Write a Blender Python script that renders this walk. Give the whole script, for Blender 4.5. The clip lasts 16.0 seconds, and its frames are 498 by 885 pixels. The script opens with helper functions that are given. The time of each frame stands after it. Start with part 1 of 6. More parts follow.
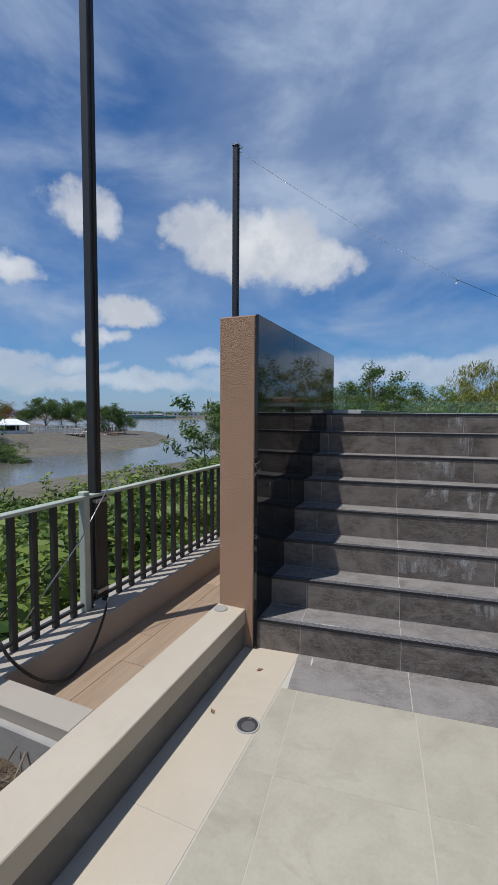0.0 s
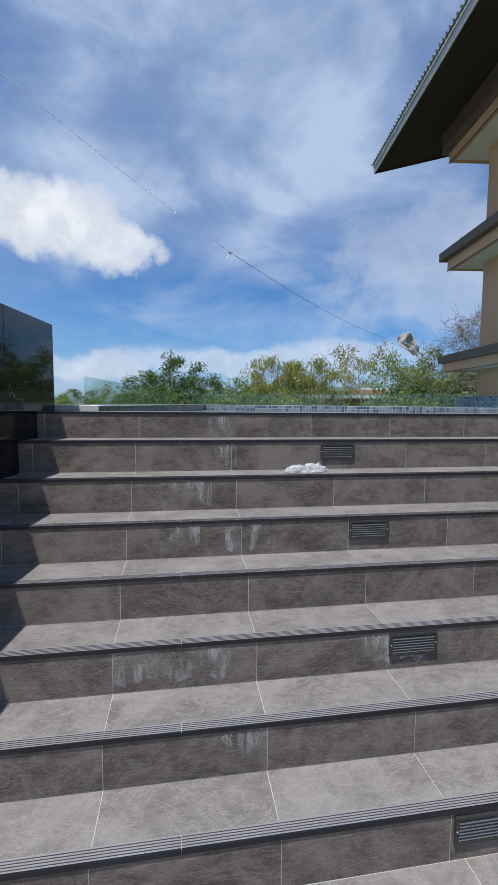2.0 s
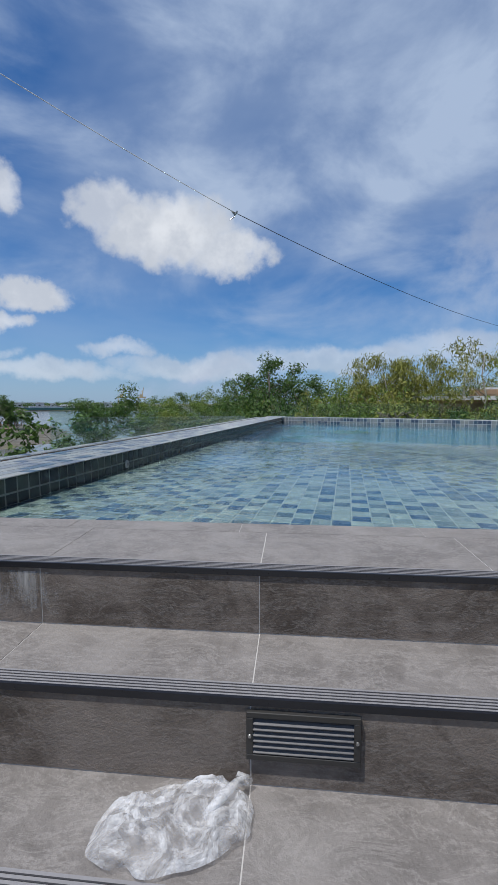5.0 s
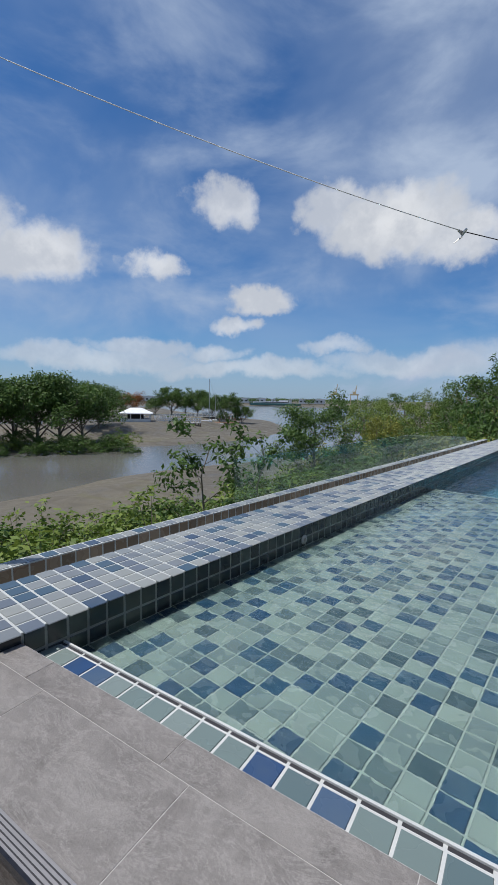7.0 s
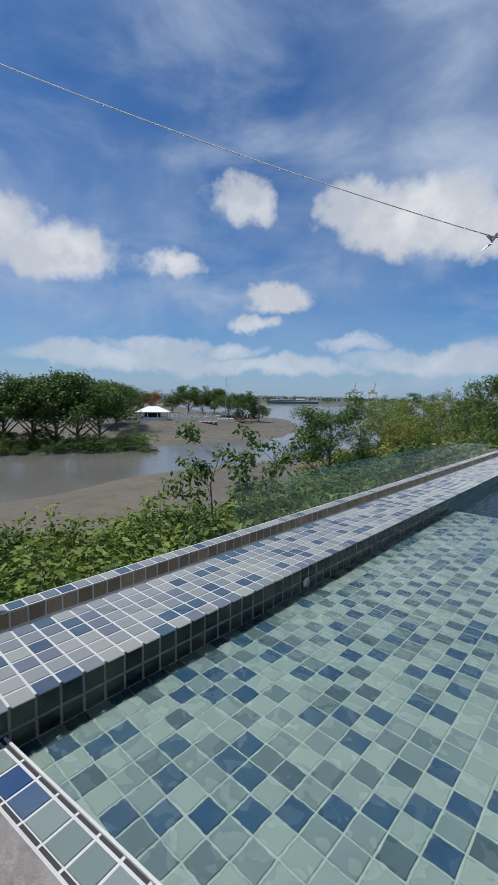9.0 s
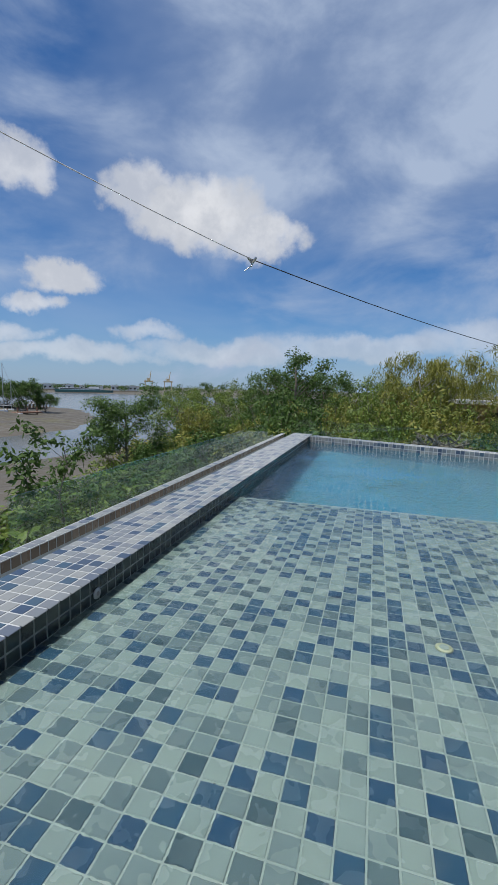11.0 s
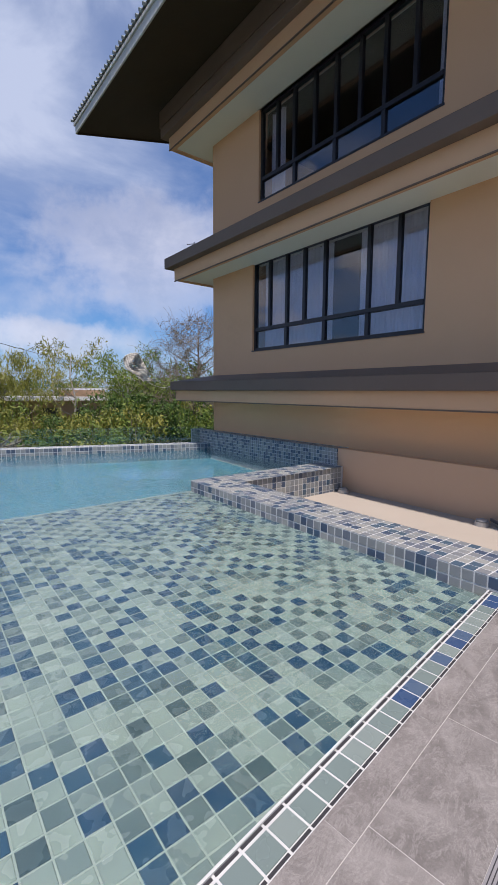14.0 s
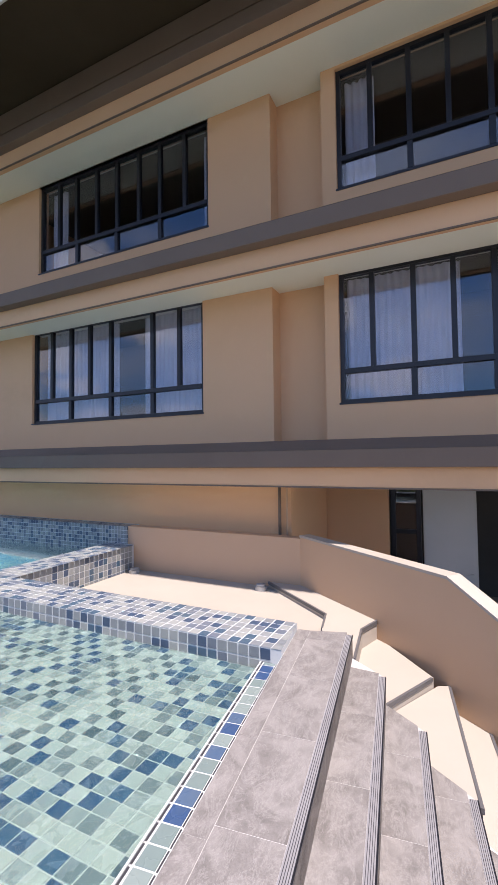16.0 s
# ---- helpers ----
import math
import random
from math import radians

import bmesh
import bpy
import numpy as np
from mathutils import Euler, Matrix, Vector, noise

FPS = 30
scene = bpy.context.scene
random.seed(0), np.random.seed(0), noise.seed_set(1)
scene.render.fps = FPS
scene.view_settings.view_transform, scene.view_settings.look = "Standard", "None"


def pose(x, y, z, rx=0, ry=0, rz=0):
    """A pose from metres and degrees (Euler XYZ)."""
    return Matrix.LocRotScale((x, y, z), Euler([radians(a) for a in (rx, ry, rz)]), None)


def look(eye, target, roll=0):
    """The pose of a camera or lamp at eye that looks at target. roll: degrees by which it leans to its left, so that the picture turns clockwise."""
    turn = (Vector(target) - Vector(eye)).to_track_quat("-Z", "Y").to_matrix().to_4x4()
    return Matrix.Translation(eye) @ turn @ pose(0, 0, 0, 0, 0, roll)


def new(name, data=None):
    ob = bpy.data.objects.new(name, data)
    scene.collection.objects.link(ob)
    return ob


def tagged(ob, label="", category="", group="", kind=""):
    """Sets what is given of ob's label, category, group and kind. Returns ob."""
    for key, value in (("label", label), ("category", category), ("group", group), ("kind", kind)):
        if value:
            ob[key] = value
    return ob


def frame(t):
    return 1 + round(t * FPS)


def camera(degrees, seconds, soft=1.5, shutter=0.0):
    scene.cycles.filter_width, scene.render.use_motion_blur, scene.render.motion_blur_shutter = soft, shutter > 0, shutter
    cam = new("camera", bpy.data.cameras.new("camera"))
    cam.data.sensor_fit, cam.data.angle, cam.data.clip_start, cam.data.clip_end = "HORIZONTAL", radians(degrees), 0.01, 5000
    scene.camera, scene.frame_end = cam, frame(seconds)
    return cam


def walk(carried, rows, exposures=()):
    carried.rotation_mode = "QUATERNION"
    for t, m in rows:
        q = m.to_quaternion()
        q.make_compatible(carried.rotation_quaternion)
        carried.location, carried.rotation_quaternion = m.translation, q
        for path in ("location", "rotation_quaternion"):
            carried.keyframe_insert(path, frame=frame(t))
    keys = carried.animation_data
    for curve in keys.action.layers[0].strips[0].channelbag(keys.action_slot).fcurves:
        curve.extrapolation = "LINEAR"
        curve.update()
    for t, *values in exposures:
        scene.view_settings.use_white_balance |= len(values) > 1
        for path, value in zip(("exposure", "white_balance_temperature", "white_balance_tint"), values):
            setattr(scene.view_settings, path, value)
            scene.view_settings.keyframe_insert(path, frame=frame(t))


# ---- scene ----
# ---- camera ----
cam = camera(59.8, 16.0)
ROWS = [  # t, x, y, z, pitch, roll, yaw
    (0, 1.121, -2.502, 1.497, -3.84, -0.36, 23.40),
    (0.5, 1.146, -2.164, 1.532, -4.10, -0.42, 19.79),
    (1, 1.161, -1.830, 1.523, -4.16, -1.05, 12.87),
    (1.5, 1.269, -1.480, 1.541, -4.47, 0.10, 4.23),
    (2, 1.409, -1.101, 1.558, -5.01, -0.51, -1.61),
    (2.5, 1.529, -0.716, 1.563, -5.37, -0.97, -4.26),
    (3, 1.717, -0.300, 1.534, -5.12, 0.16, -7.12),
    (3.5, 1.867, 0.091, 1.573, -5.21, -0.38, -7.30),
    (4, 1.993, 0.503, 1.611, -4.86, 0.09, -3.05),
    (4.6, 2.103, 0.774, 1.774, -5.04, 0.05, 3.74),
    (5, 2.147, 0.894, 1.926, -5.20, 0.15, 12.75),
    (5.2, 2.154, 0.958, 1.976, -5.24, 0.14, 16.72),
    (7.3, 1.985, 1.633, 2.456, -5.88, -0.99, 41.72),
    (7.5, 1.969, 1.677, 2.474, -5.88, -0.93, 42.29),
    (8, 1.923, 1.787, 2.526, -5.73, -0.87, 43.62),
    (8.2, 1.917, 1.811, 2.538, -5.84, -0.96, 44.07),
    (10.3, 1.850, 1.985, 2.660, -6.90, -1.46, 29.70),
    (10.5, 1.863, 1.981, 2.664, -6.95, -1.51, 26.17),
    (11, 1.941, 1.952, 2.676, -7.02, -1.52, 16.16),
    (11.5, 2.035, 1.899, 2.694, -7.14, -1.25, 6.79),
    (12, 2.076, 1.870, 2.685, -7.24, -1.20, -0.98),
    (12.5, 2.069, 1.825, 2.708, -7.48, -0.79, -10.47),
    (13, 2.096, 1.826, 2.701, -7.48, -0.48, -19.63),
    (13.5, 2.122, 1.851, 2.701, -7.39, -0.33, -29.71),
    (14, 2.112, 1.761, 2.733, -6.65, -0.34, -38.09),
    (14.5, 2.101, 1.721, 2.777, -4.16, -0.24, -44.59),
    (15, 2.092, 1.705, 2.812, -1.20, -0.20, -50.86),
    (15.5, 2.132, 1.657, 2.842, 0.45, 0.49, -57.59),
    (16, 2.210, 1.624, 2.873, 2.16, 0.72, -64.11),
]
EXPO = [(0, 0.0, 6350, 10), (1, 0.08, 6350, 10), (2, 0.32, 6300, 10), (3, 0.42, 6300, 10), (4, 0.28, 6300, 10), (5, 0.08, 6300, 10), (7.4, 0.05, 6450, 10), (12, 0.05, 6450, 12), (13, 0.1, 6600, 15), (14, 0.4, 6750, 20), (15, 0.76, 6850, 22), (16, 1.08, 6750, 22)]
walk(cam, [(t, pose(x, y, z, 90 + p, r, w)) for t, x, y, z, p, r, w in ROWS], EXPO)

# ---- world, sun ----
SUN_DIR = Vector((-0.238, -0.284, 1.0)).normalized()
SKY_STRENGTH = 0.08
sun = new("sun", bpy.data.lights.new("sun", "SUN"))
sun.data.energy, sun.data.angle, sun.data.color = 4.1, radians(0.55), (1.0, 0.96, 0.9)
sun.matrix_world = look((0, 0, 40), Vector((0, 0, 40)) - SUN_DIR)

world = bpy.data.worlds.new("sky")
scene.world = world
world.use_nodes = True
wn, wl = world.node_tree.nodes, world.node_tree.links
wn.clear()


def wnode(kind, **inputs):
    n = wn.new(kind)
    for k, v in inputs.items():
        n.inputs[int(k[1:]) if k[0] == "i" and k[1:].isdigit() else k].default_value = v
    return n


def wmath(op, a, b=None, clamp=False):
    n = wn.new("ShaderNodeMath")
    n.operation, n.use_clamp = op, clamp
    for i, s in enumerate((a, b)):
        if s is None:
            continue
        if isinstance(s, (int, float)):
            n.inputs[i].default_value = s
        else:
            wl.new(s, n.inputs[i])
    return n.outputs[0]


sky = wn.new("ShaderNodeTexSky")
sky.sky_type, sky.sun_disc = "NISHITA", False
sky.sun_elevation, sky.sun_rotation = math.asin(SUN_DIR.z), radians(220)
sky.air_density, sky.dust_density, sky.ozone_density = 1.0, 0.6, 2.5
co = wn.new("ShaderNodeTexCoord")
sep = wn.new("ShaderNodeSeparateXYZ")
wl.new(co.outputs["Generated"], sep.inputs[0])
# thin cloud, flattened towards the horizon
comb = wn.new("ShaderNodeCombineXYZ")
wl.new(sep.outputs[0], comb.inputs[0])
wl.new(sep.outputs[1], comb.inputs[1])
wl.new(wmath("MULTIPLY", sep.outputs[2], 1.9), comb.inputs[2])


def wnoise(scale, detail, rough, distort, offset, stretch=(1, 1, 1)):
    mp = wn.new("ShaderNodeMapping")
    mp.inputs["Location"].default_value, mp.inputs["Scale"].default_value = offset, stretch
    wl.new(comb.outputs[0], mp.inputs[0])
    n = wnode("ShaderNodeTexNoise", Scale=scale, Detail=detail, Roughness=rough, Distortion=distort)
    wl.new(mp.outputs[0], n.inputs["Vector"])
    return n.outputs["Fac"]


def wramp(v, lo, hi):
    n = wn.new("ShaderNodeMapRange")
    n.interpolation_type = "SMOOTHSTEP"
    n.inputs["From Min"].default_value, n.inputs["From Max"].default_value = lo, hi
    wl.new(v, n.inputs["Value"])
    return n.outputs["Result"]


wisps = wmath("MULTIPLY", wramp(wnoise(2.9, 9, 0.56, 0.35, (3.1, 1.7, 0.4)), 0.41, 0.82), 0.90)
veil = wmath("MULTIPLY", wramp(wnoise(1.2, 5, 0.55, 0.3, (8.3, 2.2, 0)), 0.36, 0.72), 0.42)
edge = wn.new("ShaderNodeTexNoise")
edge.inputs["Scale"].default_value, edge.inputs["Detail"].default_value, edge.inputs["Roughness"].default_value = 9.0, 7, 0.6
wl.new(co.outputs["Generated"], edge.inputs["Vector"])
warp = wn.new("ShaderNodeTexNoise")
warp.inputs["Scale"].default_value, warp.inputs["Detail"].default_value, warp.inputs["Roughness"].default_value = 8.0, 6, 0.6
wl.new(co.outputs["Generated"], warp.inputs["Vector"])
bent = wn.new("ShaderNodeVectorMath")
bent.operation = "MULTIPLY_ADD"
wl.new(warp.outputs["Color"], bent.inputs[0])
bent.inputs[1].default_value = (0.17, 0.17, 0.10)
shift = wn.new("ShaderNodeVectorMath")
shift.operation = "SUBTRACT"
wl.new(co.outputs["Generated"], shift.inputs[0])
shift.inputs[1].default_value = (0.085, 0.085, 0.05)
wl.new(shift.outputs[0], bent.inputs[2])
CUMULUS = [  # azimuth to the left of +y, elevation, half width, half height (degrees), weight
    (22.5, 20.6, 8.6, 3.5, 1.0), (14.5, 18.6, 5.2, 2.4, 0.95), (29.5, 21.8, 4.4, 2.6, 0.85), (43.6, 22.7, 4.4, 2.2, 0.85), (51.8, 16.0, 3.9, 1.8, 0.9),
    (39.0, 12.3, 4.4, 1.6, 0.95), (41.6, 9.2, 3.2, 1.2, 0.8), (64.5, 15.9, 6.5, 3.2, 0.95), (73.0, 18.0, 6.0, 3.6, 0.9), (54.0, 6.3, 6.5, 1.4, 0.6),
    (44.6, 5.7, 4.6, 1.3, 0.6), (29.0, 6.4, 4.4, 1.3, 0.55), (20.0, 5.0, 6.0, 0.9, 0.4), (82.0, 10.0, 7.0, 2.2, 0.7), (60.0, 4.6, 14.0, 1.7, 0.55), (40.0, 3.6, 14.0, 1.5, 0.55), (20.0, 4.4, 12.0, 1.7, 0.5), (2.0, 5.6, 14.0, 1.9, 0.5), (-13.0, 6.5, 12.0, 2.2, 0.45), (-26.0, 16.0, 14.0, 8.0, 0.4), (-150.0, 25.0, 16.0, 6.0, 0.8),
    (-100.0, 30.0, 14.0, 6.0, 0.8), (150.0, 20.0, 14.0, 5.0, 0.8)]
heap = None
for az, el, hw, hh, wt in CUMULUS:
    a, e = radians(az), radians(el)
    right = (math.cos(a), math.sin(a), 0)
    up = (math.sin(a) * math.sin(e), -math.cos(a) * math.sin(e), math.cos(e))
    fwd = (-math.sin(a) * math.cos(e), math.cos(a) * math.cos(e), math.sin(e))
    dots = []
    for vec, s in ((right, 1 / math.sin(radians(hw))), (up, 1 / math.sin(radians(hh))), (fwd, 1)):
        d = wn.new("ShaderNodeVectorMath")
        d.operation = "DOT_PRODUCT"
        wl.new(bent.outputs[0], d.inputs[0])
        d.inputs[1].default_value = [c * s for c in vec]
        dots.append(d.outputs["Value"])
    r2 = wmath("ADD", wmath("MULTIPLY", dots[0], dots[0]), wmath("MULTIPLY", dots[1], dots[1]))
    r2 = wmath("ADD", r2, wmath("MULTIPLY", wmath("SUBTRACT", edge.outputs["Fac"], 0.5), 2.6))
    body = wmath("MULTIPLY", wmath("SUBTRACT", 1.0, wramp(r2, 0.15, 1.25)), wt)
    body = wmath("MULTIPLY", body, wmath("GREATER_THAN", dots[2], 0.0))
    heap = body if heap is None else wmath("MAXIMUM", heap, body)
low = wmath("MULTIPLY", wmath("SUBTRACT", 1.0, wramp(sep.outputs[2], 0.0, 0.20)), 0.62)
thin = wmath("MAXIMUM", wmath("ADD", wisps, veil, True), low)


def wmix(fac, a, b):
    n = wn.new("ShaderNodeMix")
    n.data_type = "RGBA"
    for s, i in ((fac, 0), (a, 6), (b, 7)):
        if isinstance(s, tuple):
            n.inputs[i].default_value = s
        else:
            wl.new(s, n.inputs[i])
    return n.outputs[2]


deep = wn.new("ShaderNodeMix")
deep.data_type, deep.blend_type = "RGBA", "MULTIPLY"
deep.inputs[0].default_value = 1.0
wl.new(sky.outputs[0], deep.inputs[6])
deep.inputs[7].default_value = (0.36, 0.76, 1.16, 1)
colour = wmix(thin, deep.outputs[2], (4.7, 5.8, 7.7, 1))
billow = wmix(wramp(edge.outputs["Fac"], 0.36, 0.66), (6.6, 7.0, 7.7, 1), (9.4, 9.6, 9.9, 1))
colour = wmix(heap, colour, billow)
bg = wnode("ShaderNodeBackground", Strength=SKY_STRENGTH)
wl.new(colour, bg.inputs[0])
wl.new(bg.outputs[0], wn.new("ShaderNodeOutputWorld").inputs[0])

# ---- materials ----
def graph(name):
    m = bpy.data.materials.new(name)
    m.use_nodes = True
    nt = m.node_tree
    return m, nt, nt.nodes["Principled BSDF"]


def coords(nt, space="Object"):
    return nt.nodes.new("ShaderNodeTexCoord").outputs[space]


def noise_tex(nt, vec, scale, detail=4.0, rough=0.55, distort=0.0, stretch=None):
    if stretch:
        mp = nt.nodes.new("ShaderNodeMapping")
        mp.inputs["Scale"].default_value = stretch
        nt.links.new(vec, mp.inputs[0])
        vec = mp.outputs[0]
    n = nt.nodes.new("ShaderNodeTexNoise")
    for k, v in (("Scale", scale), ("Detail", detail), ("Roughness", rough), ("Distortion", distort)):
        n.inputs[k].default_value = v
    nt.links.new(vec, n.inputs["Vector"])
    return n.outputs["Fac"]


def ramp(nt, fac, stops, mode="LINEAR"):
    r = nt.nodes.new("ShaderNodeValToRGB")
    r.color_ramp.interpolation = mode
    els = r.color_ramp.elements
    while len(els) < len(stops):
        els.new(0.5)
    for e, (p, c) in zip(els, stops):
        e.position, e.color = p, (*c, 1) if len(c) == 3 else c
    nt.links.new(fac, r.inputs[0])
    return r.outputs[0]


def blend(nt, fac, a, b, mode="MIX"):
    n = nt.nodes.new("ShaderNodeMix")
    n.data_type, n.blend_type = "RGBA", mode
    for s, i in ((fac, 0), (a, 6), (b, 7)):
        if isinstance(s, (tuple, float, int)):
            n.inputs[i].default_value = s if not isinstance(s, tuple) else (*s, 1)[:4]
        else:
            nt.links.new(s, n.inputs[i])
    return n.outputs[2]


def bump(nt, bsdf, height, strength, distance=0.01):
    b = nt.nodes.new("ShaderNodeBump")
    b.inputs["Strength"].default_value, b.inputs["Distance"].default_value = strength, distance
    nt.links.new(height, b.inputs["Height"])
    nt.links.new(b.outputs[0], bsdf.inputs["Normal"])


def grey(v):
    return (v, v, v)


def surf(name, dark, light, rough=0.6, scale=3.0, fine=40.0, bumps=0.2, metal=0.0, stain=None, stain_amt=0.35, spec=0.5, space="Object", vary=0.0, stretch=None, depth=0.004):
    """A surface with patches (scale) and grain (fine), and stains of their own colour."""
    m, nt, b = graph(name)
    v = coords(nt, space)
    if vary:
        info = nt.nodes.new("ShaderNodeObjectInfo")
        off = nt.nodes.new("ShaderNodeVectorMath")
        off.operation = "MULTIPLY_ADD"
        nt.links.new(info.outputs["Random"], off.inputs[0])
        off.inputs[1].default_value = (37.0, 61.0, 17.0)
        nt.links.new(v, off.inputs[2])
        v = off.outputs[0]
    big = noise_tex(nt, v, scale, 5, 0.6, 0.3, stretch)
    small = noise_tex(nt, v, fine, 4, 0.6, 0, stretch)
    col = ramp(nt, big, [(0.3, dark), (0.7, light)])
    col = blend(nt, 0.35, col, ramp(nt, small, [(0.3, dark), (0.7, light)]))
    if stain:
        spots = noise_tex(nt, v, scale * 0.6, 7, 0.68, 0.8)
        mask = ramp(nt, spots, [(0.56, grey(0)), (0.72, grey(stain_amt))])
        col = blend(nt, mask, col, stain)
    if vary:
        rnd = nt.nodes.new("ShaderNodeMapRange")
        nt.links.new(info.outputs["Random"], rnd.inputs["Value"])
        rnd.inputs["To Min"].default_value, rnd.inputs["To Max"].default_value = 1 - vary, 1 + vary
        hs = nt.nodes.new("ShaderNodeHueSaturation")
        nt.links.new(rnd.outputs[0], hs.inputs["Value"])
        nt.links.new(col, hs.inputs["Color"])
        col = hs.outputs[0]
    nt.links.new(col, b.inputs["Base Color"])
    b.inputs["Metallic"].default_value = metal
    b.inputs["Specular IOR Level"].default_value = spec
    rr = ramp(nt, small, [(0.25, grey(max(rough - 0.1, 0.02))), (0.75, grey(min(rough + 0.1, 1)))])
    nt.links.new(rr, b.inputs["Roughness"])
    if bumps:
        mixh = nt.nodes.new("ShaderNodeMath")
        mixh.operation = "ADD"
        nt.links.new(small, mixh.inputs[0])
        nt.links.new(big, mixh.inputs[1])
        bump(nt, b, mixh.outputs[0], bumps, depth)
    return m


def slate_mat(name, low, mid, high, pale):
    """Dark slate-look porcelain: cloudy veins, lime streaks here and there."""
    m, nt, b = graph(name)
    v = coords(nt)
    info = nt.nodes.new("ShaderNodeObjectInfo")
    off = nt.nodes.new("ShaderNodeVectorMath")
    off.operation = "MULTIPLY_ADD"
    nt.links.new(info.outputs["Random"], off.inputs[0])
    off.inputs[1].default_value = (41.0, 23.0, 57.0)
    nt.links.new(v, off.inputs[2])
    v2 = off.outputs[0]
    big = noise_tex(nt, v2, 6.5, 12, 0.80, 0.6, (1, 1.5, 2.2))
    vein = noise_tex(nt, v2, 7, 9, 0.75, 0.7, (1, 2, 3))
    grit = noise_tex(nt, v2, 130, 4, 0.7)
    col = ramp(nt, big, [(0.28, low), (0.52, mid), (0.76, high)])
    lines = ramp(nt, vein, [(0.47, grey(0)), (0.5, grey(0.4)), (0.53, grey(0))])
    col = blend(nt, lines, col, pale)
    col = blend(nt, ramp(nt, grit, [(0.36, grey(0.4)), (0.55, grey(0))]), col, low)
    dust = noise_tex(nt, v2, 3.4, 7, 0.66, 0.9)
    col = blend(nt, ramp(nt, dust, [(0.44, grey(0)), (0.62, grey(0.55))]), col, high)
    nt.links.new(col, b.inputs["Base Color"])
    nt.links.new(ramp(nt, big, [(0.3, grey(0.52)), (0.7, grey(0.72))]), b.inputs["Roughness"])
    b.inputs["Specular IOR Level"].default_value = 0.35
    hh = nt.nodes.new("ShaderNodeMath")
    hh.operation = "ADD"
    nt.links.new(vein, hh.inputs[0])
    nt.links.new(grit, hh.inputs[1])
    bump(nt, b, hh.outputs[0], 0.5, 0.005)
    return m


def granite_mat():
    m, nt, b = graph("polished black marble")
    v = coords(nt)
    warp = noise_tex(nt, v, 2.2, 6, 0.6, 1.0)
    vec = nt.nodes.new("ShaderNodeVectorMath")
    vec.operation = "MULTIPLY_ADD"
    nt.links.new(warp, vec.inputs[0])
    vec.inputs[1].default_value = (0.5, 0.5, 0.5)
    nt.links.new(v, vec.inputs[2])
    vo = nt.nodes.new("ShaderNodeTexVoronoi")
    vo.feature = "DISTANCE_TO_EDGE"
    vo.inputs["Scale"].default_value = 2.1
    nt.links.new(vec.outputs[0], vo.inputs["Vector"])
    thin = ramp(nt, vo.outputs["Distance"], [(0.0, grey(0.9)), (0.012, grey(0))])
    keep = ramp(nt, noise_tex(nt, v, 3.1, 5, 0.6, 0.6), [(0.55, grey(0)), (0.68, grey(1))])
    col = blend(nt, blend(nt, 1.0, thin, keep, "MULTIPLY"), (0.010, 0.010, 0.011), (0.5, 0.5, 0.48))
    nt.links.new(col, b.inputs["Base Color"])
    b.inputs["Roughness"].default_value = 0.035
    b.inputs["IOR"].default_value = 1.55
    bump(nt, b, noise_tex(nt, v, 5, 3), 0.012, 0.01)
    return m


GREENS = [(0.150, 0.196, 0.180), (0.132, 0.177, 0.166), (0.094, 0.133, 0.132), (0.058, 0.090, 0.095)]
TEAL, NAVY, STEEL_BLUE = (0.030, 0.056, 0.066), (0.011, 0.038, 0.074), (0.016, 0.047, 0.080)
# the floor is laid like a worn chequerboard: pale squares, and a mixed sort between them
PALE_STOPS = [(0.0, GREENS[0]), (0.34, GREENS[1]), (0.68, GREENS[2]), (0.84, GREENS[3]), (0.92, STEEL_BLUE)]
TILE_STOPS = [(0.0, GREENS[1]), (0.14, GREENS[2]), (0.26, GREENS[3]), (0.40, TEAL), (0.56, NAVY), (0.82, STEEL_BLUE)]


def mosaic_mat(name, single, stops=TILE_STOPS, rough=0.18, bloom=(0.12, 0.15, 0.148), silt=(0.14, 0.15, 0.13)):
    """Glazed squares, each its own shade."""
    m, nt, b = graph(name)
    v = nt.nodes.new("ShaderNodeNewGeometry").outputs["Position"]
    if single:
        rnd = nt.nodes.new("ShaderNodeObjectInfo").outputs["Random"]
    else:
        rnd = nt.nodes.new("ShaderNodeNewGeometry").outputs["Random Per Island"]
    col = ramp(nt, rnd, stops, "CONSTANT")
    cloud = noise_tex(nt, v, 11, 2, 0.45, 0.2)
    col = blend(nt, ramp(nt, cloud, [(0.35, grey(0)), (0.8, grey(0.16))]), col, bloom)
    col = blend(nt, ramp(nt, noise_tex(nt, v, 1.6, 6, 0.65, 0.5), [(0.5, grey(0)), (0.8, grey(0.2))]), col, silt)
    nt.links.new(col, b.inputs["Base Color"])
    nt.links.new(ramp(nt, cloud, [(0.3, grey(rough)), (0.7, grey(rough + 0.15))]), b.inputs["Roughness"])
    bump(nt, b, noise_tex(nt, v, 60, 3), 0.08, 0.002)
    return m


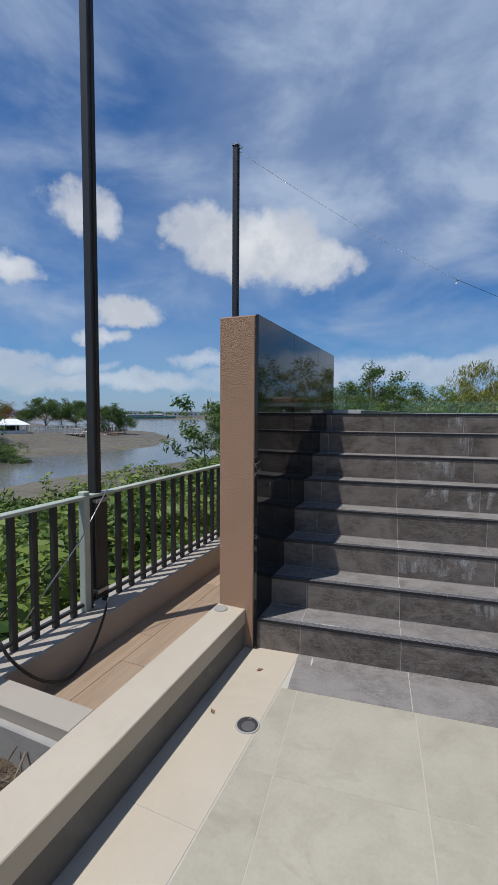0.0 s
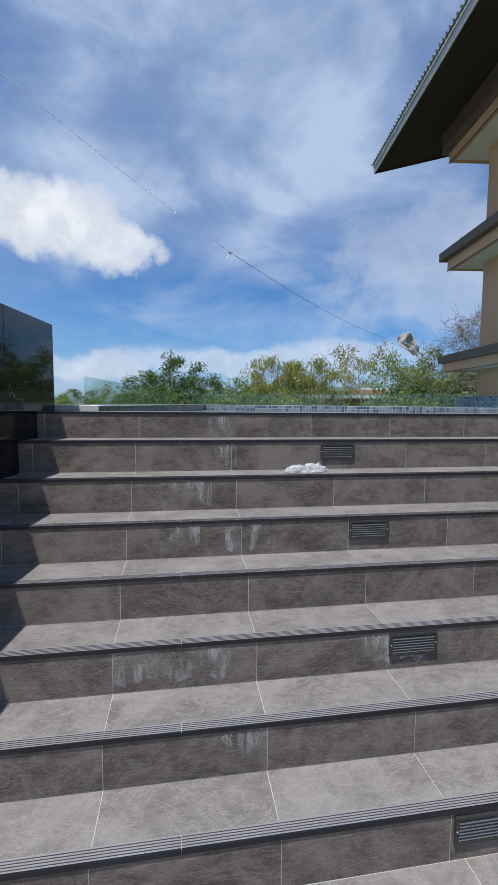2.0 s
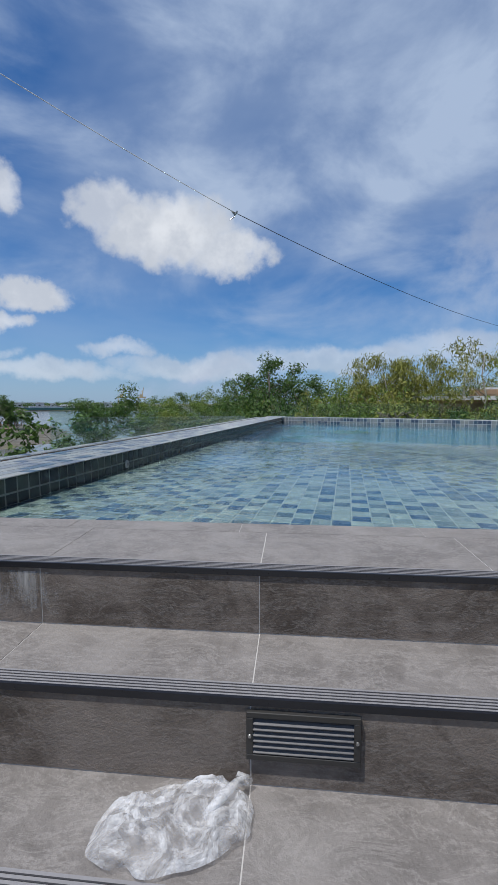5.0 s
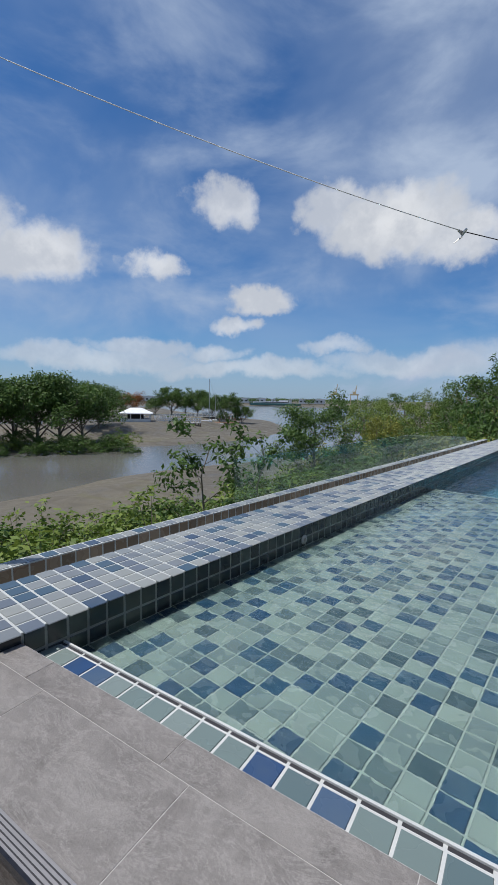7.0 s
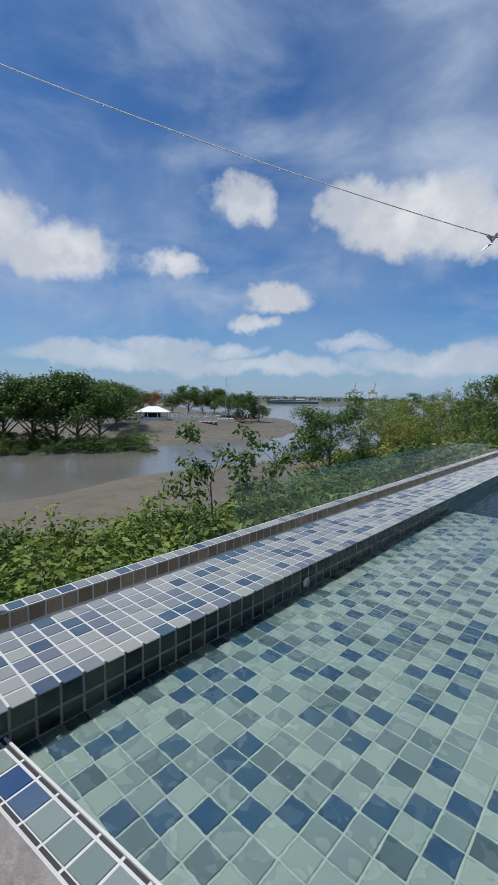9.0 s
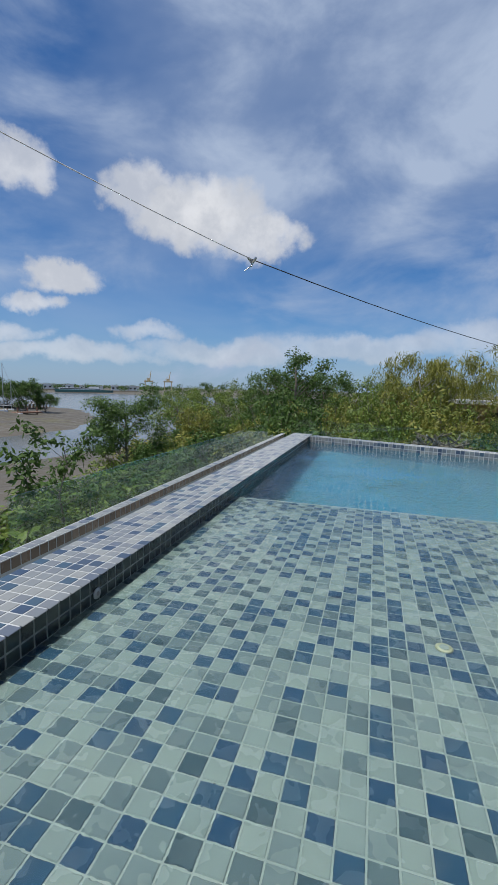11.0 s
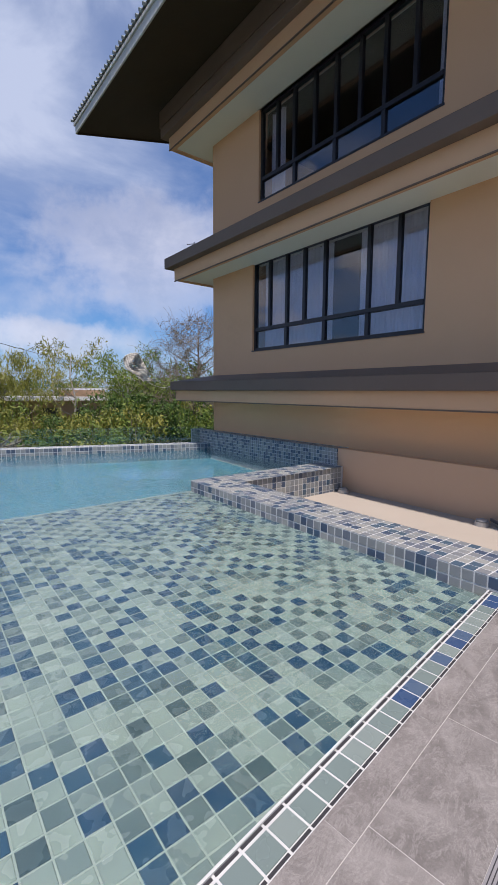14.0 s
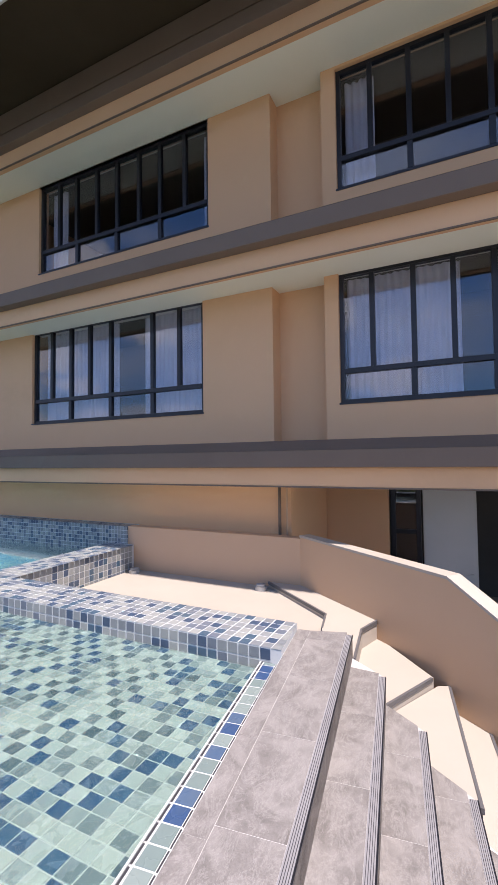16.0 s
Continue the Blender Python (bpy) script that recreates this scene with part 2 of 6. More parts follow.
def water_mat():
    m, nt, b = graph("pool water")
    v = coords(nt)
    b.inputs["Base Color"].default_value = (0.86, 0.965, 0.975, 1)
    b.inputs["Transmission Weight"].default_value = 1.0
    b.inputs["IOR"].default_value = 1.333
    b.inputs["Roughness"].default_value = 0.0
    h = nt.nodes.new("ShaderNodeMath")
    h.operation = "ADD"
    nt.links.new(noise_tex(nt, v, 5.0, 3, 0.5, 0.6, (1, 1.8, 1)), h.inputs[0])
    nt.links.new(noise_tex(nt, v, 17.0, 2, 0.5, 0.4, (1, 1.5, 1)), h.inputs[1])
    calm = ramp(nt, noise_tex(nt, v, 0.42, 3, 0.5, 0.3), [(0.40, grey(0.12)), (0.58, grey(1))])
    hm = nt.nodes.new("ShaderNodeMath")
    hm.operation = "MULTIPLY"
    nt.links.new(h.outputs[0], hm.inputs[0])
    nt.links.new(calm, hm.inputs[1])
    bump(nt, b, hm.outputs[0], 0.5, 0.024)
    return m


def glass_mat(name, tint, rough=0.0, mirror=0.0):
    """Thin clear sheet: clear through, with a mirror gloss by angle."""
    m, nt, b = graph(name)
    out = nt.nodes["Material Output"]
    nt.nodes.remove(b)
    clear = nt.nodes.new("ShaderNodeBsdfTransparent")
    clear.inputs[0].default_value = (*tint, 1)
    gloss = nt.nodes.new("ShaderNodeBsdfGlossy")
    gloss.inputs["Roughness"].default_value = rough
    gloss.inputs[0].default_value = (0.86, 0.87, 0.88, 1)
    fr = nt.nodes.new("ShaderNodeLayerWeight")
    fr.inputs[0].default_value = 0.5
    pw = nt.nodes.new("ShaderNodeMath")
    pw.operation = "POWER"
    nt.links.new(fr.outputs["Facing"], pw.inputs[0])
    pw.inputs[1].default_value = 4.0
    f2 = nt.nodes.new("ShaderNodeMath")
    f2.operation, f2.use_clamp = "MULTIPLY_ADD", True
    nt.links.new(pw.outputs[0], f2.inputs[0])
    f2.inputs[1].default_value, f2.inputs[2].default_value = 0.55, 0.03 + mirror
    mx = nt.nodes.new("ShaderNodeMixShader")
    nt.links.new(f2.outputs[0], mx.inputs[0])
    nt.links.new(clear.outputs[0], mx.inputs[1])
    nt.links.new(gloss.outputs[0], mx.inputs[2])
    nt.links.new(mx.outputs[0], out.inputs[0])
    return m


def leaf_mat(name, stops):
    m, nt, b = graph(name)
    rnd = nt.nodes.new("ShaderNodeNewGeometry").outputs["Random Per Island"]
    col = ramp(nt, rnd, stops)
    big = noise_tex(nt, coords(nt), 0.7, 3)
    col = blend(nt, ramp(nt, big, [(0.3, grey(0.0)), (0.7, grey(0.5))]), col, stops[-1][1])
    nt.links.new(col, b.inputs["Base Color"])
    b.inputs["Roughness"].default_value = 0.55
    b.inputs["Specular IOR Level"].default_value = 0.3
    tr = nt.nodes.new("ShaderNodeBsdfTranslucent")
    nt.links.new(col, tr.inputs[0])
    mx = nt.nodes.new("ShaderNodeMixShader")
    mx.inputs[0].default_value = 0.3
    nt.links.new(b.outputs[0], mx.inputs[1])
    nt.links.new(tr.outputs[0], mx.inputs[2])
    nt.links.new(mx.outputs[0], nt.nodes["Material Output"].inputs[0])
    return m


def ground_mat():
    """Tidal mud with wet grey flats and sandy, weedy banks."""
    m, nt, b = graph("tidal mud")
    v = coords(nt)
    big = noise_tex(nt, v, 0.05, 8, 0.62, 0.8)
    mid = noise_tex(nt, v, 0.6, 6, 0.65, 0.6)
    col = ramp(nt, big, [(0.3, (0.085, 0.076, 0.058)), (0.5, (0.115, 0.100, 0.074)), (0.7, (0.145, 0.125, 0.080))])
    col = blend(nt, ramp(nt, mid, [(0.45, grey(0)), (0.7, grey(0.5))]), col, (0.065, 0.058, 0.045))
    col = blend(nt, ramp(nt, noise_tex(nt, v, 0.16, 7, 0.6, 1.0), [(0.55, grey(0)), (0.68, grey(0.6))]), col, (0.13, 0.125, 0.042))
    nt.links.new(col, b.inputs["Base Color"])
    nt.links.new(ramp(nt, mid, [(0.35, grey(0.45)), (0.6, grey(0.9))]), b.inputs["Roughness"])
    bump(nt, b, mid, 0.4, 0.15)
    return m


def river_mat():
    m, nt, b = graph("river water")
    v = coords(nt)
    nt.links.new(ramp(nt, noise_tex(nt, v, 0.05, 5, 0.6, 1.0), [(0.35, (0.11, 0.107, 0.098)), (0.65, (0.15, 0.145, 0.13))]), b.inputs["Base Color"])
    b.inputs["Roughness"].default_value = 0.16
    b.inputs["Specular IOR Level"].default_value = 0.5
    bump(nt, b, noise_tex(nt, v, 1.6, 4, 0.6, 0.4, (1, 2, 1)), 0.10, 0.05)
    return m


SLATE = slate_mat("grey slate tread tile", (0.105, 0.096, 0.091), (0.178, 0.164, 0.156), (0.275, 0.257, 0.245), (0.37, 0.35, 0.335))
# browner mottle is the tile's own; the darker tone adds riser shade
SLATE_RISER = slate_mat("brown slate tile darkened for riser shade", (0.046, 0.036, 0.029), (0.118, 0.097, 0.082), (0.25, 0.215, 0.188), (0.30, 0.28, 0.26))
GRANITE = granite_mat()
MOSAIC, MOSAIC_ONE = mosaic_mat("pool mosaic", False), mosaic_mat("pool mosaic tile", True)
PALE_MOSAIC, PALE_MOSAIC_ONE = mosaic_mat("pale pool mosaic", False, PALE_STOPS), mosaic_mat("pale pool mosaic tile", True, PALE_STOPS)
RIM_STOPS = [(0.0, (0.21, 0.225, 0.23)), (0.28, (0.26, 0.27, 0.26)), (0.50, (0.17, 0.185, 0.20)), (0.66, (0.115, 0.135, 0.17)), (0.78, (0.040, 0.066, 0.115)), (0.9, (0.045, 0.085, 0.130))]
LEDGE_ONE = mosaic_mat("ledge mosaic tile", True, [(0.0, (0.15, 0.198, 0.192)), (0.3, (0.19, 0.235, 0.225)), (0.55, (0.10, 0.145, 0.155)), (0.72, (0.03, 0.065, 0.15)), (0.88, (0.06, 0.10, 0.17))])
RIM, RIM_ONE = mosaic_mat("rim mosaic", False, RIM_STOPS, 0.3), mosaic_mat("rim mosaic tile", True, RIM_STOPS, 0.3)
# light lost in deep water is put into these tiles as blue
DEEP = mosaic_mat("deep mosaic", False, [(0.0, (0.014, 0.135, 0.200)), (0.4, (0.010, 0.120, 0.185)), (0.7, (0.008, 0.100, 0.165))], bloom=(0.02, 0.15, 0.20), silt=(0.02, 0.15, 0.18))
# shade on the river rim's inner face is put into these tile colours
SHADE_TILE = mosaic_mat("mosaic darkened for shade", False, [(0.0, (0.020, 0.033, 0.036)), (0.35, (0.034, 0.050, 0.050)), (0.6, (0.012, 0.020, 0.030)), (0.85, (0.045, 0.060, 0.058))], rough=0.10, bloom=(0.03, 0.045, 0.045), silt=(0.03, 0.04, 0.04))
BROWN_TILE = mosaic_mat("brown mosaic", False, [(0.0, (0.19, 0.13, 0.085)), (0.4, (0.14, 0.098, 0.066)), (0.7, (0.25, 0.18, 0.125))], bloom=(0.2, 0.16, 0.12), silt=(0.2, 0.16, 0.12))
WATER = water_mat()
GROUT = surf("pale grout", (0.44, 0.45, 0.45), (0.55, 0.56, 0.55), 0.75, 5, 90, 0.2)
RIM_GROUT = surf("grey white rim grout", (0.40, 0.42, 0.42), (0.50, 0.52, 0.51), 0.75, 5, 90, 0.2)
STEP_GROUT = surf("grey step grout", (0.40, 0.385, 0.37), (0.50, 0.48, 0.465), 0.8, 5, 90, 0.2)
# grout toned down to go with the shade-coloured rim face
SHADE_GROUT = surf("grout darkened for shade", (0.20, 0.23, 0.225), (0.27, 0.30, 0.29), 0.7, 5, 90, 0.2)
FLOOR_GROUT = surf("cream floor grout", (0.40, 0.38, 0.33), (0.47, 0.45, 0.39), 0.8, 5, 90, 0.2)
GROUT_WET = surf("greenish pool grout", (0.140, 0.186, 0.172), (0.178, 0.222, 0.206), 0.7, 5, 90, 0.2)
CREAM_TILE = surf("cream floor tile", (0.325, 0.300, 0.238), (0.42, 0.390, 0.318), 0.5, 5, 60, 0.15, stain=(0.265, 0.24, 0.185), stain_amt=0.6, vary=0.02)
CREAM_PAINT = surf("cream painted render", (0.34, 0.302, 0.256), (0.38, 0.340, 0.290), 0.65, 1.2, 60, 0.12, stain=(0.31, 0.275, 0.235), stain_amt=0.3)
CREAM_STONE = surf("cream stone coping", (0.43, 0.375, 0.30), (0.49, 0.435, 0.35), 0.55, 2.5, 70, 0.1, stain=(0.33, 0.30, 0.24))
STUCCO = surf("tan stucco", (0.33, 0.20, 0.125), (0.41, 0.255, 0.165), 0.9, 1.6, 170, 1.0, stain=(0.26, 0.17, 0.11), stain_amt=0.5, depth=0.009)
TAN = surf("tan wall paint", (0.62, 0.37, 0.206), (0.67, 0.405, 0.229), 0.8, 0.5, 120, 0.12, stain=(0.50, 0.30, 0.165), stain_amt=0.35)
PARAPET_TAN = surf("warm tan wall paint", (0.50, 0.325, 0.205), (0.54, 0.355, 0.225), 0.8, 0.6, 120, 0.12)
BROWN = surf("dark brown paint", (0.140, 0.099, 0.074), (0.175, 0.125, 0.094), 0.75, 0.7, 90, 0.15, stain=(0.19, 0.15, 0.12), stain_amt=0.4)
SOFFIT = surf("pale soffit paint", (0.74, 0.72, 0.61), (0.80, 0.78, 0.66), 0.8, 0.6, 90, 0.08)
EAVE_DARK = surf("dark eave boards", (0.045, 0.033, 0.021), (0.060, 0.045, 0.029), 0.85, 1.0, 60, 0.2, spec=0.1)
FASCIA = surf("weathered grey fascia", (0.42, 0.43, 0.40), (0.52, 0.53, 0.50), 0.7, 1.2, 60, 0.15)
ROOF = surf("grey roof tile", (0.20, 0.22, 0.21), (0.32, 0.35, 0.34), 0.8, 2.0, 40, 0.3)
FRAME = surf("navy black aluminium", (0.012, 0.013, 0.018), (0.022, 0.023, 0.03), 0.35, 3, 80, 0.05, metal=0.3)
CURTAIN = surf("white curtain cloth", (0.62, 0.62, 0.66), (0.78, 0.78, 0.80), 0.9, 3, 60, 0.1)
# near-black tone stands in for the shade indoors
ROOM_SHADE = surf("interior wall toned for indoor shade", (0.05, 0.045, 0.04), (0.08, 0.07, 0.06), 0.9, 1, 30, 0.1)
PALE_DOOR = surf("grey white door panel", (0.40, 0.41, 0.41), (0.48, 0.49, 0.49), 0.5, 1, 60, 0.05)
WINDOW_GLASS = glass_mat("window glass", (0.86, 0.87, 0.92), 0.0, 0.05)
FENCE_GLASS = glass_mat("green edged fence glass", (0.89, 0.96, 0.93), 0.0, 0.02)
NOSING = surf("grooved violet grey metal", (0.21, 0.205, 0.215), (0.28, 0.275, 0.285), 0.5, 3, 120, 0.1, metal=0.1)
GROOVE = surf("groove rubber", (0.02, 0.02, 0.025), (0.035, 0.035, 0.04), 0.7, 3, 120, 0.1)
BLACK_METAL = surf("black painted steel", (0.014, 0.015, 0.015), (0.03, 0.03, 0.03), 0.45, 4, 90, 0.1)
RAIL_GREEN = surf("grey green handrail paint", (0.30, 0.34, 0.29), (0.42, 0.46, 0.40), 0.5, 3, 90, 0.1)
DECK = surf("wood look tile", (0.26, 0.185, 0.125), (0.38, 0.285, 0.20), 0.5, 3, 60, 0.1, vary=0.12, stretch=(9, 0.8, 1))
CONCRETE = surf("raw concrete", (0.26, 0.25, 0.235), (0.36, 0.35, 0.33), 0.85, 2, 60, 0.4, stain=(0.17, 0.165, 0.155), stain_amt=0.6)
SKIRT_CONCRETE = surf("dark stained concrete skirt", (0.10, 0.095, 0.085), (0.17, 0.16, 0.145), 0.75, 3, 60, 0.3, stain=(0.25, 0.24, 0.22), stain_amt=0.5)
SOIL = surf("dry soil and mulch", (0.07, 0.05, 0.035), (0.20, 0.14, 0.09), 0.95, 9, 70, 1.0, depth=0.03)
VENT = surf("dark bronze vent", (0.03, 0.029, 0.028), (0.05, 0.048, 0.046), 0.5, 6, 90, 0.1, metal=0.2)
TRIM = surf("dark grey trim metal", (0.085, 0.082, 0.085), (0.12, 0.117, 0.12), 0.5, 6, 90, 0.1, metal=0.1)
STEEL = surf("galvanised steel", (0.38, 0.38, 0.37), (0.55, 0.55, 0.54), 0.35, 8, 90, 0.1, metal=0.9)
LIME_FILM, nt, b = graph("thin lime film")
b.inputs["Base Color"].default_value = (0.42, 0.41, 0.40, 1)
b.inputs["Roughness"].default_value = 0.9
vv = coords(nt)
film = blend(nt, 1.0, ramp(nt, noise_tex(nt, vv, 26, 6, 0.65, 0.4, (1, 1, 0.14)), [(0.44, grey(0)), (0.66, grey(0.9))]), ramp(nt, noise_tex(nt, vv, 7, 4, 0.6, 0.3), [(0.40, grey(0)), (0.55, grey(1))]), "MULTIPLY")
nt.links.new(film, b.inputs["Alpha"])
LIME = surf("white lime crust", (0.36, 0.35, 0.34), (0.55, 0.54, 0.52), 0.9, 12, 90, 0.4)
BARK = surf("grey brown bark", (0.13, 0.105, 0.08), (0.26, 0.22, 0.17), 0.9, 4, 30, 0.8, stretch=(3, 3, 0.6), depth=0.02)
PALE_BARK = surf("pale branch bark", (0.30, 0.27, 0.23), (0.44, 0.41, 0.36), 0.9, 4, 30, 0.5)
LEAF_DARK = leaf_mat("dark green leaves", [(0.0, (0.034, 0.072, 0.017)), (0.5, (0.060, 0.118, 0.025)), (1.0, (0.105, 0.175, 0.036))])
LEAF_MID = leaf_mat("mid green leaves", [(0.0, (0.065, 0.115, 0.022)), (0.5, (0.13, 0.195, 0.034)), (1.0, (0.21, 0.27, 0.052))])
LEAF_OLIVE = leaf_mat("olive yellow leaves", [(0.0, (0.09, 0.115, 0.024)), (0.5, (0.185, 0.205, 0.04)), (1.0, (0.31, 0.30, 0.065))])
LEAF_ORANGE = leaf_mat("orange blossom", [(0.0, (0.20, 0.07, 0.02)), (0.5, (0.38, 0.13, 0.04)), (1.0, (0.16, 0.10, 0.03))])
PALE_YELLOW = surf("pale yellow green plastic", (0.20, 0.225, 0.14), (0.26, 0.28, 0.18), 0.5, 6, 60, 0.1)
MUD, RIVER = ground_mat(), river_mat()
WHITE_PAINT = surf("white weathered paint", (0.62, 0.63, 0.64), (0.78, 0.79, 0.80), 0.7, 1.5, 40, 0.1)
RUST = surf("rusty timber and iron", (0.14, 0.075, 0.05), (0.26, 0.15, 0.10), 0.85, 2, 30, 0.3)
BOARD = surf("grey jetty boards", (0.30, 0.28, 0.26), (0.42, 0.40, 0.37), 0.85, 2, 30, 0.3)

# ---- mesh helpers ----
class MB:
    """Collects corners and faces of one mesh."""

    def __init__(self):
        self.v, self.f = [], []

    def poly(self, pts):
        n = len(self.v)
        self.v += [tuple(Vector(p).to_3d()) for p in pts]
        self.f.append(tuple(range(n, n + len(pts))))
        return self

    def box(self, x0, x1, y0, y1, z0, z1):
        n = len(self.v)
        self.v += [(x, y, z) for z in (z0, z1) for x, y in ((x0, y0), (x1, y0), (x1, y1), (x0, y1))]
        self.f += [tuple(n + i for i in q) for q in ((3, 2, 1, 0), (4, 5, 6, 7), (0, 1, 5, 4), (1, 2, 6, 5), (2, 3, 7, 6), (3, 0, 4, 7))]
        return self

    def prism(self, outline, z0, z1):
        """An upright prism over a plan outline given counter-clockwise; z1 may be one height a corner."""
        n, k = len(self.v), len(outline)
        tops = z1 if isinstance(z1, (list, tuple)) else [z1] * k
        self.v += [(x, y, z0) for x, y in outline] + [(x, y, z) for (x, y), z in zip(outline, tops)]
        self.f += [tuple(n + i for i in reversed(range(k))), tuple(n + k + i for i in range(k))]
        self.f += [(n + i, n + (i + 1) % k, n + k + (i + 1) % k, n + k + i) for i in range(k)]
        return self

    def tile(self, o, u, w, nrm, su, sw, h, bev=0.004):
        """A pillowed tile: back at o, sides su and sw along u and w, rising h along nrm."""
        o, u, w, nrm = (Vector(q).to_3d() for q in (o, u, w, nrm))
        n = len(self.v)
        base = [o, o + u * su, o + u * su + w * sw, o + w * sw]
        top = [o + u * bev + w * bev, o + u * (su - bev) + w * bev, o + u * (su - bev) + w * (sw - bev), o + u * bev + w * (sw - bev)]
        self.v += [tuple(p) for p in base] + [tuple(p + nrm * h) for p in top]
        self.f += [(n + 4, n + 5, n + 6, n + 7)] + [(n + i, n + (i + 1) % 4, n + 4 + (i + 1) % 4, n + 4 + i) for i in range(4)]
        return self

    def tube(self, pts, radii, sides=8, cap=True):
        rings = []
        for i, p in enumerate(pts):
            p = Vector(p)
            d = Vector(pts[min(i + 1, len(pts) - 1)]) - Vector(pts[max(i - 1, 0)])
            d = d.normalized() if d.length > 1e-9 else Vector((0, 0, 1))
            a = d.cross(Vector((0.31, 0.95, 0.05)) if abs(d.z) > 0.9 else Vector((0, 0, 1))).normalized()
            b = d.cross(a)
            r = radii[i] if isinstance(radii, (list, tuple)) else radii
            rings.append(len(self.v))
            self.v += [tuple(p + (a * math.cos(t) + b * math.sin(t)) * r) for t in (2 * math.pi * k / sides for k in range(sides))]
        for q, r in zip(rings, rings[1:]):
            self.f += [(q + k, q + (k + 1) % sides, r + (k + 1) % sides, r + k) for k in range(sides)]
        if cap:
            self.f += [tuple(rings[0] + k for k in reversed(range(sides))), tuple(rings[-1] + k for k in range(sides))]
        return self

    def data(self, name, material, bevel=0.0, smooth=False, segments=1):
        me = bpy.data.meshes.new(name)
        me.from_pydata(self.v, [], self.f)
        bm = bmesh.new()
        bm.from_mesh(me)
        if len(self.f) > 1:
            bmesh.ops.recalc_face_normals(bm, faces=bm.faces)
        if bevel:
            bmesh.ops.bevel(bm, geom=list(bm.edges), offset=bevel, segments=segments, affect="EDGES", clamp_overlap=True)
        bm.to_mesh(me)
        bm.free()
        if smooth:
            for p in me.polygons:
                p.use_smooth = True
        me.materials.append(material)
        return me


def part(name, mb, material, parent, label="", bevel=0.0, smooth=False, kind=""):
    ob = new(name, mb.data(name, material, bevel, smooth))
    ob.parent = parent
    return tagged(ob, label, kind=kind)


def thing(name, label, category, at=None, kind="", group=""):
    ob = new(name)
    ob.empty_display_size = 0.1
    if at is not None:
        ob.matrix_world = at if isinstance(at, Matrix) else Matrix.Translation(at)
    return tagged(ob, label, category, group, kind)


def solid(name, mb, material, label, category, bevel=0.0, kind="", at=None, group="", smooth=False):
    ob = new(name, mb.data(name, material, bevel, smooth))
    if at is not None:
        ob.matrix_world = at if isinstance(at, Matrix) else Matrix.Translation(at)
    return tagged(ob, label, category, group, kind)


def shared(name, me, parent, m):
    ob = new(name, me)
    ob.parent = parent
    ob.matrix_local = m
    return ob


# ---- plan ----
TH = radians(7.138)            # the flight of steps is turned against the walls
STAIR = Matrix.Rotation(TH, 4, "Z") @ Matrix.Translation((0, -0.033, 0))
R, T = 0.19, 0.2461           # riser, tread
NOSE8, INNER = 1.7227, 2.152   # front and pool edge of the top tread, in the flight's own axes
TOP = 1.50                    # the last riser is a little lower
P, PF = 0.0875, 0.0905         # mosaic pitch on rims and floor
RIM_Z, WATER_Z, LEDGE_Z = 1.545, 1.395, 1.438
FLOOR_Z, DEEP_Z = 1.36, 0.15
RX0, RX1 = -0.09, 0.405       # rim along the river side
SX0, SX1 = 5.05, 5.566        # rim along the gutter
LY0, LY1 = 6.29, 6.79         # its return towards the house
BX, BY = 7.92, 10.55          # house face and far corner


def inv(p):
    """World plan point to the flight's axes."""
    q = STAIR.inverted() @ Vector((p[0], p[1], 0))
    return q.x, q.y


def xend(y):
    """Right end of the flight at depth y, in its own axes."""
    return 5.866 + (y - NOSE8) * 0.957


def xleft(y):
    return 0.1252 * y + 0.002


def rise(k):
    """Height of step k."""
    return TOP if k == 8 else k * R


# ---- lower terrace ----
FLOOR = MB().prism([(0.0, -6.5), (8.5, -6.5), (8.5, 1.6), (0.0, 0.4)], -0.35, 0.0003)
floor = solid("floor", FLOOR, FLOOR_GROUT, "cream tiled terrace floor with pale grout joints", "floor", kind="structure")

ledge = thing("low_wall", "low wall with cream stone cap and dark stained skirt", "low wall", (0, 0, 0), kind="structure")
part("wall_body", MB().box(-0.13, 0.0195, -6.5, -0.06, -0.3, 0.148), CREAM_PAINT, ledge)
# skirt in a darker grey than the cap and wall body
part("skirt", MB().prism([(0.02, -6.5), (0.0945, -6.5), (0.0335, -0.02), (0.02, -0.02)], -0.01, 0.1485), SKIRT_CONCRETE, ledge, "dark stained skirt")
part("cap", MB().prism([(-0.165, -6.5), (0.098, -6.5), (0.036, 0.06), (-0.16, -0.02)], 0.149, 0.25), CREAM_STONE, ledge, "smooth cream stone cap", 0.004)
drain_cap = solid("drain_cap", MB().tube([(-0.105, -0.1, 0.2505), (-0.105, -0.1, 0.256)], [0.045, 0.043], 20), CONCRETE, "round mortar-coloured drain cap on the low wall", "drain cap")

floor_drain = thing("floor_drain", "round steel floor drain set in cream tile", "drain", (0.335, -0.68, 0.0))
part("ring", MB().tube([(0, 0, -0.004), (0, 0, 0.006)], [0.062, 0.058], 24), CONCRETE, floor_drain, "worn steel ring")
# no recess is cut; a dark disc stands in for its shade
part("shade_disc", MB().tube([(0, 0, 0.004), (0, 0, 0.0075)], [0.050, 0.050], 24), GROOVE, floor_drain, "flat dark disc for the shade in the drain")
part("trap", MB().tube([(0.008, -0.008, 0.0076), (0.008, -0.008, 0.0086)], [0.034, 0.033], 20), TRIM, floor_drain, "grey trap inside the drain")

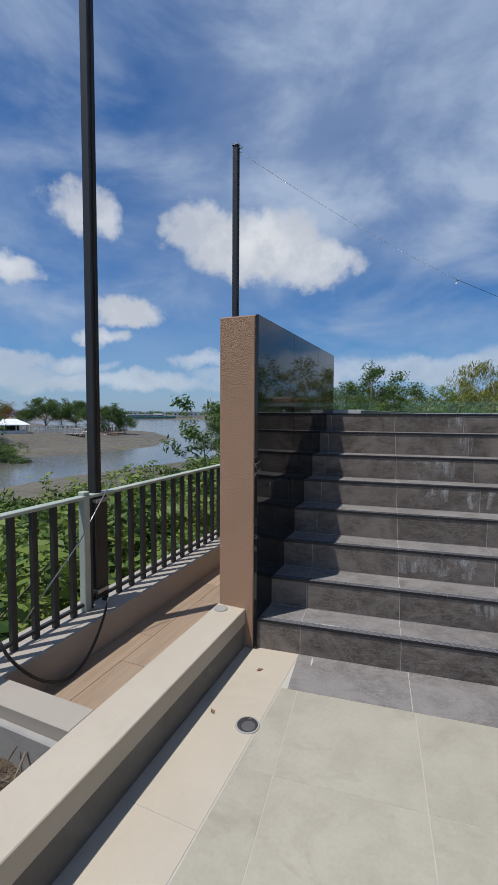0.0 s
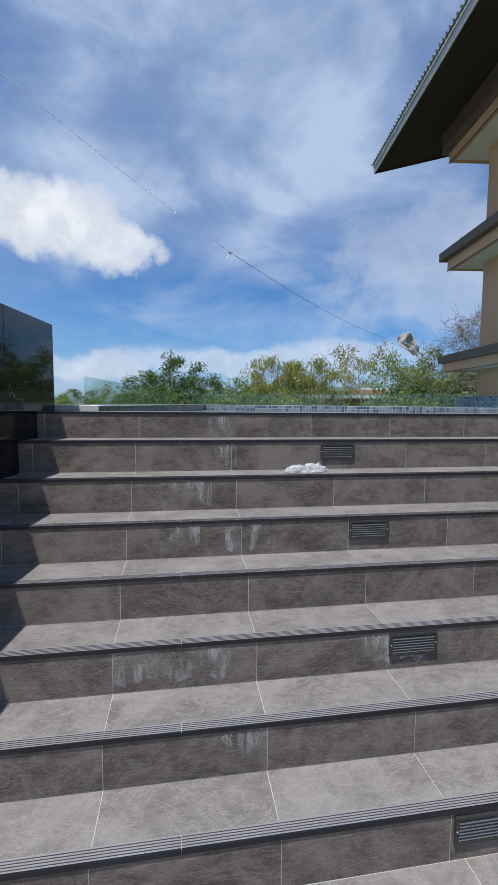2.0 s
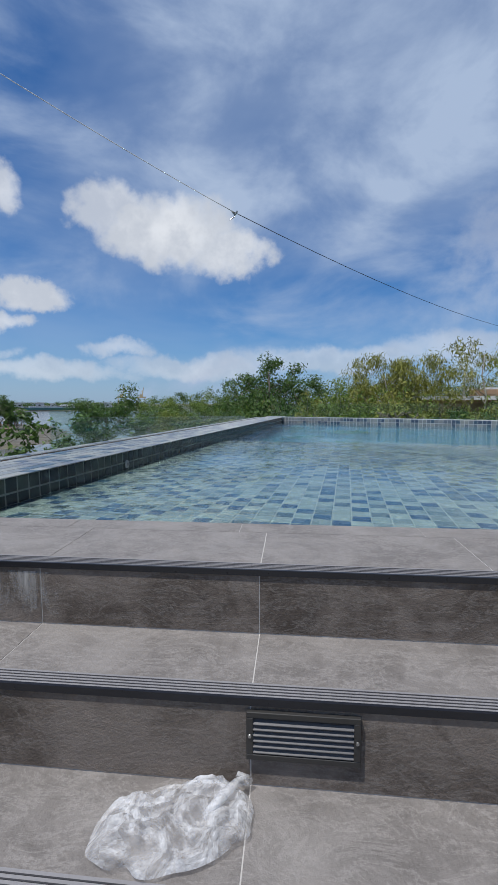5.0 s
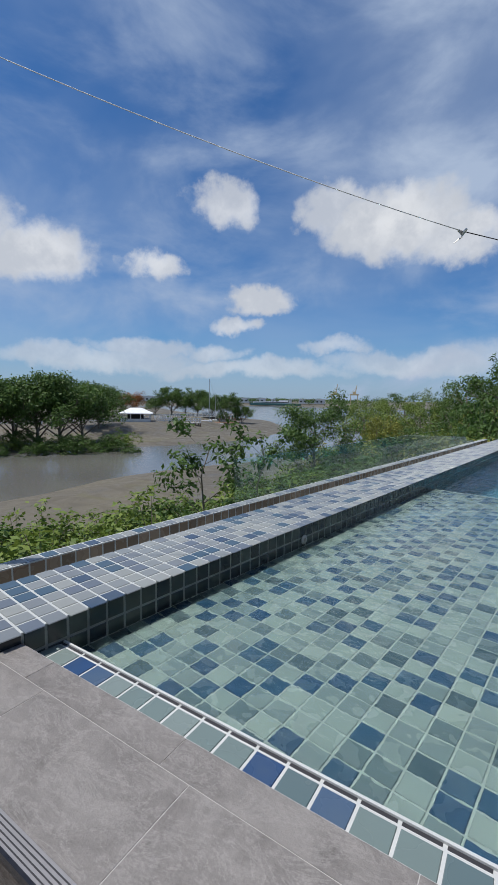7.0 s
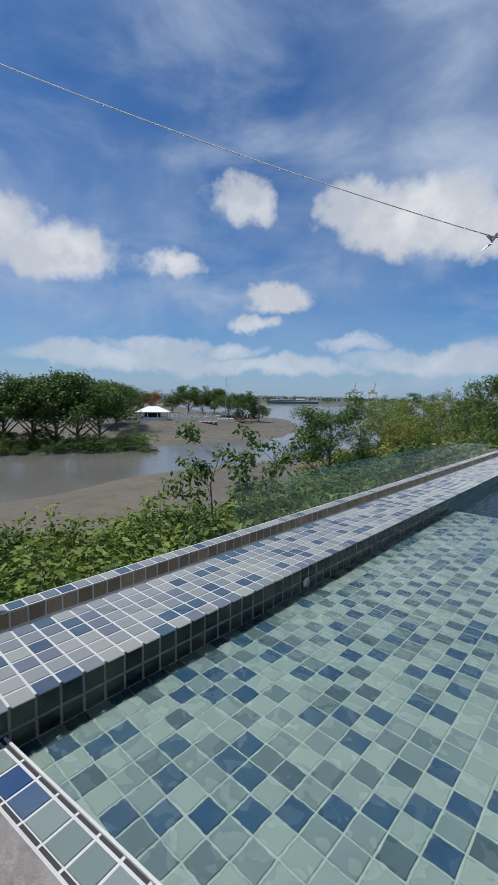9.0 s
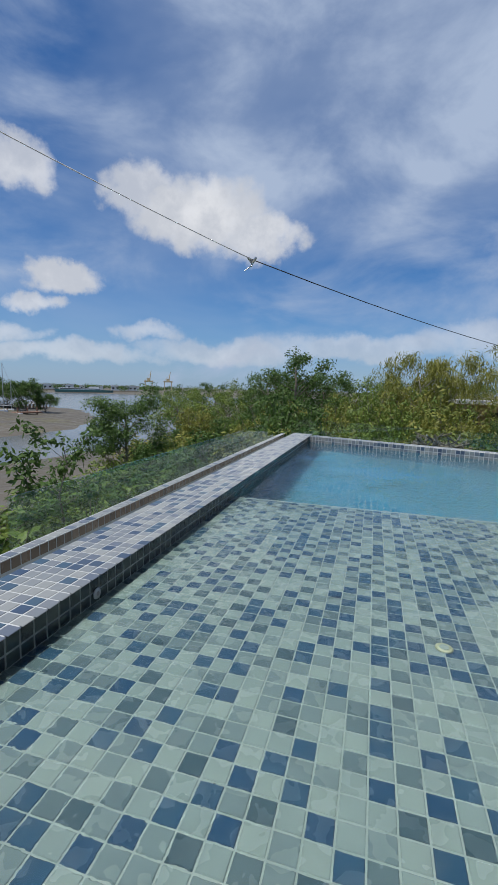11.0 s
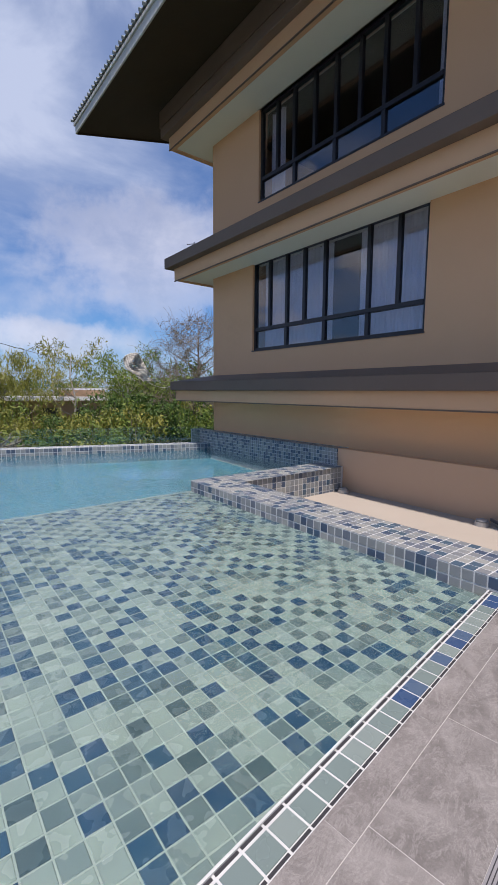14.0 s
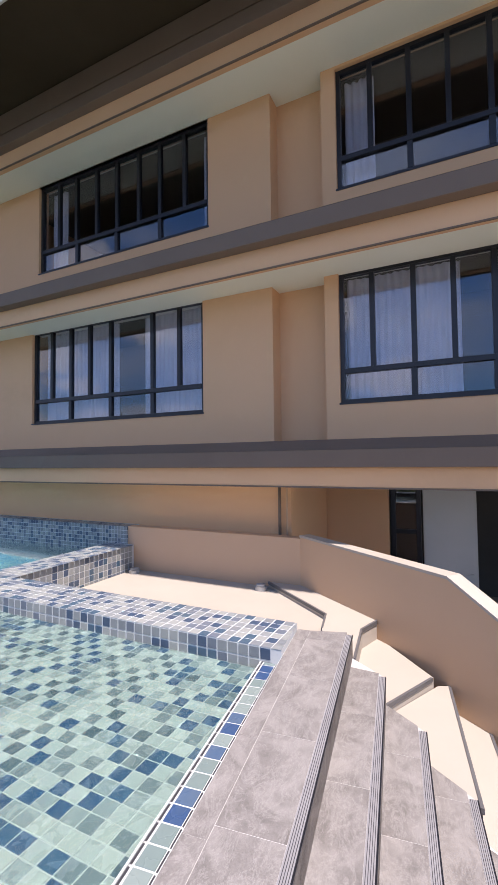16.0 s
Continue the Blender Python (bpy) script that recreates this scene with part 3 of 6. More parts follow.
# planting strip and walkway beside the low wall
deck = solid("deck_slab", MB().box(-0.72, -0.13, -1.15, 5.2, -0.3, 0.038), CONCRETE, "narrow walkway slab under wood-look tiles", "floor", kind="structure")
planter = thing("planter_kerb", "white rendered planter kerb with rough grey inner face", "kerb", (0, 0, 0), kind="structure")
part("kerb", MB().box(-0.719, -0.166, -1.29, -1.151, -0.3, 0.245), CREAM_PAINT, planter, "", 0.004)
part("rough_face", MB().box(-0.719, -0.166, -1.325, -1.291, -0.3, 0.19), CONCRETE, planter, "rough grey concrete face", 0.006)
soil = MB()
NX, NY = 16, 60
for j in range(NY):
    for i in range(NX):
        def sz(a, b):
            x, y = -0.95 + 0.79 * a / NX, -6.4 + 5.08 * b / NY
            return (x, y, 0.05 + 0.06 * noise.noise((x * 5, y * 5, 1)) + 0.03 * noise.noise((x * 17, y * 17, 4)))
        soil.poly([sz(i, j), sz(i + 1, j), sz(i + 1, j + 1), sz(i, j + 1)])
solid("planter_soil", soil, SOIL, "dry brown soil and mulch in the planter", "soil", kind="stuff")
rng = random.Random(5)
twigs = MB()
for _ in range(170):
    x, y = rng.uniform(-0.92, -0.2), rng.uniform(-2.7, -1.36)
    a, l = rng.uniform(0, 6.28), rng.uniform(0.03, 0.11)
    twigs.tube([(x, y, 0.09), (x + l * math.cos(a), y + l * math.sin(a), 0.10 + rng.uniform(0, 0.04))], rng.uniform(0.002, 0.006), 5)
solid("dead_twigs", twigs, BARK, "dead twigs and stalks lying on the planter soil", "twigs", kind="stuff")

# kerb wall, railing and tall poles along the river side
rail_wall = solid("railing_wall", MB().prism([(-1.02, -6.5), (-0.72, -6.5), (-0.72, 2.3), (-1.02, 2.3)], -0.6, 0.245), CREAM_PAINT, "low cream rendered wall under the railing", "low wall", kind="structure")
railing = thing("railing", "dark steel railing with pale green flat handrail", "railing", (-0.88, 0, 0.245))
part("handrail", MB().box(-0.03, 0.03, -6.3, 2.25, 0.715, 0.735), RAIL_GREEN, railing, "pale grey green flat handrail", 0.003)
part("bottom_bar", MB().box(-0.012, 0.012, -6.3, 2.25, 0.035, 0.055), BLACK_METAL, railing, "", 0.002)
bal = MB().box(-0.016, 0.016, -0.016, 0.016, 0.0, 0.715).data("baluster", BLACK_METAL, 0.002)
for i in range(62):
    shared("baluster", bal, railing, Matrix.Translation((0, 2.18 - i * 0.137, 0)))
part("post", MB().box(-0.025, 0.025, -0.485, -0.435, 0, 0.76), RAIL_GREEN, railing, "pale grey square post", 0.004)


def tall_pole(x, y, z0, z1, w, label):
    p = thing("tall_pole", label, "pole", (x, y, z0), group="tall poles")
    h = z1 - z0
    part("shaft", MB().box(-w, w, -w, w, 0.3, h), BLACK_METAL, p, "", 0.005)
    part("sleeve", MB().box(-w * 1.45, w * 1.45, -w * 1.45, w * 1.45, 0.0, 0.66), BLACK_METAL, p, "", 0.005)
    part("groove", MB().box(w + 0.0005, w + 0.004, -w * 0.15, w * 0.15, 0.66, h), VENT, p, "groove down the shaft")
    part("cap", MB().box(-w * 1.2, w * 1.2, -w * 1.2, w * 1.2, h, h + 0.02).box(w, w * 2.4, -0.008, 0.008, h - 0.03, h - 0.01), STEEL, p)
    for zz in (0.03, 0.62):
        part("clamp", MB().box(-w * 1.6, w * 2.0, -w * 1.6, w * 1.6, zz, zz + 0.025), STEEL, p, "galvanised clamp", 0.003)
    part("bolt", MB().tube([(w * 1.5, -0.07, 0.64), (w * 1.5, 0.07, 0.64)], 0.006, 8), STEEL, p)
    return p


tall_pole(-0.90, -0.345, 0.30, 4.35, 0.031, "tall black square steel pole clamped beside the railing")
tall_pole(-0.93, 1.85, 0.30, 4.33, 0.030, "tall black steel pole standing behind the marble wall")

cable = MB()
pts = []
for i in range(25):
    s = i / 24
    pts.append((-0.70 + 0.04 * math.sin(s * 3.1), -0.46 - 0.72 * s, 0.36 + 0.07 * s - 0.33 * math.sin(s * math.pi) ** 0.75))
cable.tube(pts, 0.008, 8)
solid("black_cable", cable, BLACK_METAL, "loose black cable hanging in a loop below the pole", "cable", smooth=True)
solid("stay_wire", MB().tube([(-0.79, -0.31, 1.06), (-0.83, -0.55, 0.72), (-0.88, -0.92, 0.36)], 0.004, 6), STEEL, "thin stay wire tied from pole to railing", "wire", smooth=True)

# ---- marble wall ----
mw = thing("marble_wall", "tan stucco wall clad in polished black marble", "wall", Matrix.Translation((0.115, -0.04, 0)) @ Matrix.Rotation(-0.0074, 4, "Z"), kind="structure")
part("stucco_body", MB().box(-0.264, -0.022, 0.0, 2.03, 0.0, 2.095), STUCCO, mw, "rough tan stucco", 0.006)
part("back_step", MB().box(-0.292, -0.265, 0.08, 2.0, 0.0, 1.83), STUCCO, mw, "", 0.005)
for a, b in ((0.0, 0.70), (0.703, 1.40), (1.403, 2.03)):
    for z0, z1 in ((0.0, 1.04), (1.043, 2.095)):
        part("marble_slab", MB().box(-0.021, 0.0, a, b, z0, z1), GRANITE, mw, "polished black marble slab", 0.0012)

# ---- steps ----
stairs = thing("stairs", "broad flight of dark slate-tiled steps up to the pool", "stairs", STAIR, kind="structure")
core = MB()
for k in range(1, 9):
    y0 = (k - 1) * T + 0.0012
    y1 = NOSE8 + 0.004 if k < 8 else INNER - 0.004
    core.prism([(xleft(y0), y0), (xend(y0) - 0.012, y0), (xend(y1 if k < 8 else NOSE8) - 0.012, y1), (xleft(y1), y1)], (k - 1) * R - 0.03, rise(k) - 0.0012)
part("core", core, STEP_GROUT, stairs, "pale cement bed")
rng = random.Random(3)


def tread_piece(k, xa, xb):
    """One tread tile of step k between xa and xb, cut along the slanting ends."""
    y0, z = (k - 1) * T + 0.0475, rise(k)
    y1 = k * T + 0.011 if k < 8 else INNER - 0.105
    out = [(xa, y0), (min(xb, xend(y0)), y0), (min(xb, xend(y1) if k < 8 else xend(NOSE8)), y1), (xa, y1)]
    if xa >= xend(y0) - 0.02:
        return None
    return MB().prism(out, z - 0.013, z)


for k in range(1, 9):
    yk, z = (k - 1) * T, rise(k)
    jt = 2.162
    n0 = int((jt - xleft(yk)) // 0.592) + 1
    edges = [max(jt - n * 0.592, xleft(yk + 0.1) + 0.002) for n in range(n0, 0, -1)] + [jt + n * 0.592 for n in range(0, 8)]
    for xa, xb in zip(edges, edges[1:]):
        xa2, xb2 = xa + 0.0015, xb - 0.0015
        # riser tile below the nosing
        if xa < xend(yk) - 0.02:
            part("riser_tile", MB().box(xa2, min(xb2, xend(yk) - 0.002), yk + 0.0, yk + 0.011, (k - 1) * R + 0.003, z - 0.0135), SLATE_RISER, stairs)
        piece = tread_piece(k, xa2, xb2)
        if piece:
            part("tread_tile", piece, SLATE, stairs)
    if k == 8:
        for n, xa in enumerate([xleft(INNER) + 0.6 * n for n in range(10)]):
            xb = min(xa + 0.598, 5.866)
            if xa < 5.84:
                part("edge_tile", MB().box(xa, xb, INNER - 0.1025, INNER - 0.001, TOP - 0.013, TOP), SLATE, stairs)
    # metal nosing in lengths, with grooves
    x1 = xend(yk) - 0.003
    cuts = [xleft(yk) + 0.002, 1.253, 3.4, x1]
    for xa, xb in zip(cuts, cuts[1:]):
        nose = part("nosing", MB().box(xa + 0.001, xb - 0.001, yk - 0.004, yk + 0.046, z - 0.009, z + 0.002), NOSING, stairs, "grooved grey metal nosing")
        part("lip", MB().box(xa + 0.001, xb - 0.001, yk - 0.0045, yk - 0.001, z - 0.013, z - 0.0095).box(xa + 0.001, xb - 0.001, yk - 0.0045, yk + 0.003, z - 0.0094, z + 0.0028), FRAME, nose, "dark nosing lip")
        for g in range(4):
            part("groove", MB().box(xa + 0.001, xb - 0.001, yk + 0.009 + g * 0.0092, yk + 0.0114 + g * 0.0092, z + 0.0005, z + 0.0032), GROOVE, nose, "dark rubber groove")

# dark strip of floor before the first step
strip = thing("slate_border", "dark slate border laid in the terrace floor", "floor tile", STAIR, kind="structure")
for n in range(9):
    xa = 0.375 if n == 0 else 1.02 + (n - 1) * 0.6
    xb = 1.02 + n * 0.6
    part("border_tile", MB().box(xa + 0.002, xb - 0.002, -0.352, -0.002, -0.012, 0.0015), SLATE, strip)

# wall vents in the risers
for k, x0 in ((7, 2.268), (5, 2.278), (3, 2.282), (1, 2.287)):
    m = STAIR @ Matrix.Translation((x0, (k - 1) * T, k * R - 0.074))
    v = thing("riser_vent", "dark bronze louvred vent let into a step riser", "vent", m, group="riser vents")
    w, h = 0.114, 0.0514
    part("frame", MB().box(-w, w, -0.010, 0.0, h - 0.012, h).box(-w, w, -0.010, 0.0, -h, -h + 0.012).box(-w, -w + 0.014, -0.010, 0.0, -h + 0.012, h - 0.012).box(w - 0.014, w, -0.010, 0.0, -h + 0.012, h - 0.012), VENT, v, "", 0.001)
    part("backing", MB().box(-w + 0.014, w - 0.014, -0.0025, -0.001, -h + 0.012, h - 0.012), GROOVE, v)
    for i in range(6):
        zz = -h + 0.0185 + i * 0.0122
        part("slat", MB().poly([(-w + 0.014, -0.003, zz + 0.004), (w - 0.014, -0.003, zz + 0.004), (w - 0.014, -0.010, zz - 0.002), (-w + 0.014, -0.010, zz - 0.002)]).poly([(-w + 0.014, -0.010, zz - 0.002), (w - 0.014, -0.010, zz - 0.002), (w - 0.014, -0.010, zz - 0.0035), (-w + 0.014, -0.010, zz - 0.0035)]), TRIM, v)
    for sx in (-1, 1):
        part("screw", MB().tube([(sx * (w - 0.007), -0.010, 0), (sx * (w - 0.007), -0.0125, 0)], [0.004, 0.003], 10), STEEL, v, "small steel screw")

# ---- pool shell ----


def st(x, y):
    """The flight's axes to world plan."""
    p = STAIR @ Vector((x, y, 0))
    return (p.x, p.y)


FAR = [(RX1, 12.85), (7.6, 10.25)]     # inner edge of the slanting far rim


def far_y(x):
    return FAR[0][1] + (FAR[1][1] - FAR[0][1]) * (x - FAR[0][0]) / (FAR[1][0] - FAR[0][0])


BREAK_Y = 6.8345                          # where the deep end begins
shell = solid("pool_shell", MB().prism([st(xleft(INNER) + 0.10, INNER), st(5.7, INNER), (SX1 - 0.01, BREAK_Y), (RX0, BREAK_Y)], -0.5, FLOOR_Z - 0.006), GROUT_WET, "grouted pool basin floor", "pool", kind="structure")
deep_shell = solid("pool_deep_shell", MB().prism([(RX0, BREAK_Y), (7.9, BREAK_Y), (7.9, far_y(7.9) + 0.3), (RX0, far_y(RX0) + 0.3)], -0.5, DEEP_Z - 0.006), GROUT_WET, "grouted basin of the deep end", "pool", kind="structure")
water = solid("pool_water", MB().poly([st(xleft(INNER) + 0.3, INNER - 0.0), st(5.4, INNER - 0.0), (SX0 + 0.01, LY1 + 0.01), (7.60, LY1 + 0.01), (7.60, far_y(7.60) + 0.02), (RX1 - 0.01, far_y(RX1) + 0.02)]), WATER, "clear rippled turquoise pool water", "water", kind="structure", at=(0, 0, WATER_Z))
water.visible_shadow = False


def joint(pitch):
    """Grout joints: wide on the rims, fine on the floor."""
    return 0.0095 if pitch == P else 0.0065


def tile_field(mb, o, u, w, n, nu, nw, keep=None, pitch=P, h=0.003, picks=None):
    """Mosaic squares on a plane; picks collects the poses of those wanted singly."""
    o, u, w = Vector(o), Vector(u), Vector(w)
    g = joint(pitch)
    for i in range(nu):
        for j in range(nw):
            q = o + u * (i * pitch + g / 2) + w * (j * pitch + g / 2)
            mid = q + (u + w) * (pitch - g) / 2
            if keep and not keep(mid):
                continue
            if picks is not None and picks[0](mid):
                picks[1].append(q)
                continue
            mb.tile(q, u, w, n, pitch - g, pitch - g, h, 0.0025)


def single_tiles(places, u, w, n, material, parent, pitch=P):
    me = MB().tile((0, 0, 0), u, w, n, pitch - joint(pitch), pitch - joint(pitch), 0.003, 0.0025).data("tile", material)
    for q in places:
        shared("mosaic_tile", me, parent, Matrix.Translation(q))


X, Y, Z = Vector((1, 0, 0)), Vector((0, 1, 0)), Vector((0, 0, 1))
IN_Y = INNER + 0.150


def edge_y(x):
    """World y of the pool edge of the top tread."""
    a = st(0, INNER)
    return a[1] + (x - a[0]) * math.tan(TH)


def over_floor(m):
    return inv((m.x, m.y))[1] > IN_Y + 0.03 and m.x < SX0 - 0.02


FX, FY = 4 * PF + 0.004, 25 * PF + 0.006


def chequer(m):
    return (int((m.x - FX) / PF) + int((m.y - FY) / PF)) % 2


for odd, many, one in ((1, MOSAIC, MOSAIC_ONE), (0, PALE_MOSAIC, PALE_MOSAIC_ONE)):
    near_floor = (lambda m: 1.15 < m.x < 2.75 and m.y < 3.85, [])
    mb = MB()
    tile_field(mb, (FX, FY, FLOOR_Z - 0.006), X, Y, Z, int(4.8 / PF), int((BREAK_Y - 0.006) / PF) - 25, lambda m: over_floor(m) and chequer(m) == odd, PF, picks=near_floor)
    for q in near_floor[1][150:]:
        mb.tile(q, X, Y, Z, PF - 0.0065, PF - 0.0065, 0.003, 0.0025)
    part("floor_mosaic", mb, many, shell, "mixed pale green and navy glazed mosaic", kind="stuff")
    single_tiles(near_floor[1][:150], X, Y, Z, one, shell, PF)
mb = MB()
tile_field(mb, (RX1, BREAK_Y, DEEP_Z - 0.006), X, Y, Z, int(7.2 / P), int((13.0 - BREAK_Y) / P), lambda m: m.y < far_y(m.x) - 0.03)
tile_field(mb, (RX1, BREAK_Y, DEEP_Z), X, Z, Y, int(7.2 / P), int((FLOOR_Z - DEEP_Z) / P))
tile_field(mb, (RX1 - 0.006, BREAK_Y, RIM_Z - 0.008 - 16 * P), Y, Z, X, int((far_y(RX1) - BREAK_Y) / P), 10)
part("deep_mosaic", mb, DEEP, deep_shell, "mosaic tinted with the blue of deep water", kind="stuff")

# ledge of one tile row along the steps, with white trims and slots
ledge_row = thing("overflow_ledge", "single row of mosaic tiles between white trim strips", "pool edge", STAIR, kind="structure")
xl, xr = xleft(INNER) + 0.36, 5.45
part("bed", MB().box(xl, xr, INNER + 0.0, IN_Y + 0.014, FLOOR_Z - 0.02, LEDGE_Z - 0.004), GROUT, ledge_row)
part("edge_face", MB().box(xl - 0.3, 5.80, INNER - 0.012, INNER - 0.0008, LEDGE_Z - 0.05, TOP - 0.002), GROUT, ledge_row)
part("white_trim", MB().box(xl - 0.28, 5.79, INNER + 0.0005, INNER + 0.006, LEDGE_Z - 0.006, TOP - 0.006), GROUT, ledge_row, "white edge trim", 0.001)
part("white_trim", MB().box(xl, xr, IN_Y + 0.004, IN_Y + 0.013, LEDGE_Z - 0.006, LEDGE_Z + 0.004), GROUT, ledge_row, "white edge trim", 0.001)
n = int((xr - xl) / 0.098)
tile_me = MB().tile((0, 0, 0), X, Y, Z, 0.092, 0.086, 0.0045, 0.003).data("tile", LEDGE_ONE)
slot_me = MB().box(0, 0.088, 0, 0.011, -0.004, 0.0015).data("slot", GROOVE)
for i in range(n):
    shared("ledge_tile", tile_me, ledge_row, Matrix.Translation((xl + i * 0.098, INNER + 0.050, LEDGE_Z - 0.0055)))
    for yy in (INNER + 0.036, IN_Y - 0.0065):
        shared("slot", slot_me, ledge_row, Matrix.Translation((xl + i * 0.098, yy, LEDGE_Z - 0.0045)))

# river-side rim
rim = thing("pool_rim_river", "wide pool rim tiled in grey and blue mosaic", "pool rim", (0, 0, 0), kind="structure")
part("body", MB().prism([(RX0 - 0.004, 2.06), (RX1 - 0.006, 2.10), (RX1 - 0.006, far_y(RX1) + 0.45), (RX0 - 0.004, far_y(RX0) + 0.45)], -0.5, RIM_Z - 0.006), RIM_GROUT, rim)
mb, picks = MB(), (lambda m: m.y < 6.2 and m.x > RX1 - 3 * P, [])
tile_field(mb, (RX1 - 0.004 - 6 * P + 0.02, 2.10, RIM_Z - 0.006), X, Y, Z, 6, int((far_y(0) + 0.40 - 2.1) / P), lambda m: m.x > RX0, picks=picks)
part("top_mosaic", mb, RIM, rim, kind="stuff")
single_tiles(picks[1][:300], X, Y, Z, RIM_ONE, rim)
# inner face turns from the sun; its shade is in the colour
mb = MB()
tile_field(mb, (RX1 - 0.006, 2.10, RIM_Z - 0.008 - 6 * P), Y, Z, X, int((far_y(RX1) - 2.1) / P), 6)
part("inner_face_mosaic", mb, SHADE_TILE, rim, kind="stuff")
part("inner_face_bed", MB().box(RX1 - 0.0058, RX1 - 0.0052, 2.11, far_y(RX1), 0.9, RIM_Z - 0.012), SHADE_GROUT, rim)
KX, KZ = -0.33, 1.52          # inner face and top of the kerb beyond the gutter
kerb = thing("rim_kerb", "brown and blue mosaic kerb beyond the overflow gutter", "kerb", (0, 0, 0), kind="structure")
part("body", MB().box(KX - 0.105, KX - 0.006, 2.0, 13.4, 0.5, KZ - 0.004), RIM_GROUT, kerb)
part("gutter_bed", MB().box(KX - 0.005, RX0 - 0.005, 2.0, 13.4, 0.5, 1.36), SHADE_GROUT, kerb, "overflow gutter bed in darkened grout")
mb = MB()
tile_field(mb, (KX - 0.006, 2.0, KZ - 0.006 - P), Y, Z, X, 130, 1)
part("face_mosaic", mb, BROWN_TILE, kerb, "brown mosaic face", kind="stuff")
mb = MB()
tile_field(mb, (KX - 0.097, 2.0, KZ - 0.004), X, Y, Z, 1, 130)
part("top_mosaic", mb, RIM, kerb, kind="stuff")
mb = MB()
tile_field(mb, (KX - 0.105, 2.0, KZ - 0.4), Y, Z, -X, 130, 4)
part("outer_mosaic", mb, BROWN_TILE, kerb, kind="stuff")

# far rim
fr = thing("pool_rim_far", "narrow far pool rim in grey and blue mosaic", "pool rim", (0, 0, 0), kind="structure")
du = Vector((FAR[1][0] - FAR[0][0], FAR[1][1] - FAR[0][1], 0))
flen = du.length
du.normalize()
dv = Vector((-du.y, du.x, 0))
a, b = Vector((RX1, far_y(RX1), 0)), Vector((7.9, far_y(7.9), 0))
part("body", MB().prism([tuple(p[:2]) for p in (a, b, b + dv * 0.3, a + dv * 0.3)], -0.5, RIM_Z - 0.006), RIM_GROUT, fr)
mb = MB()
tile_field(mb, a + Vector((0, 0, RIM_Z - 0.006)), du, dv, Z, int(7.8 / P), 3)
tile_field(mb, a + Vector((0, 0, RIM_Z - 0.008 - 2 * P)), du, Z, -dv, int(7.8 / P), 2)
part("mosaic", mb, RIM, fr, kind="stuff")
mb = MB()
tile_field(mb, a + Vector((0, 0, RIM_Z - 0.008 - 16 * P)), du, Z, -dv, int(7.8 / P), 14)
part("sunken_mosaic", mb, DEEP, fr, "sunken mosaic tinted with the blue of the water", kind="stuff")

# gutter-side rim, an L
gr = thing("pool_rim_gutter", "L-shaped pool rim in grey and blue mosaic with white grout", "pool rim", (0, 0, 0), kind="structure")
part("body", MB().prism([(SX0 + 0.006, st(5.36, INNER)[1] + 0.004), (SX1 - 0.006, st(5.87, INNER)[1] + 0.004), (SX1 - 0.006, LY0 + 0.006), (7.62, LY0 + 0.006), (7.62, LY1 - 0.006), (SX0 + 0.006, LY1 - 0.006)], 0.3, RIM_Z - 0.006), GROUT, gr)
mb = MB()
tile_field(mb, (SX0, LY1 - 48 * P, RIM_Z - 0.006), X, Y, Z, 6, 48, lambda m: m.y > edge_y(m.x) + 0.045)
tile_field(mb, (SX1, LY1 - 6 * P, RIM_Z - 0.006), X, Y, Z, int(2.05 / P), 6)
tile_field(mb, (SX0 + 0.006, LY1 - 48 * P, RIM_Z - 0.008 - 6 * P), Y, Z, -X, 48, 6, lambda m: m.y > edge_y(m.x) + 0.045)
tile_field(mb, (SX0, LY1 - 0.006, RIM_Z - 0.008 - 15 * P), X, Z, Y, round(2.57 / P), 15)
tile_field(mb, (SX1, LY0 + 0.006, RIM_Z - 0.008 - 5 * P), X, Z, -Y, int(2.05 / P), 5)
tile_field(mb, (SX1 - 0.006, LY0 - 41 * P, RIM_Z - 0.008 - 5 * P), Y, Z, X, 41, 5, lambda m: m.y > edge_y(m.x) + 0.045)
for i in range(6):
    xa, xb = SX0 + i * P + 0.003, SX0 + (i + 1) * P - 0.003
    row = math.ceil((edge_y((xa + xb) / 2) + 0.045 - P / 2 - (LY1 - 48 * P)) / P)
    top = LY1 - 48 * P + row * P - 0.003
    mb.poly([(xa, edge_y(xa) + 0.004, RIM_Z - 0.003), (xb, edge_y(xb) + 0.004, RIM_Z - 0.003), (xb, top, RIM_Z - 0.003), (xa, top, RIM_Z - 0.003)])
part("mosaic", mb, RIM, gr, kind="stuff")

# raised tiled wall against the house
hw = thing("raised_tile_wall", "raised tiled wall along the house with blue mosaic", "wall", (0, 0, 0), kind="structure")
part("body", MB().box(7.616, BX - 0.004, LY0 + 0.14, 11.12, 0.0, 1.814), GROUT, hw)
mb = MB()
tile_field(mb, (7.616, LY0 + 0.14, 1.816 - 19 * 0.0645), Y, Z, -X, int(4.68 / 0.0645), 19, pitch=0.0645)
tile_field(mb, (7.616, LY0 + 0.14, 1.814), X, Y, Z, 4, int(4.68 / 0.0645), pitch=0.0645)
tile_field(mb, (7.616, LY0 + 0.14, 1.816 - 9 * 0.0645), X, Z, -Y, 4, 9, pitch=0.0645)
part("mosaic", mb, RIM, hw, kind="stuff")

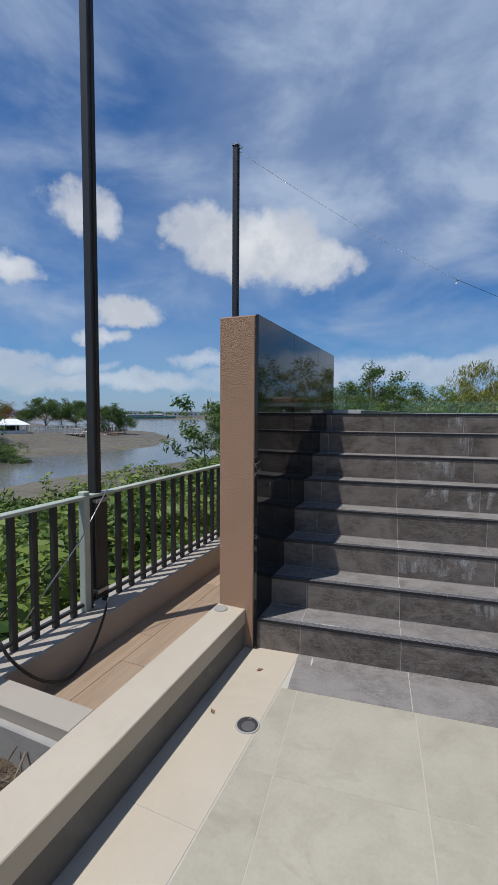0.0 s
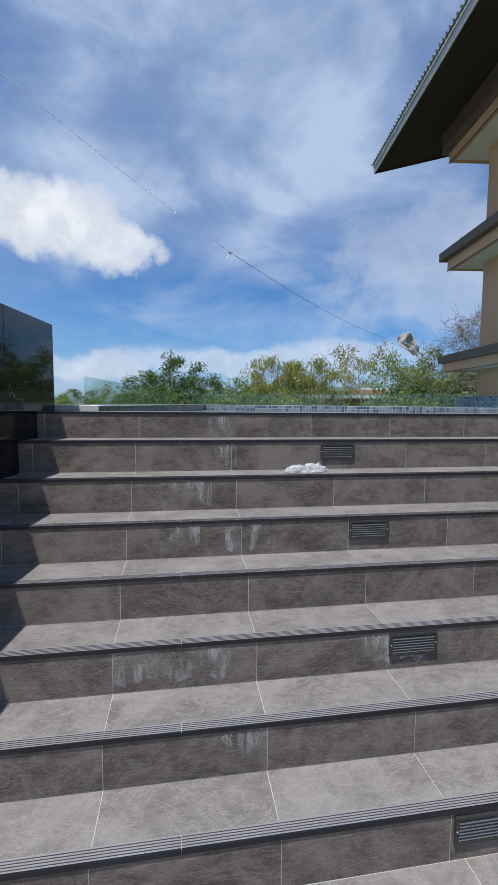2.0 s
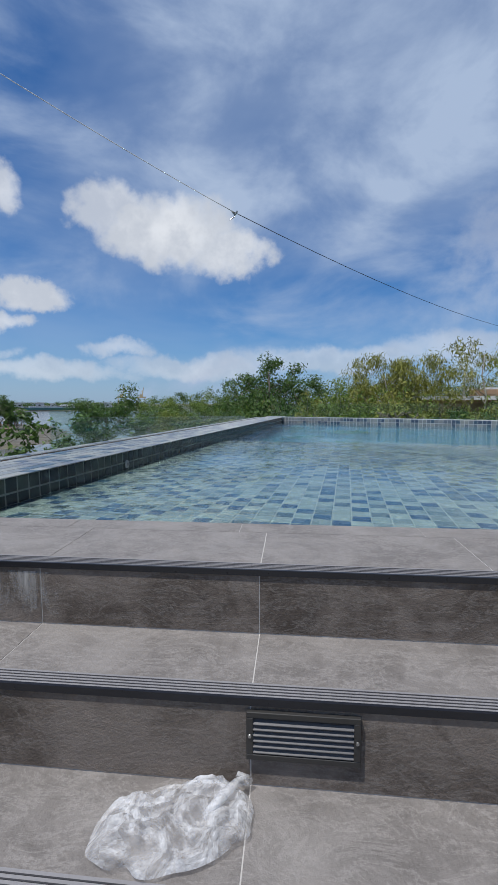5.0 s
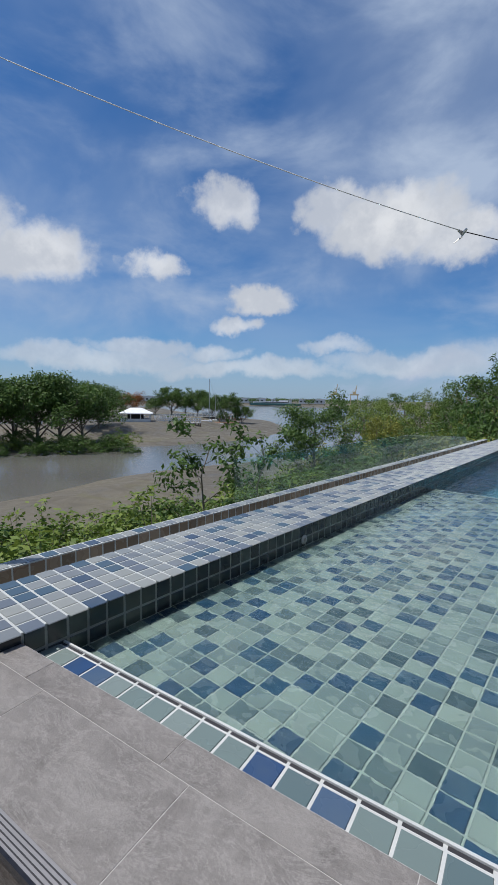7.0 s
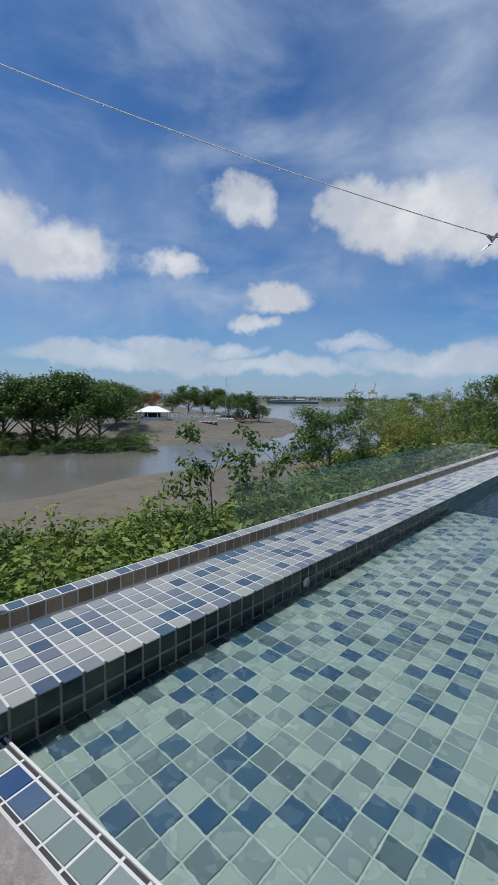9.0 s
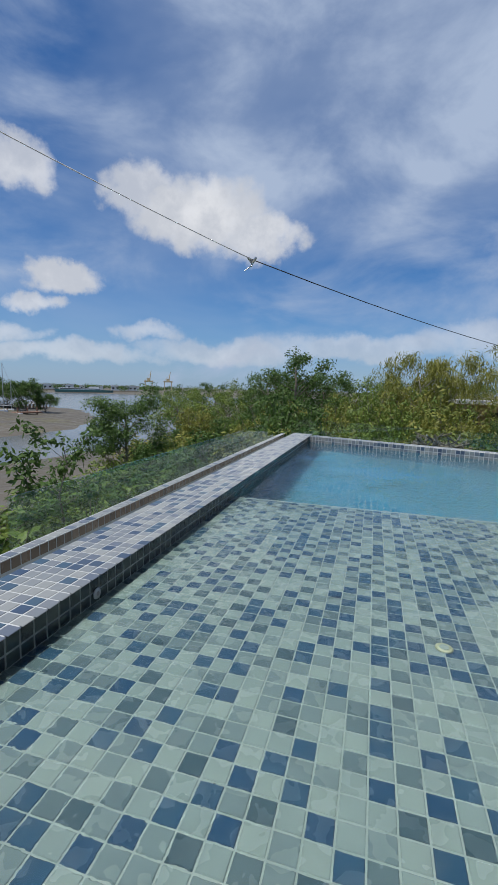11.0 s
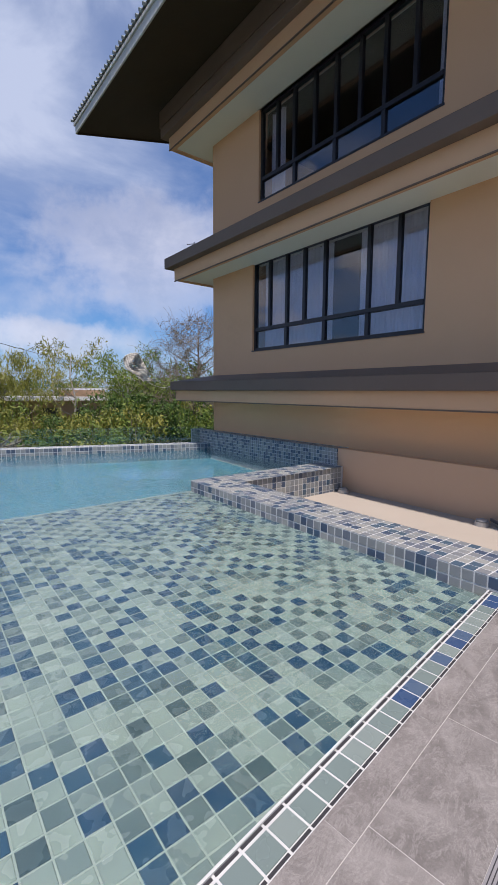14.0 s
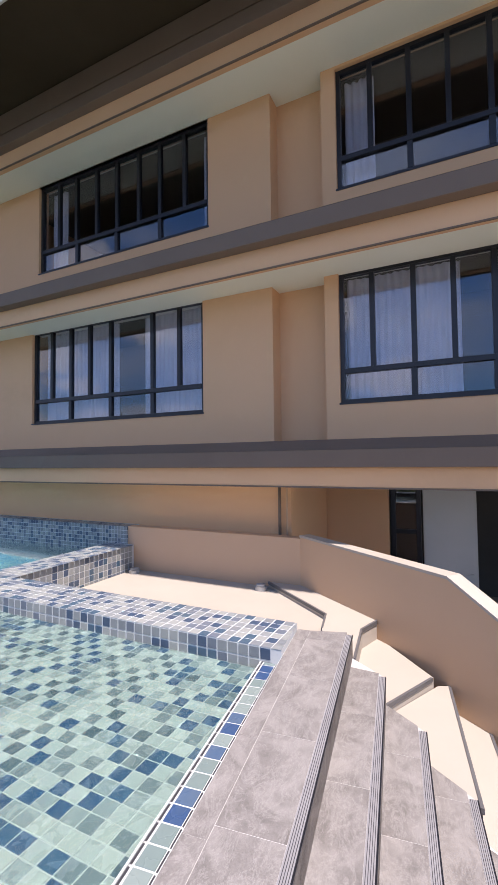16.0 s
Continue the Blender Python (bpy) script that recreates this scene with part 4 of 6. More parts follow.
# inlets on the rim face
inlet = thing("pool_inlet", "white round return inlet on the pool rim", "inlet", Matrix.Translation((RX1 + 0.001, 4.08, 1.435)) @ Matrix.Rotation(radians(90), 4, "Y"))
part("flange", MB().tube([(0, 0, 0), (0, 0, 0.006), (0, 0, 0.009)], [0.034, 0.032, 0.02], 20), GROUT, inlet, smooth=True)
part("eyeball", MB().tube([(0, 0, 0.009), (0, 0, 0.012)], [0.014, 0.011], 14), CONCRETE, inlet)
fd = thing("pool_floor_inlet", "pale round fitting on the shallow pool floor", "inlet", (2.36, 4.245, FLOOR_Z - 0.003))
part("disc", MB().tube([(0, 0, 0), (0, 0, 0.012), (0, 0, 0.016)], [0.045, 0.042, 0.028], 24), PALE_YELLOW, fd, smooth=True)
part("rim_ring", MB().tube([(0, 0, 0.012), (0, 0, 0.019)], [0.026, 0.023], 20), GROUT_WET, fd)

# ---- house ----
house = thing("apartment_house", "three-storey tan house with brown ledges and wide eaves", "house", (0, 0, 0))
Y0, Y1 = -4.0, BY
REC0, REC1 = 3.22, 3.99       # shallow recess between the two bays
WINDOWS = [  # y0, y1, z0, z1 of each window opening
    (5.17, 9.07, 3.60, 5.40), (5.05, 8.90, 6.52, 8.24), (-0.85, 3.03, 3.60, 5.37), (-0.85, 3.02, 6.51, 8.20)]


def wall_with_openings(mb, y0, y1, z0, z1, x0, x1, holes):
    """A wall slab between x0 and x1 with rectangular openings cut through."""
    ys = sorted({y0, y1, *[h[0] for h in holes], *[h[1] for h in holes]})
    zs = sorted({z0, z1, *[h[2] for h in holes], *[h[3] for h in holes]})
    for a, b in zip(ys, ys[1:]):
        for d, e in zip(zs, zs[1:]):
            if not any(h[0] <= a and b <= h[1] and h[2] <= d and e <= h[3] for h in holes):
                mb.box(x0, x1, a, b, d, e)


for a, b, holes in ((REC1, Y1, WINDOWS[:2]), (Y0, REC0, WINDOWS[2:])):
    mb = MB()
    wall_with_openings(mb, a, b, 2.5, 8.75, BX, BX + 0.22, holes)
    bw = bmesh.new()
    me = part("wall", mb, TAN, house, "smooth tan painted wall").data
    bw.from_mesh(me)
    bmesh.ops.remove_doubles(bw, verts=bw.verts, dist=0.0005)
    bw.to_mesh(me)
    bw.free()
part("recess_wall", MB().box(BX + 0.28, BX + 0.4, REC0, REC1, 2.5, 8.75), TAN, house)
part("recess_cheek", MB().box(BX + 0.2205, BX + 0.28, REC0 - 0.03, REC0, 2.5, 8.75), TAN, house)
part("recess_cheek", MB().box(BX + 0.2205, BX + 0.28, REC1, REC1 + 0.03, 2.5, 8.75), TAN, house)
part("end_wall", MB().box(BX + 0.22, 16.0, Y1 - 0.22, Y1, -3.5, 8.75), TAN, house)
part("lower_wall", MB().box(BX, BX + 0.22, 3.75, Y1, -3.5, 2.5), TAN, house, "shaded lower wall")
part("porch_wall", MB().box(BX + 0.22, 9.7, 3.75, 3.95, 0.0, 2.5), TAN, house)
# slabs and back walls carry the indoor shade in their colour
part("floor_slab", MB().box(BX + 0.3, 15.8, Y0, Y1 - 0.3, 3.0, 3.1).box(BX + 0.3, 15.8, Y0, Y1 - 0.3, 5.85, 5.95).box(BX + 0.3, 15.8, Y0, Y1 - 0.3, 8.5, 8.6), ROOM_SHADE, house)
part("back_room_wall", MB().box(11.0, 11.1, Y0, Y1 - 0.3, 3.1, 8.5), ROOM_SHADE, house, "room wall coloured dark as indoor shade")
part("porch_floor", MB().box(BX - 0.2, 13.0, -4.0, 3.75, -0.4, 0.0), CREAM_TILE, house)
part("porch_back_wall", MB().box(9.7, 9.8, 2.70, 3.95, 0.0, 2.5), TAN, house)
part("room_back_wall", MB().box(12.4, 12.5, -4.0, 3.9, 0.0, 2.5), ROOM_SHADE, house)

# ledges: brown sloping fascia, tan band, pale soffit
LEDGES = [(2.53, 2.76, 3.07, 0.66, 0.76), (5.33, 5.60, 5.93, 0.66, 0.83), (8.22, 8.47, 8.78, 0.72, 0.86)]
for zb, zm, zt, o_tan, o_brown in LEDGES:
    part("ledge_band", MB().box(BX - o_tan, BX - o_tan + 0.12, Y0, Y1 + o_tan, zb, zm).box(BX - o_tan + 0.12, 16.0, Y1 + o_tan - 0.12, Y1 + o_tan, zb, zm), TAN, house, "tan ledge band", 0.004)
    part("ledge_fascia", MB().box(BX - o_brown, BX - o_brown + 0.2, Y0, Y1 + o_brown, zm + 0.002, zt - 0.10).box(BX - o_brown + 0.2, 16.0, Y1 + o_brown - 0.2, Y1 + o_brown, zm + 0.002, zt - 0.10), BROWN, house, "dark brown fascia", 0.005)
    top = MB()
    for q in ([(BX - o_brown, Y0, zt - 0.10), (BX - o_brown, Y1 + o_brown, zt - 0.10), (BX - 0.004, Y1, zt + 0.05), (BX - 0.004, Y0, zt + 0.05)],
              [(BX - o_brown, Y1 + o_brown, zt - 0.10), (16.0, Y1 + o_brown, zt - 0.10), (16.0, Y1, zt + 0.05), (BX - 0.004, Y1, zt + 0.05)]):
        top.poly(q)
    part("ledge_top", top, BROWN, house, "dark brown sloping ledge top")
    part("soffit", MB().box(BX - o_tan + 0.12, BX + 0.24, Y0, Y1 + o_tan - 0.12, zb + 0.02, zb + 0.05).box(BX + 0.24, 16.0, Y1, Y1 + o_tan - 0.12, zb + 0.02, zb + 0.05).box(BX + 0.24, BX + 0.3, REC0, REC1, zb + 0.02, zb + 0.05), SOFFIT, house, "pale cream soffit")
    part("drip_edge", MB().box(BX - o_tan - 0.006, BX - o_tan + 0.02, Y0, Y1 + o_tan + 0.006, zb - 0.018, zb - 0.0005), BROWN, house)

# roof: a gable with deep sloping eaves, dark boarding, grey fascia and tiles
EO, EZ, SL = 2.31, 8.70, 0.245
GY, RIDGE = Y1 + EO, 13.5
ex = BX - EO


def rz(x, lift):
    return EZ + (x - ex) * SL + lift


roof = part("roof", MB().poly([(ex - 0.04, Y0, rz(ex - 0.04, 0.30)), (ex - 0.04, GY + 0.05, rz(ex - 0.04, 0.30)), (RIDGE, GY + 0.05, rz(RIDGE, 0.30)), (RIDGE, Y0, rz(RIDGE, 0.30))]).poly([(RIDGE, Y0, rz(RIDGE, 0.30)), (RIDGE, GY + 0.05, rz(RIDGE, 0.30)), (2 * RIDGE - ex, GY + 0.05, EZ + 0.3), (2 * RIDGE - ex, Y0, EZ + 0.3)]), ROOF, house, "grey tiled gable roof")
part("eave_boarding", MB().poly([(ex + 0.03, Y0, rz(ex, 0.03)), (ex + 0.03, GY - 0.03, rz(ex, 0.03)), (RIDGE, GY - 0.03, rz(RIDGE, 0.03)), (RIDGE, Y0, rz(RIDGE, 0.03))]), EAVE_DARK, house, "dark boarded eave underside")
part("eave_fascia", MB().box(ex, ex + 0.03, Y0, GY, EZ, EZ + 0.26), FASCIA, house, "weathered pale grey fascia board", 0.004)
rake = MB()
for ya, yb in ((GY - 0.03, GY),):
    rake.v += [(ex + 0.03, ya, rz(ex, 0.0)), (RIDGE, ya, rz(RIDGE, 0.0)), (RIDGE, ya, rz(RIDGE, 0.26)), (ex + 0.03, ya, rz(ex, 0.26)),
               (ex + 0.03, yb, rz(ex, 0.0)), (RIDGE, yb, rz(RIDGE, 0.0)), (RIDGE, yb, rz(RIDGE, 0.26)), (ex + 0.03, yb, rz(ex, 0.26))]
    rake.f += [(0, 1, 2, 3), (4, 5, 6, 7), (0, 1, 5, 4), (1, 2, 6, 5), (2, 3, 7, 6), (3, 0, 4, 7)]
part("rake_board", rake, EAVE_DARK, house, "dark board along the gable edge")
part("gutter_lip", MB().box(ex - 0.03, ex - 0.0005, Y0, GY + 0.03, EZ + 0.17, EZ + 0.235), FASCIA, house, "", 0.006)
gb = MB()
gb.poly([(BX - 0.70, Y1 + 0.002, 8.75), (16.0, Y1 + 0.002, 8.75), (16.0, Y1 + 0.002, rz(RIDGE, 0)), (RIDGE, Y1 + 0.002, rz(RIDGE, 0)), (BX - 0.70, Y1 + 0.002, rz(BX - 0.70, 0.02))])
part("gable_wall", gb, TAN, house)
for i in range(2):
    part("wall_plate", MB().box(BX - 0.86 + i * 0.14, BX - 0.72 + i * 0.14, Y0, Y1 + 0.9 - i * 0.1, 8.70 + i * 0.03, 9.05), BROWN, house)
rt = MB()
for i in range(115):
    y = GY + 0.02 - i * 0.145
    rt.tube([(ex - 0.08, y, EZ + 0.27), (ex + 0.5, y, EZ + 0.27 + 0.58 * SL)], [0.03, 0.03], 8)
part("roof_tile_edge", rt, ROOF, roof, "row of rounded roof tile ends", kind="stuff")
part("pipe", MB().tube([(BX - 0.06, 3.90, 1.5), (BX - 0.06, 3.90, 2.5)], 0.022, 10), BROWN, house, "slim brown drain pipe", smooth=True)
part("pipe", MB().tube([(BX - 0.06, 3.79, 1.5), (BX - 0.06, 3.79, 2.5)], 0.014, 10), PARAPET_TAN, house, "slim tan pipe", smooth=True)


def window(y0, y1, z0, z1, mull, rail_z, low, curtains, label):
    """A dark-framed window: tall lights above, low lights below a heavy rail."""
    w = part("window", MB().box(BX + 0.05, BX + 0.13, y0, y1, z1 - 0.055, z1 - 0.001).box(BX + 0.05, BX + 0.13, y0, y1, z0 + 0.001, z0 + 0.05).box(BX + 0.05, BX + 0.13, y0 + 0.001, y0 + 0.055, z0 + 0.05, z1 - 0.055).box(BX + 0.05, BX + 0.13, y1 - 0.055, y1 - 0.001, z0 + 0.05, z1 - 0.055), FRAME, house, label)
    part("rail", MB().box(BX + 0.04, BX + 0.12, y0 + 0.055, y1 - 0.055, rail_z - 0.035, rail_z + 0.035), FRAME, w, "", 0.004)
    ys = [y0 + 0.055] + mull + [y1 - 0.055]
    for m in mull:
        part("mullion", MB().box(BX + 0.045, BX + 0.115, m - 0.032, m + 0.032, rail_z + 0.036, z1 - 0.056), FRAME, w, "", 0.003)
    for m in low:
        part("mullion", MB().box(BX + 0.045, BX + 0.115, m - 0.035, m + 0.035, z0 + 0.051, rail_z - 0.036), FRAME, w, "", 0.003)
    for a, b in zip(ys, ys[1:]):
        part("pane", MB().box(BX + 0.080, BX + 0.086, a, b, rail_z + 0.03, z1 - 0.05), WINDOW_GLASS, w).visible_shadow = False
    ls = [y0 + 0.055] + low + [y1 - 0.055]
    for a, b in zip(ls, ls[1:]):
        part("pane", MB().box(BX + 0.080, BX + 0.086, a, b, z0 + 0.045, rail_z - 0.03), WINDOW_GLASS, w).visible_shadow = False
    part("sill", MB().box(BX - 0.012, BX + 0.05, y0 - 0.01, y1 + 0.01, z0 - 0.022, z0 + 0.0005), FRAME, w)
    for a, b in curtains:
        cm = MB()
        nf = max(int((b - a) / 0.02), 2)
        pr = [(BX + 0.30 + 0.022 * math.sin(i * 1.25) + 0.012 * math.sin(i * 0.43 + a), a + (b - a) * i / nf) for i in range(nf + 1)]
        for p, q in zip(pr, pr[1:]):
            cm.poly([(p[0], p[1], z0 + 0.02), (q[0], q[1], z0 + 0.02), (q[0], q[1], z1 - 0.02), (p[0], p[1], z1 - 0.02)])
        part("curtain", cm, CURTAIN, w, "white pleated curtain", smooth=True)


M2 = [5.66, 6.20, 7.12, 7.62, 8.09, 8.59]
window(*WINDOWS[0], M2, 4.03, [6.20, 7.12, 8.10], [(5.2, 6.56), (7.14, 9.0)], "wide dark-framed window with white curtains")
M3 = [5.53, 6.03, 6.48, 6.97, 7.45, 7.96, 8.41]
window(*WINDOWS[1], M3, 6.95, [6.03, 6.98, 7.94], [(8.45, 8.82), (5.1, 5.3)], "wide dark-framed window reflecting clouds")
window(*WINDOWS[2], [-0.35, 0.2, 0.72, 1.19, 1.63, 2.09, 2.60], 4.03, [0.15, 1.19, 2.10], [(1.55, 2.98), (-0.8, 0.4)], "wide dark-framed window with drawn white curtains")
window(*WINDOWS[3], [-0.35, 0.2, 0.72, 1.16, 1.62, 2.08, 2.57], 6.95, [0.15, 1.16, 2.08], [(2.55, 2.95)], "wide dark-framed window reflecting sky")

# porch glazing, seen dim below the first ledge
porch = thing("porch_screen", "dark-framed glazed screen in the shaded porch", "door", (9.72, 0, 0))
for y in (2.63, 2.24, 1.05, 0.2):
    part("upright", MB().box(0, 0.06, y - 0.035, y + 0.035, 0.0, 2.45), FRAME, porch, "", 0.003)
part("cross_rail", MB().box(0.005, 0.055, 2.275, 2.595, 1.62, 1.69), FRAME, porch, "", 0.003)
part("head_rail", MB().box(0.0, 0.06, 0.165, 2.665, 2.451, 2.5), FRAME, porch)
part("pane", MB().box(0.025, 0.031, 2.275, 2.595, 0.0, 1.62).box(0.025, 0.031, 2.275, 2.595, 1.69, 2.45), WINDOW_GLASS, porch)
porch_door = thing("porch_door", "grey white door standing half open in the porch", "door", Matrix.Translation((9.85, 2.18, 0)) @ Matrix.Rotation(radians(-78), 4, "Z"))
part("leaf", MB().box(0, 0.8, 0, 0.04, 0.02, 2.45), PALE_DOOR, porch_door, "", 0.003)
part("handle", MB().tube([(0.72, -0.05, 1.0), (0.62, -0.05, 1.0)], 0.01, 8), STEEL, porch_door, "steel lever handle")
part("leaf_far", MB().box(1.5, 1.55, 0.2, 0.9, 0.02, 2.45), PALE_DOOR, porch_door)

ant = thing("roof_aerial", "small metal aerial bracket on the ledge", "aerial", (BX - 0.30, BY + 0.35, 5.86))
part("mast", MB().tube([(0, 0, 0), (0, 0, 0.34)], 0.012, 8), STEEL, ant)
part("arm", MB().tube([(-0.16, 0.05, 0.27), (0.16, -0.05, 0.34)], 0.009, 8), STEEL, ant)
part("arm", MB().tube([(-0.10, -0.10, 0.24), (0.08, 0.12, 0.30)], 0.008, 8), STEEL, ant)

# ---- gutter court, parapet ----
gut = thing("gutter_court", "cream painted sunken floor beside the pool steps", "floor", (0, 0, 0), kind="structure")
DIAG = Vector((0.426, 0.56)).normalized()
E8 = Vector((5.624, 2.421))


def along(d, side=0.0):
    """A plan point d metres along the slanting stair end from the top corner, side metres to the right."""
    q = E8 + DIAG * d + Vector((DIAG.y, -DIAG.x)) * side
    return (q.x, q.y)


PW = 0.78                     # from stair end to the slanting parapet
bend = (7.64, 3.53)
CA, CB, CC, CD, CE, CF = (6.366, 2.874), (6.755, 2.945), (7.62, 3.98), (6.80, 2.42), (6.49, 2.52), (5.85, 2.45)
part("court_floor", MB().prism([(5.45, 2.62), (5.70, 2.60), CA, CB, (7.63, 3.90), (7.64, 6.3), (SX1 - 0.006, 6.3), (SX1 - 0.006, 2.8)], 0.3, 1.15), CREAM_PAINT, gut)
part("court_platform", MB().prism([(5.66, 2.45), CF, CE, CD, bend, CC, CB, CA, (5.70, 2.62)], 0.3, 1.215), CREAM_PAINT, gut)
part("court_step", MB().prism([along(-0.24, 0.0), along(-0.10, PW), (CD[0] + 0.05, CD[1] + 0.02), CE, CF, (5.66, 2.45)], 0.3, 1.03), CREAM_PAINT, gut)
STEPS = [(along(-0.24, 0.003), along(-0.10, PW + 0.05))] + [((4.943 - 0.227 * i, 1.562 - 0.285 * i), (6.268 - 0.229 * i, 1.75 - 0.284 * i)) for i in range(5)]
for i, k in enumerate((5, 4, 3, 2, 1)):
    (a, b), (e, f) = STEPS[i], STEPS[i + 1]
    part("landing", MB().prism([a, e, f, b], -0.2, k * R - 0.002), CREAM_PAINT, gut)
for a, b, z in ((CC, CB, 1.217), (CB, CA, 1.217), (CD, CE, 1.217), (CE, CF, 1.217), (along(-0.24, 0.01), along(-0.10, PW - 0.02), 1.032)) + tuple((e, f, (5 - i) * R) for i, (e, f) in enumerate(STEPS[1:5])):
    d = (Vector(b) - Vector(a)).normalized() * 0.010
    nn = Vector((-d.y, d.x))
    part("edge_trim", MB().prism([tuple(Vector(a) + nn), tuple(Vector(a) - nn), tuple(Vector(b) - nn), tuple(Vector(b) + nn)], z - 0.03, z + 0.004), TRIM, gut, "dark grey metal edge trim")

par = thing("parapet", "warm tan parapet wall with pale sloping cap", "wall", (0, 0, 0), kind="structure")


def wall_run(mb, a, b, z0, za, zb, t):
    a, b = Vector(a), Vector(b)
    n = Vector((b.y - a.y, -(b.x - a.x))).normalized() * t
    mb.prism([tuple(a), tuple(a + n), tuple(b + n), tuple(b)], z0, [za, za, zb, zb])


pm = MB()
pm.box(7.64, 7.80, 3.53, LY0 + 0.138, 0.2, 1.82)
part("house_side", pm, PARAPET_TAN, par)
c0, c1, c2 = (7.64, 3.53), (6.252, 1.741), (4.52, -0.441)
for a, b, za, zb in ((c0, c1, 1.838, 1.838), (c1, c2, 1.838, 0.53)):
    q = MB()
    va, vb = Vector(a), Vector(b)
    nrm = Vector((-(vb.y - va.y), vb.x - va.x)).normalized() * 0.14
    q.prism([tuple(va), tuple(va + nrm), tuple(vb + nrm), tuple(vb)], -0.2, [za, za, zb, zb])
    part("slanting_run", q, PARAPET_TAN, par)
    q = MB()
    e = nrm.normalized() * 0.012
    q.prism([tuple(va - e), tuple(va + nrm + e), tuple(vb + nrm + e), tuple(vb - e)], 0, [za + 0.028, za + 0.028, zb + 0.028, zb + 0.028])
    for i in range(4):
        q.v[i] = (q.v[i][0], q.v[i][1], (za if i in (0, 1) else zb) + 0.001)
    part("cap", q, CREAM_PAINT, par, "pale painted cap")
for x, y in ((7.46, 4.02), (7.47, 6.15)):
    lamp = thing("court_drain", "round grey floor drain dome on the cream court floor", "drain", (x, y, 1.15), group="court drains")
    part("base", MB().tube([(0, 0, 0), (0, 0, 0.05)], [0.085, 0.082], 20), CONCRETE, lamp)
    part("cover", MB().tube([(0, 0, 0.0505), (0, 0, 0.075), (0, 0, 0.08)], [0.07, 0.062, 0.03], 20), CONCRETE, lamp, smooth=True)

# ---- glass fences ----
fence = thing("glass_fence", "frameless clear glass fence along the pool rim", "fence", (0, 0, 0), group="glass fences")
gx = KX - 0.13
yy = [4.30 + 1.64 * i for i in range(6)]
for a, b in zip(yy, yy[1:]):
    pane = part("pane", MB().box(gx - 0.006, gx + 0.006, a + 0.006, b - 0.006, RIM_Z - 0.35, 1.885), FENCE_GLASS, fence)
    pane.visible_shadow = False
    part("clamp", MB().box(gx - 0.02, gx + 0.02, b - 0.05, b + 0.05, RIM_Z - 0.12, RIM_Z - 0.06), STEEL, fence, "small steel clamp", 0.003)
fence2 = thing("glass_fence", "frameless clear glass fence behind the far rim", "fence", (0, 0, 0), group="glass fences")
o2 = Vector((RX1 - 0.6, far_y(RX1 - 0.6), 0)) + dv * 0.42
for i in range(6):
    p, q = o2 + du * (i * 1.42 + 0.006), o2 + du * (i * 1.42 + 1.412)
    pane = part("pane", MB().prism([tuple(z[:2]) for z in (p, q, q + dv * 0.012, p + dv * 0.012)], RIM_Z - 0.4, RIM_Z + 0.36), FENCE_GLASS, fence2)
    pane.visible_shadow = False
    part("clamp", MB().prism([tuple(z[:2]) for z in (q - dv * 0.01 - du * 0.03, q - dv * 0.01 + du * 0.03, q + dv * 0.022 + du * 0.03, q + dv * 0.022 - du * 0.03)], RIM_Z - 0.2, RIM_Z - 0.15), STEEL, fence2, "small steel clamp")
outer = solid("outer_terrace_wall", MB().prism([(-0.66, 2.3), (KX - 0.107, 2.3), (KX - 0.107, 13.6), (-0.66, 13.7)], -3.5, RIM_Z - 0.2), CREAM_PAINT, "cream rendered outer wall of the pool deck", "wall", kind="structure")

# ---- ground, river ----
CHANNEL = [(-24, -60), (-31, -20), (-36, 8), (-38, 26), (-34, 42), (-33, 60), (-42, 85), (-62, 115), (-95, 150), (-150, 230)]
WIDTH = [9, 9, 9.5, 10, 8.5, 9, 12, 18, 40, 150]


def channel(x, y):
    """Distance outside the river channel, in metres; negative in it."""
    best = 1e9
    for (a, b, wa, wb) in zip(CHANNEL, CHANNEL[1:], WIDTH, WIDTH[1:]):
        dx, dy = b[0] - a[0], b[1] - a[1]
        t = min(max(((x - a[0]) * dx + (y - a[1]) * dy) / (dx * dx + dy * dy), 0), 1)
        best = min(best, math.hypot(x - a[0] - t * dx, y - a[1] - t * dy) - (wa + (wb - wa) * t))
    return best


def smooth(a, b, v):
    t = min(max((v - a) / (b - a), 0), 1)
    return t * t * (3 - 2 * t)


def land(x, y):
    """Height of the ground."""
    d = channel(x, y)
    z = -4.35 + 0.55 * smooth(-3, 4, d) + 0.14 * noise.noise((x * 0.12, y * 0.12, 0)) + 0.05 * noise.noise((x * 0.5, y * 0.5, 2))
    near = smooth(-16, -7, x + 0.12 * max(y - 10, 0))            # the house's own bank
    z += near * 1.5
    bank = smooth(12, 20, d) * smooth(-40, -55, x)              # far bank behind the beach
    z += bank * 1.5
    z += 0.8 * smooth(60, 260, math.hypot(x, y)) * smooth(5, 30, d)
    return z


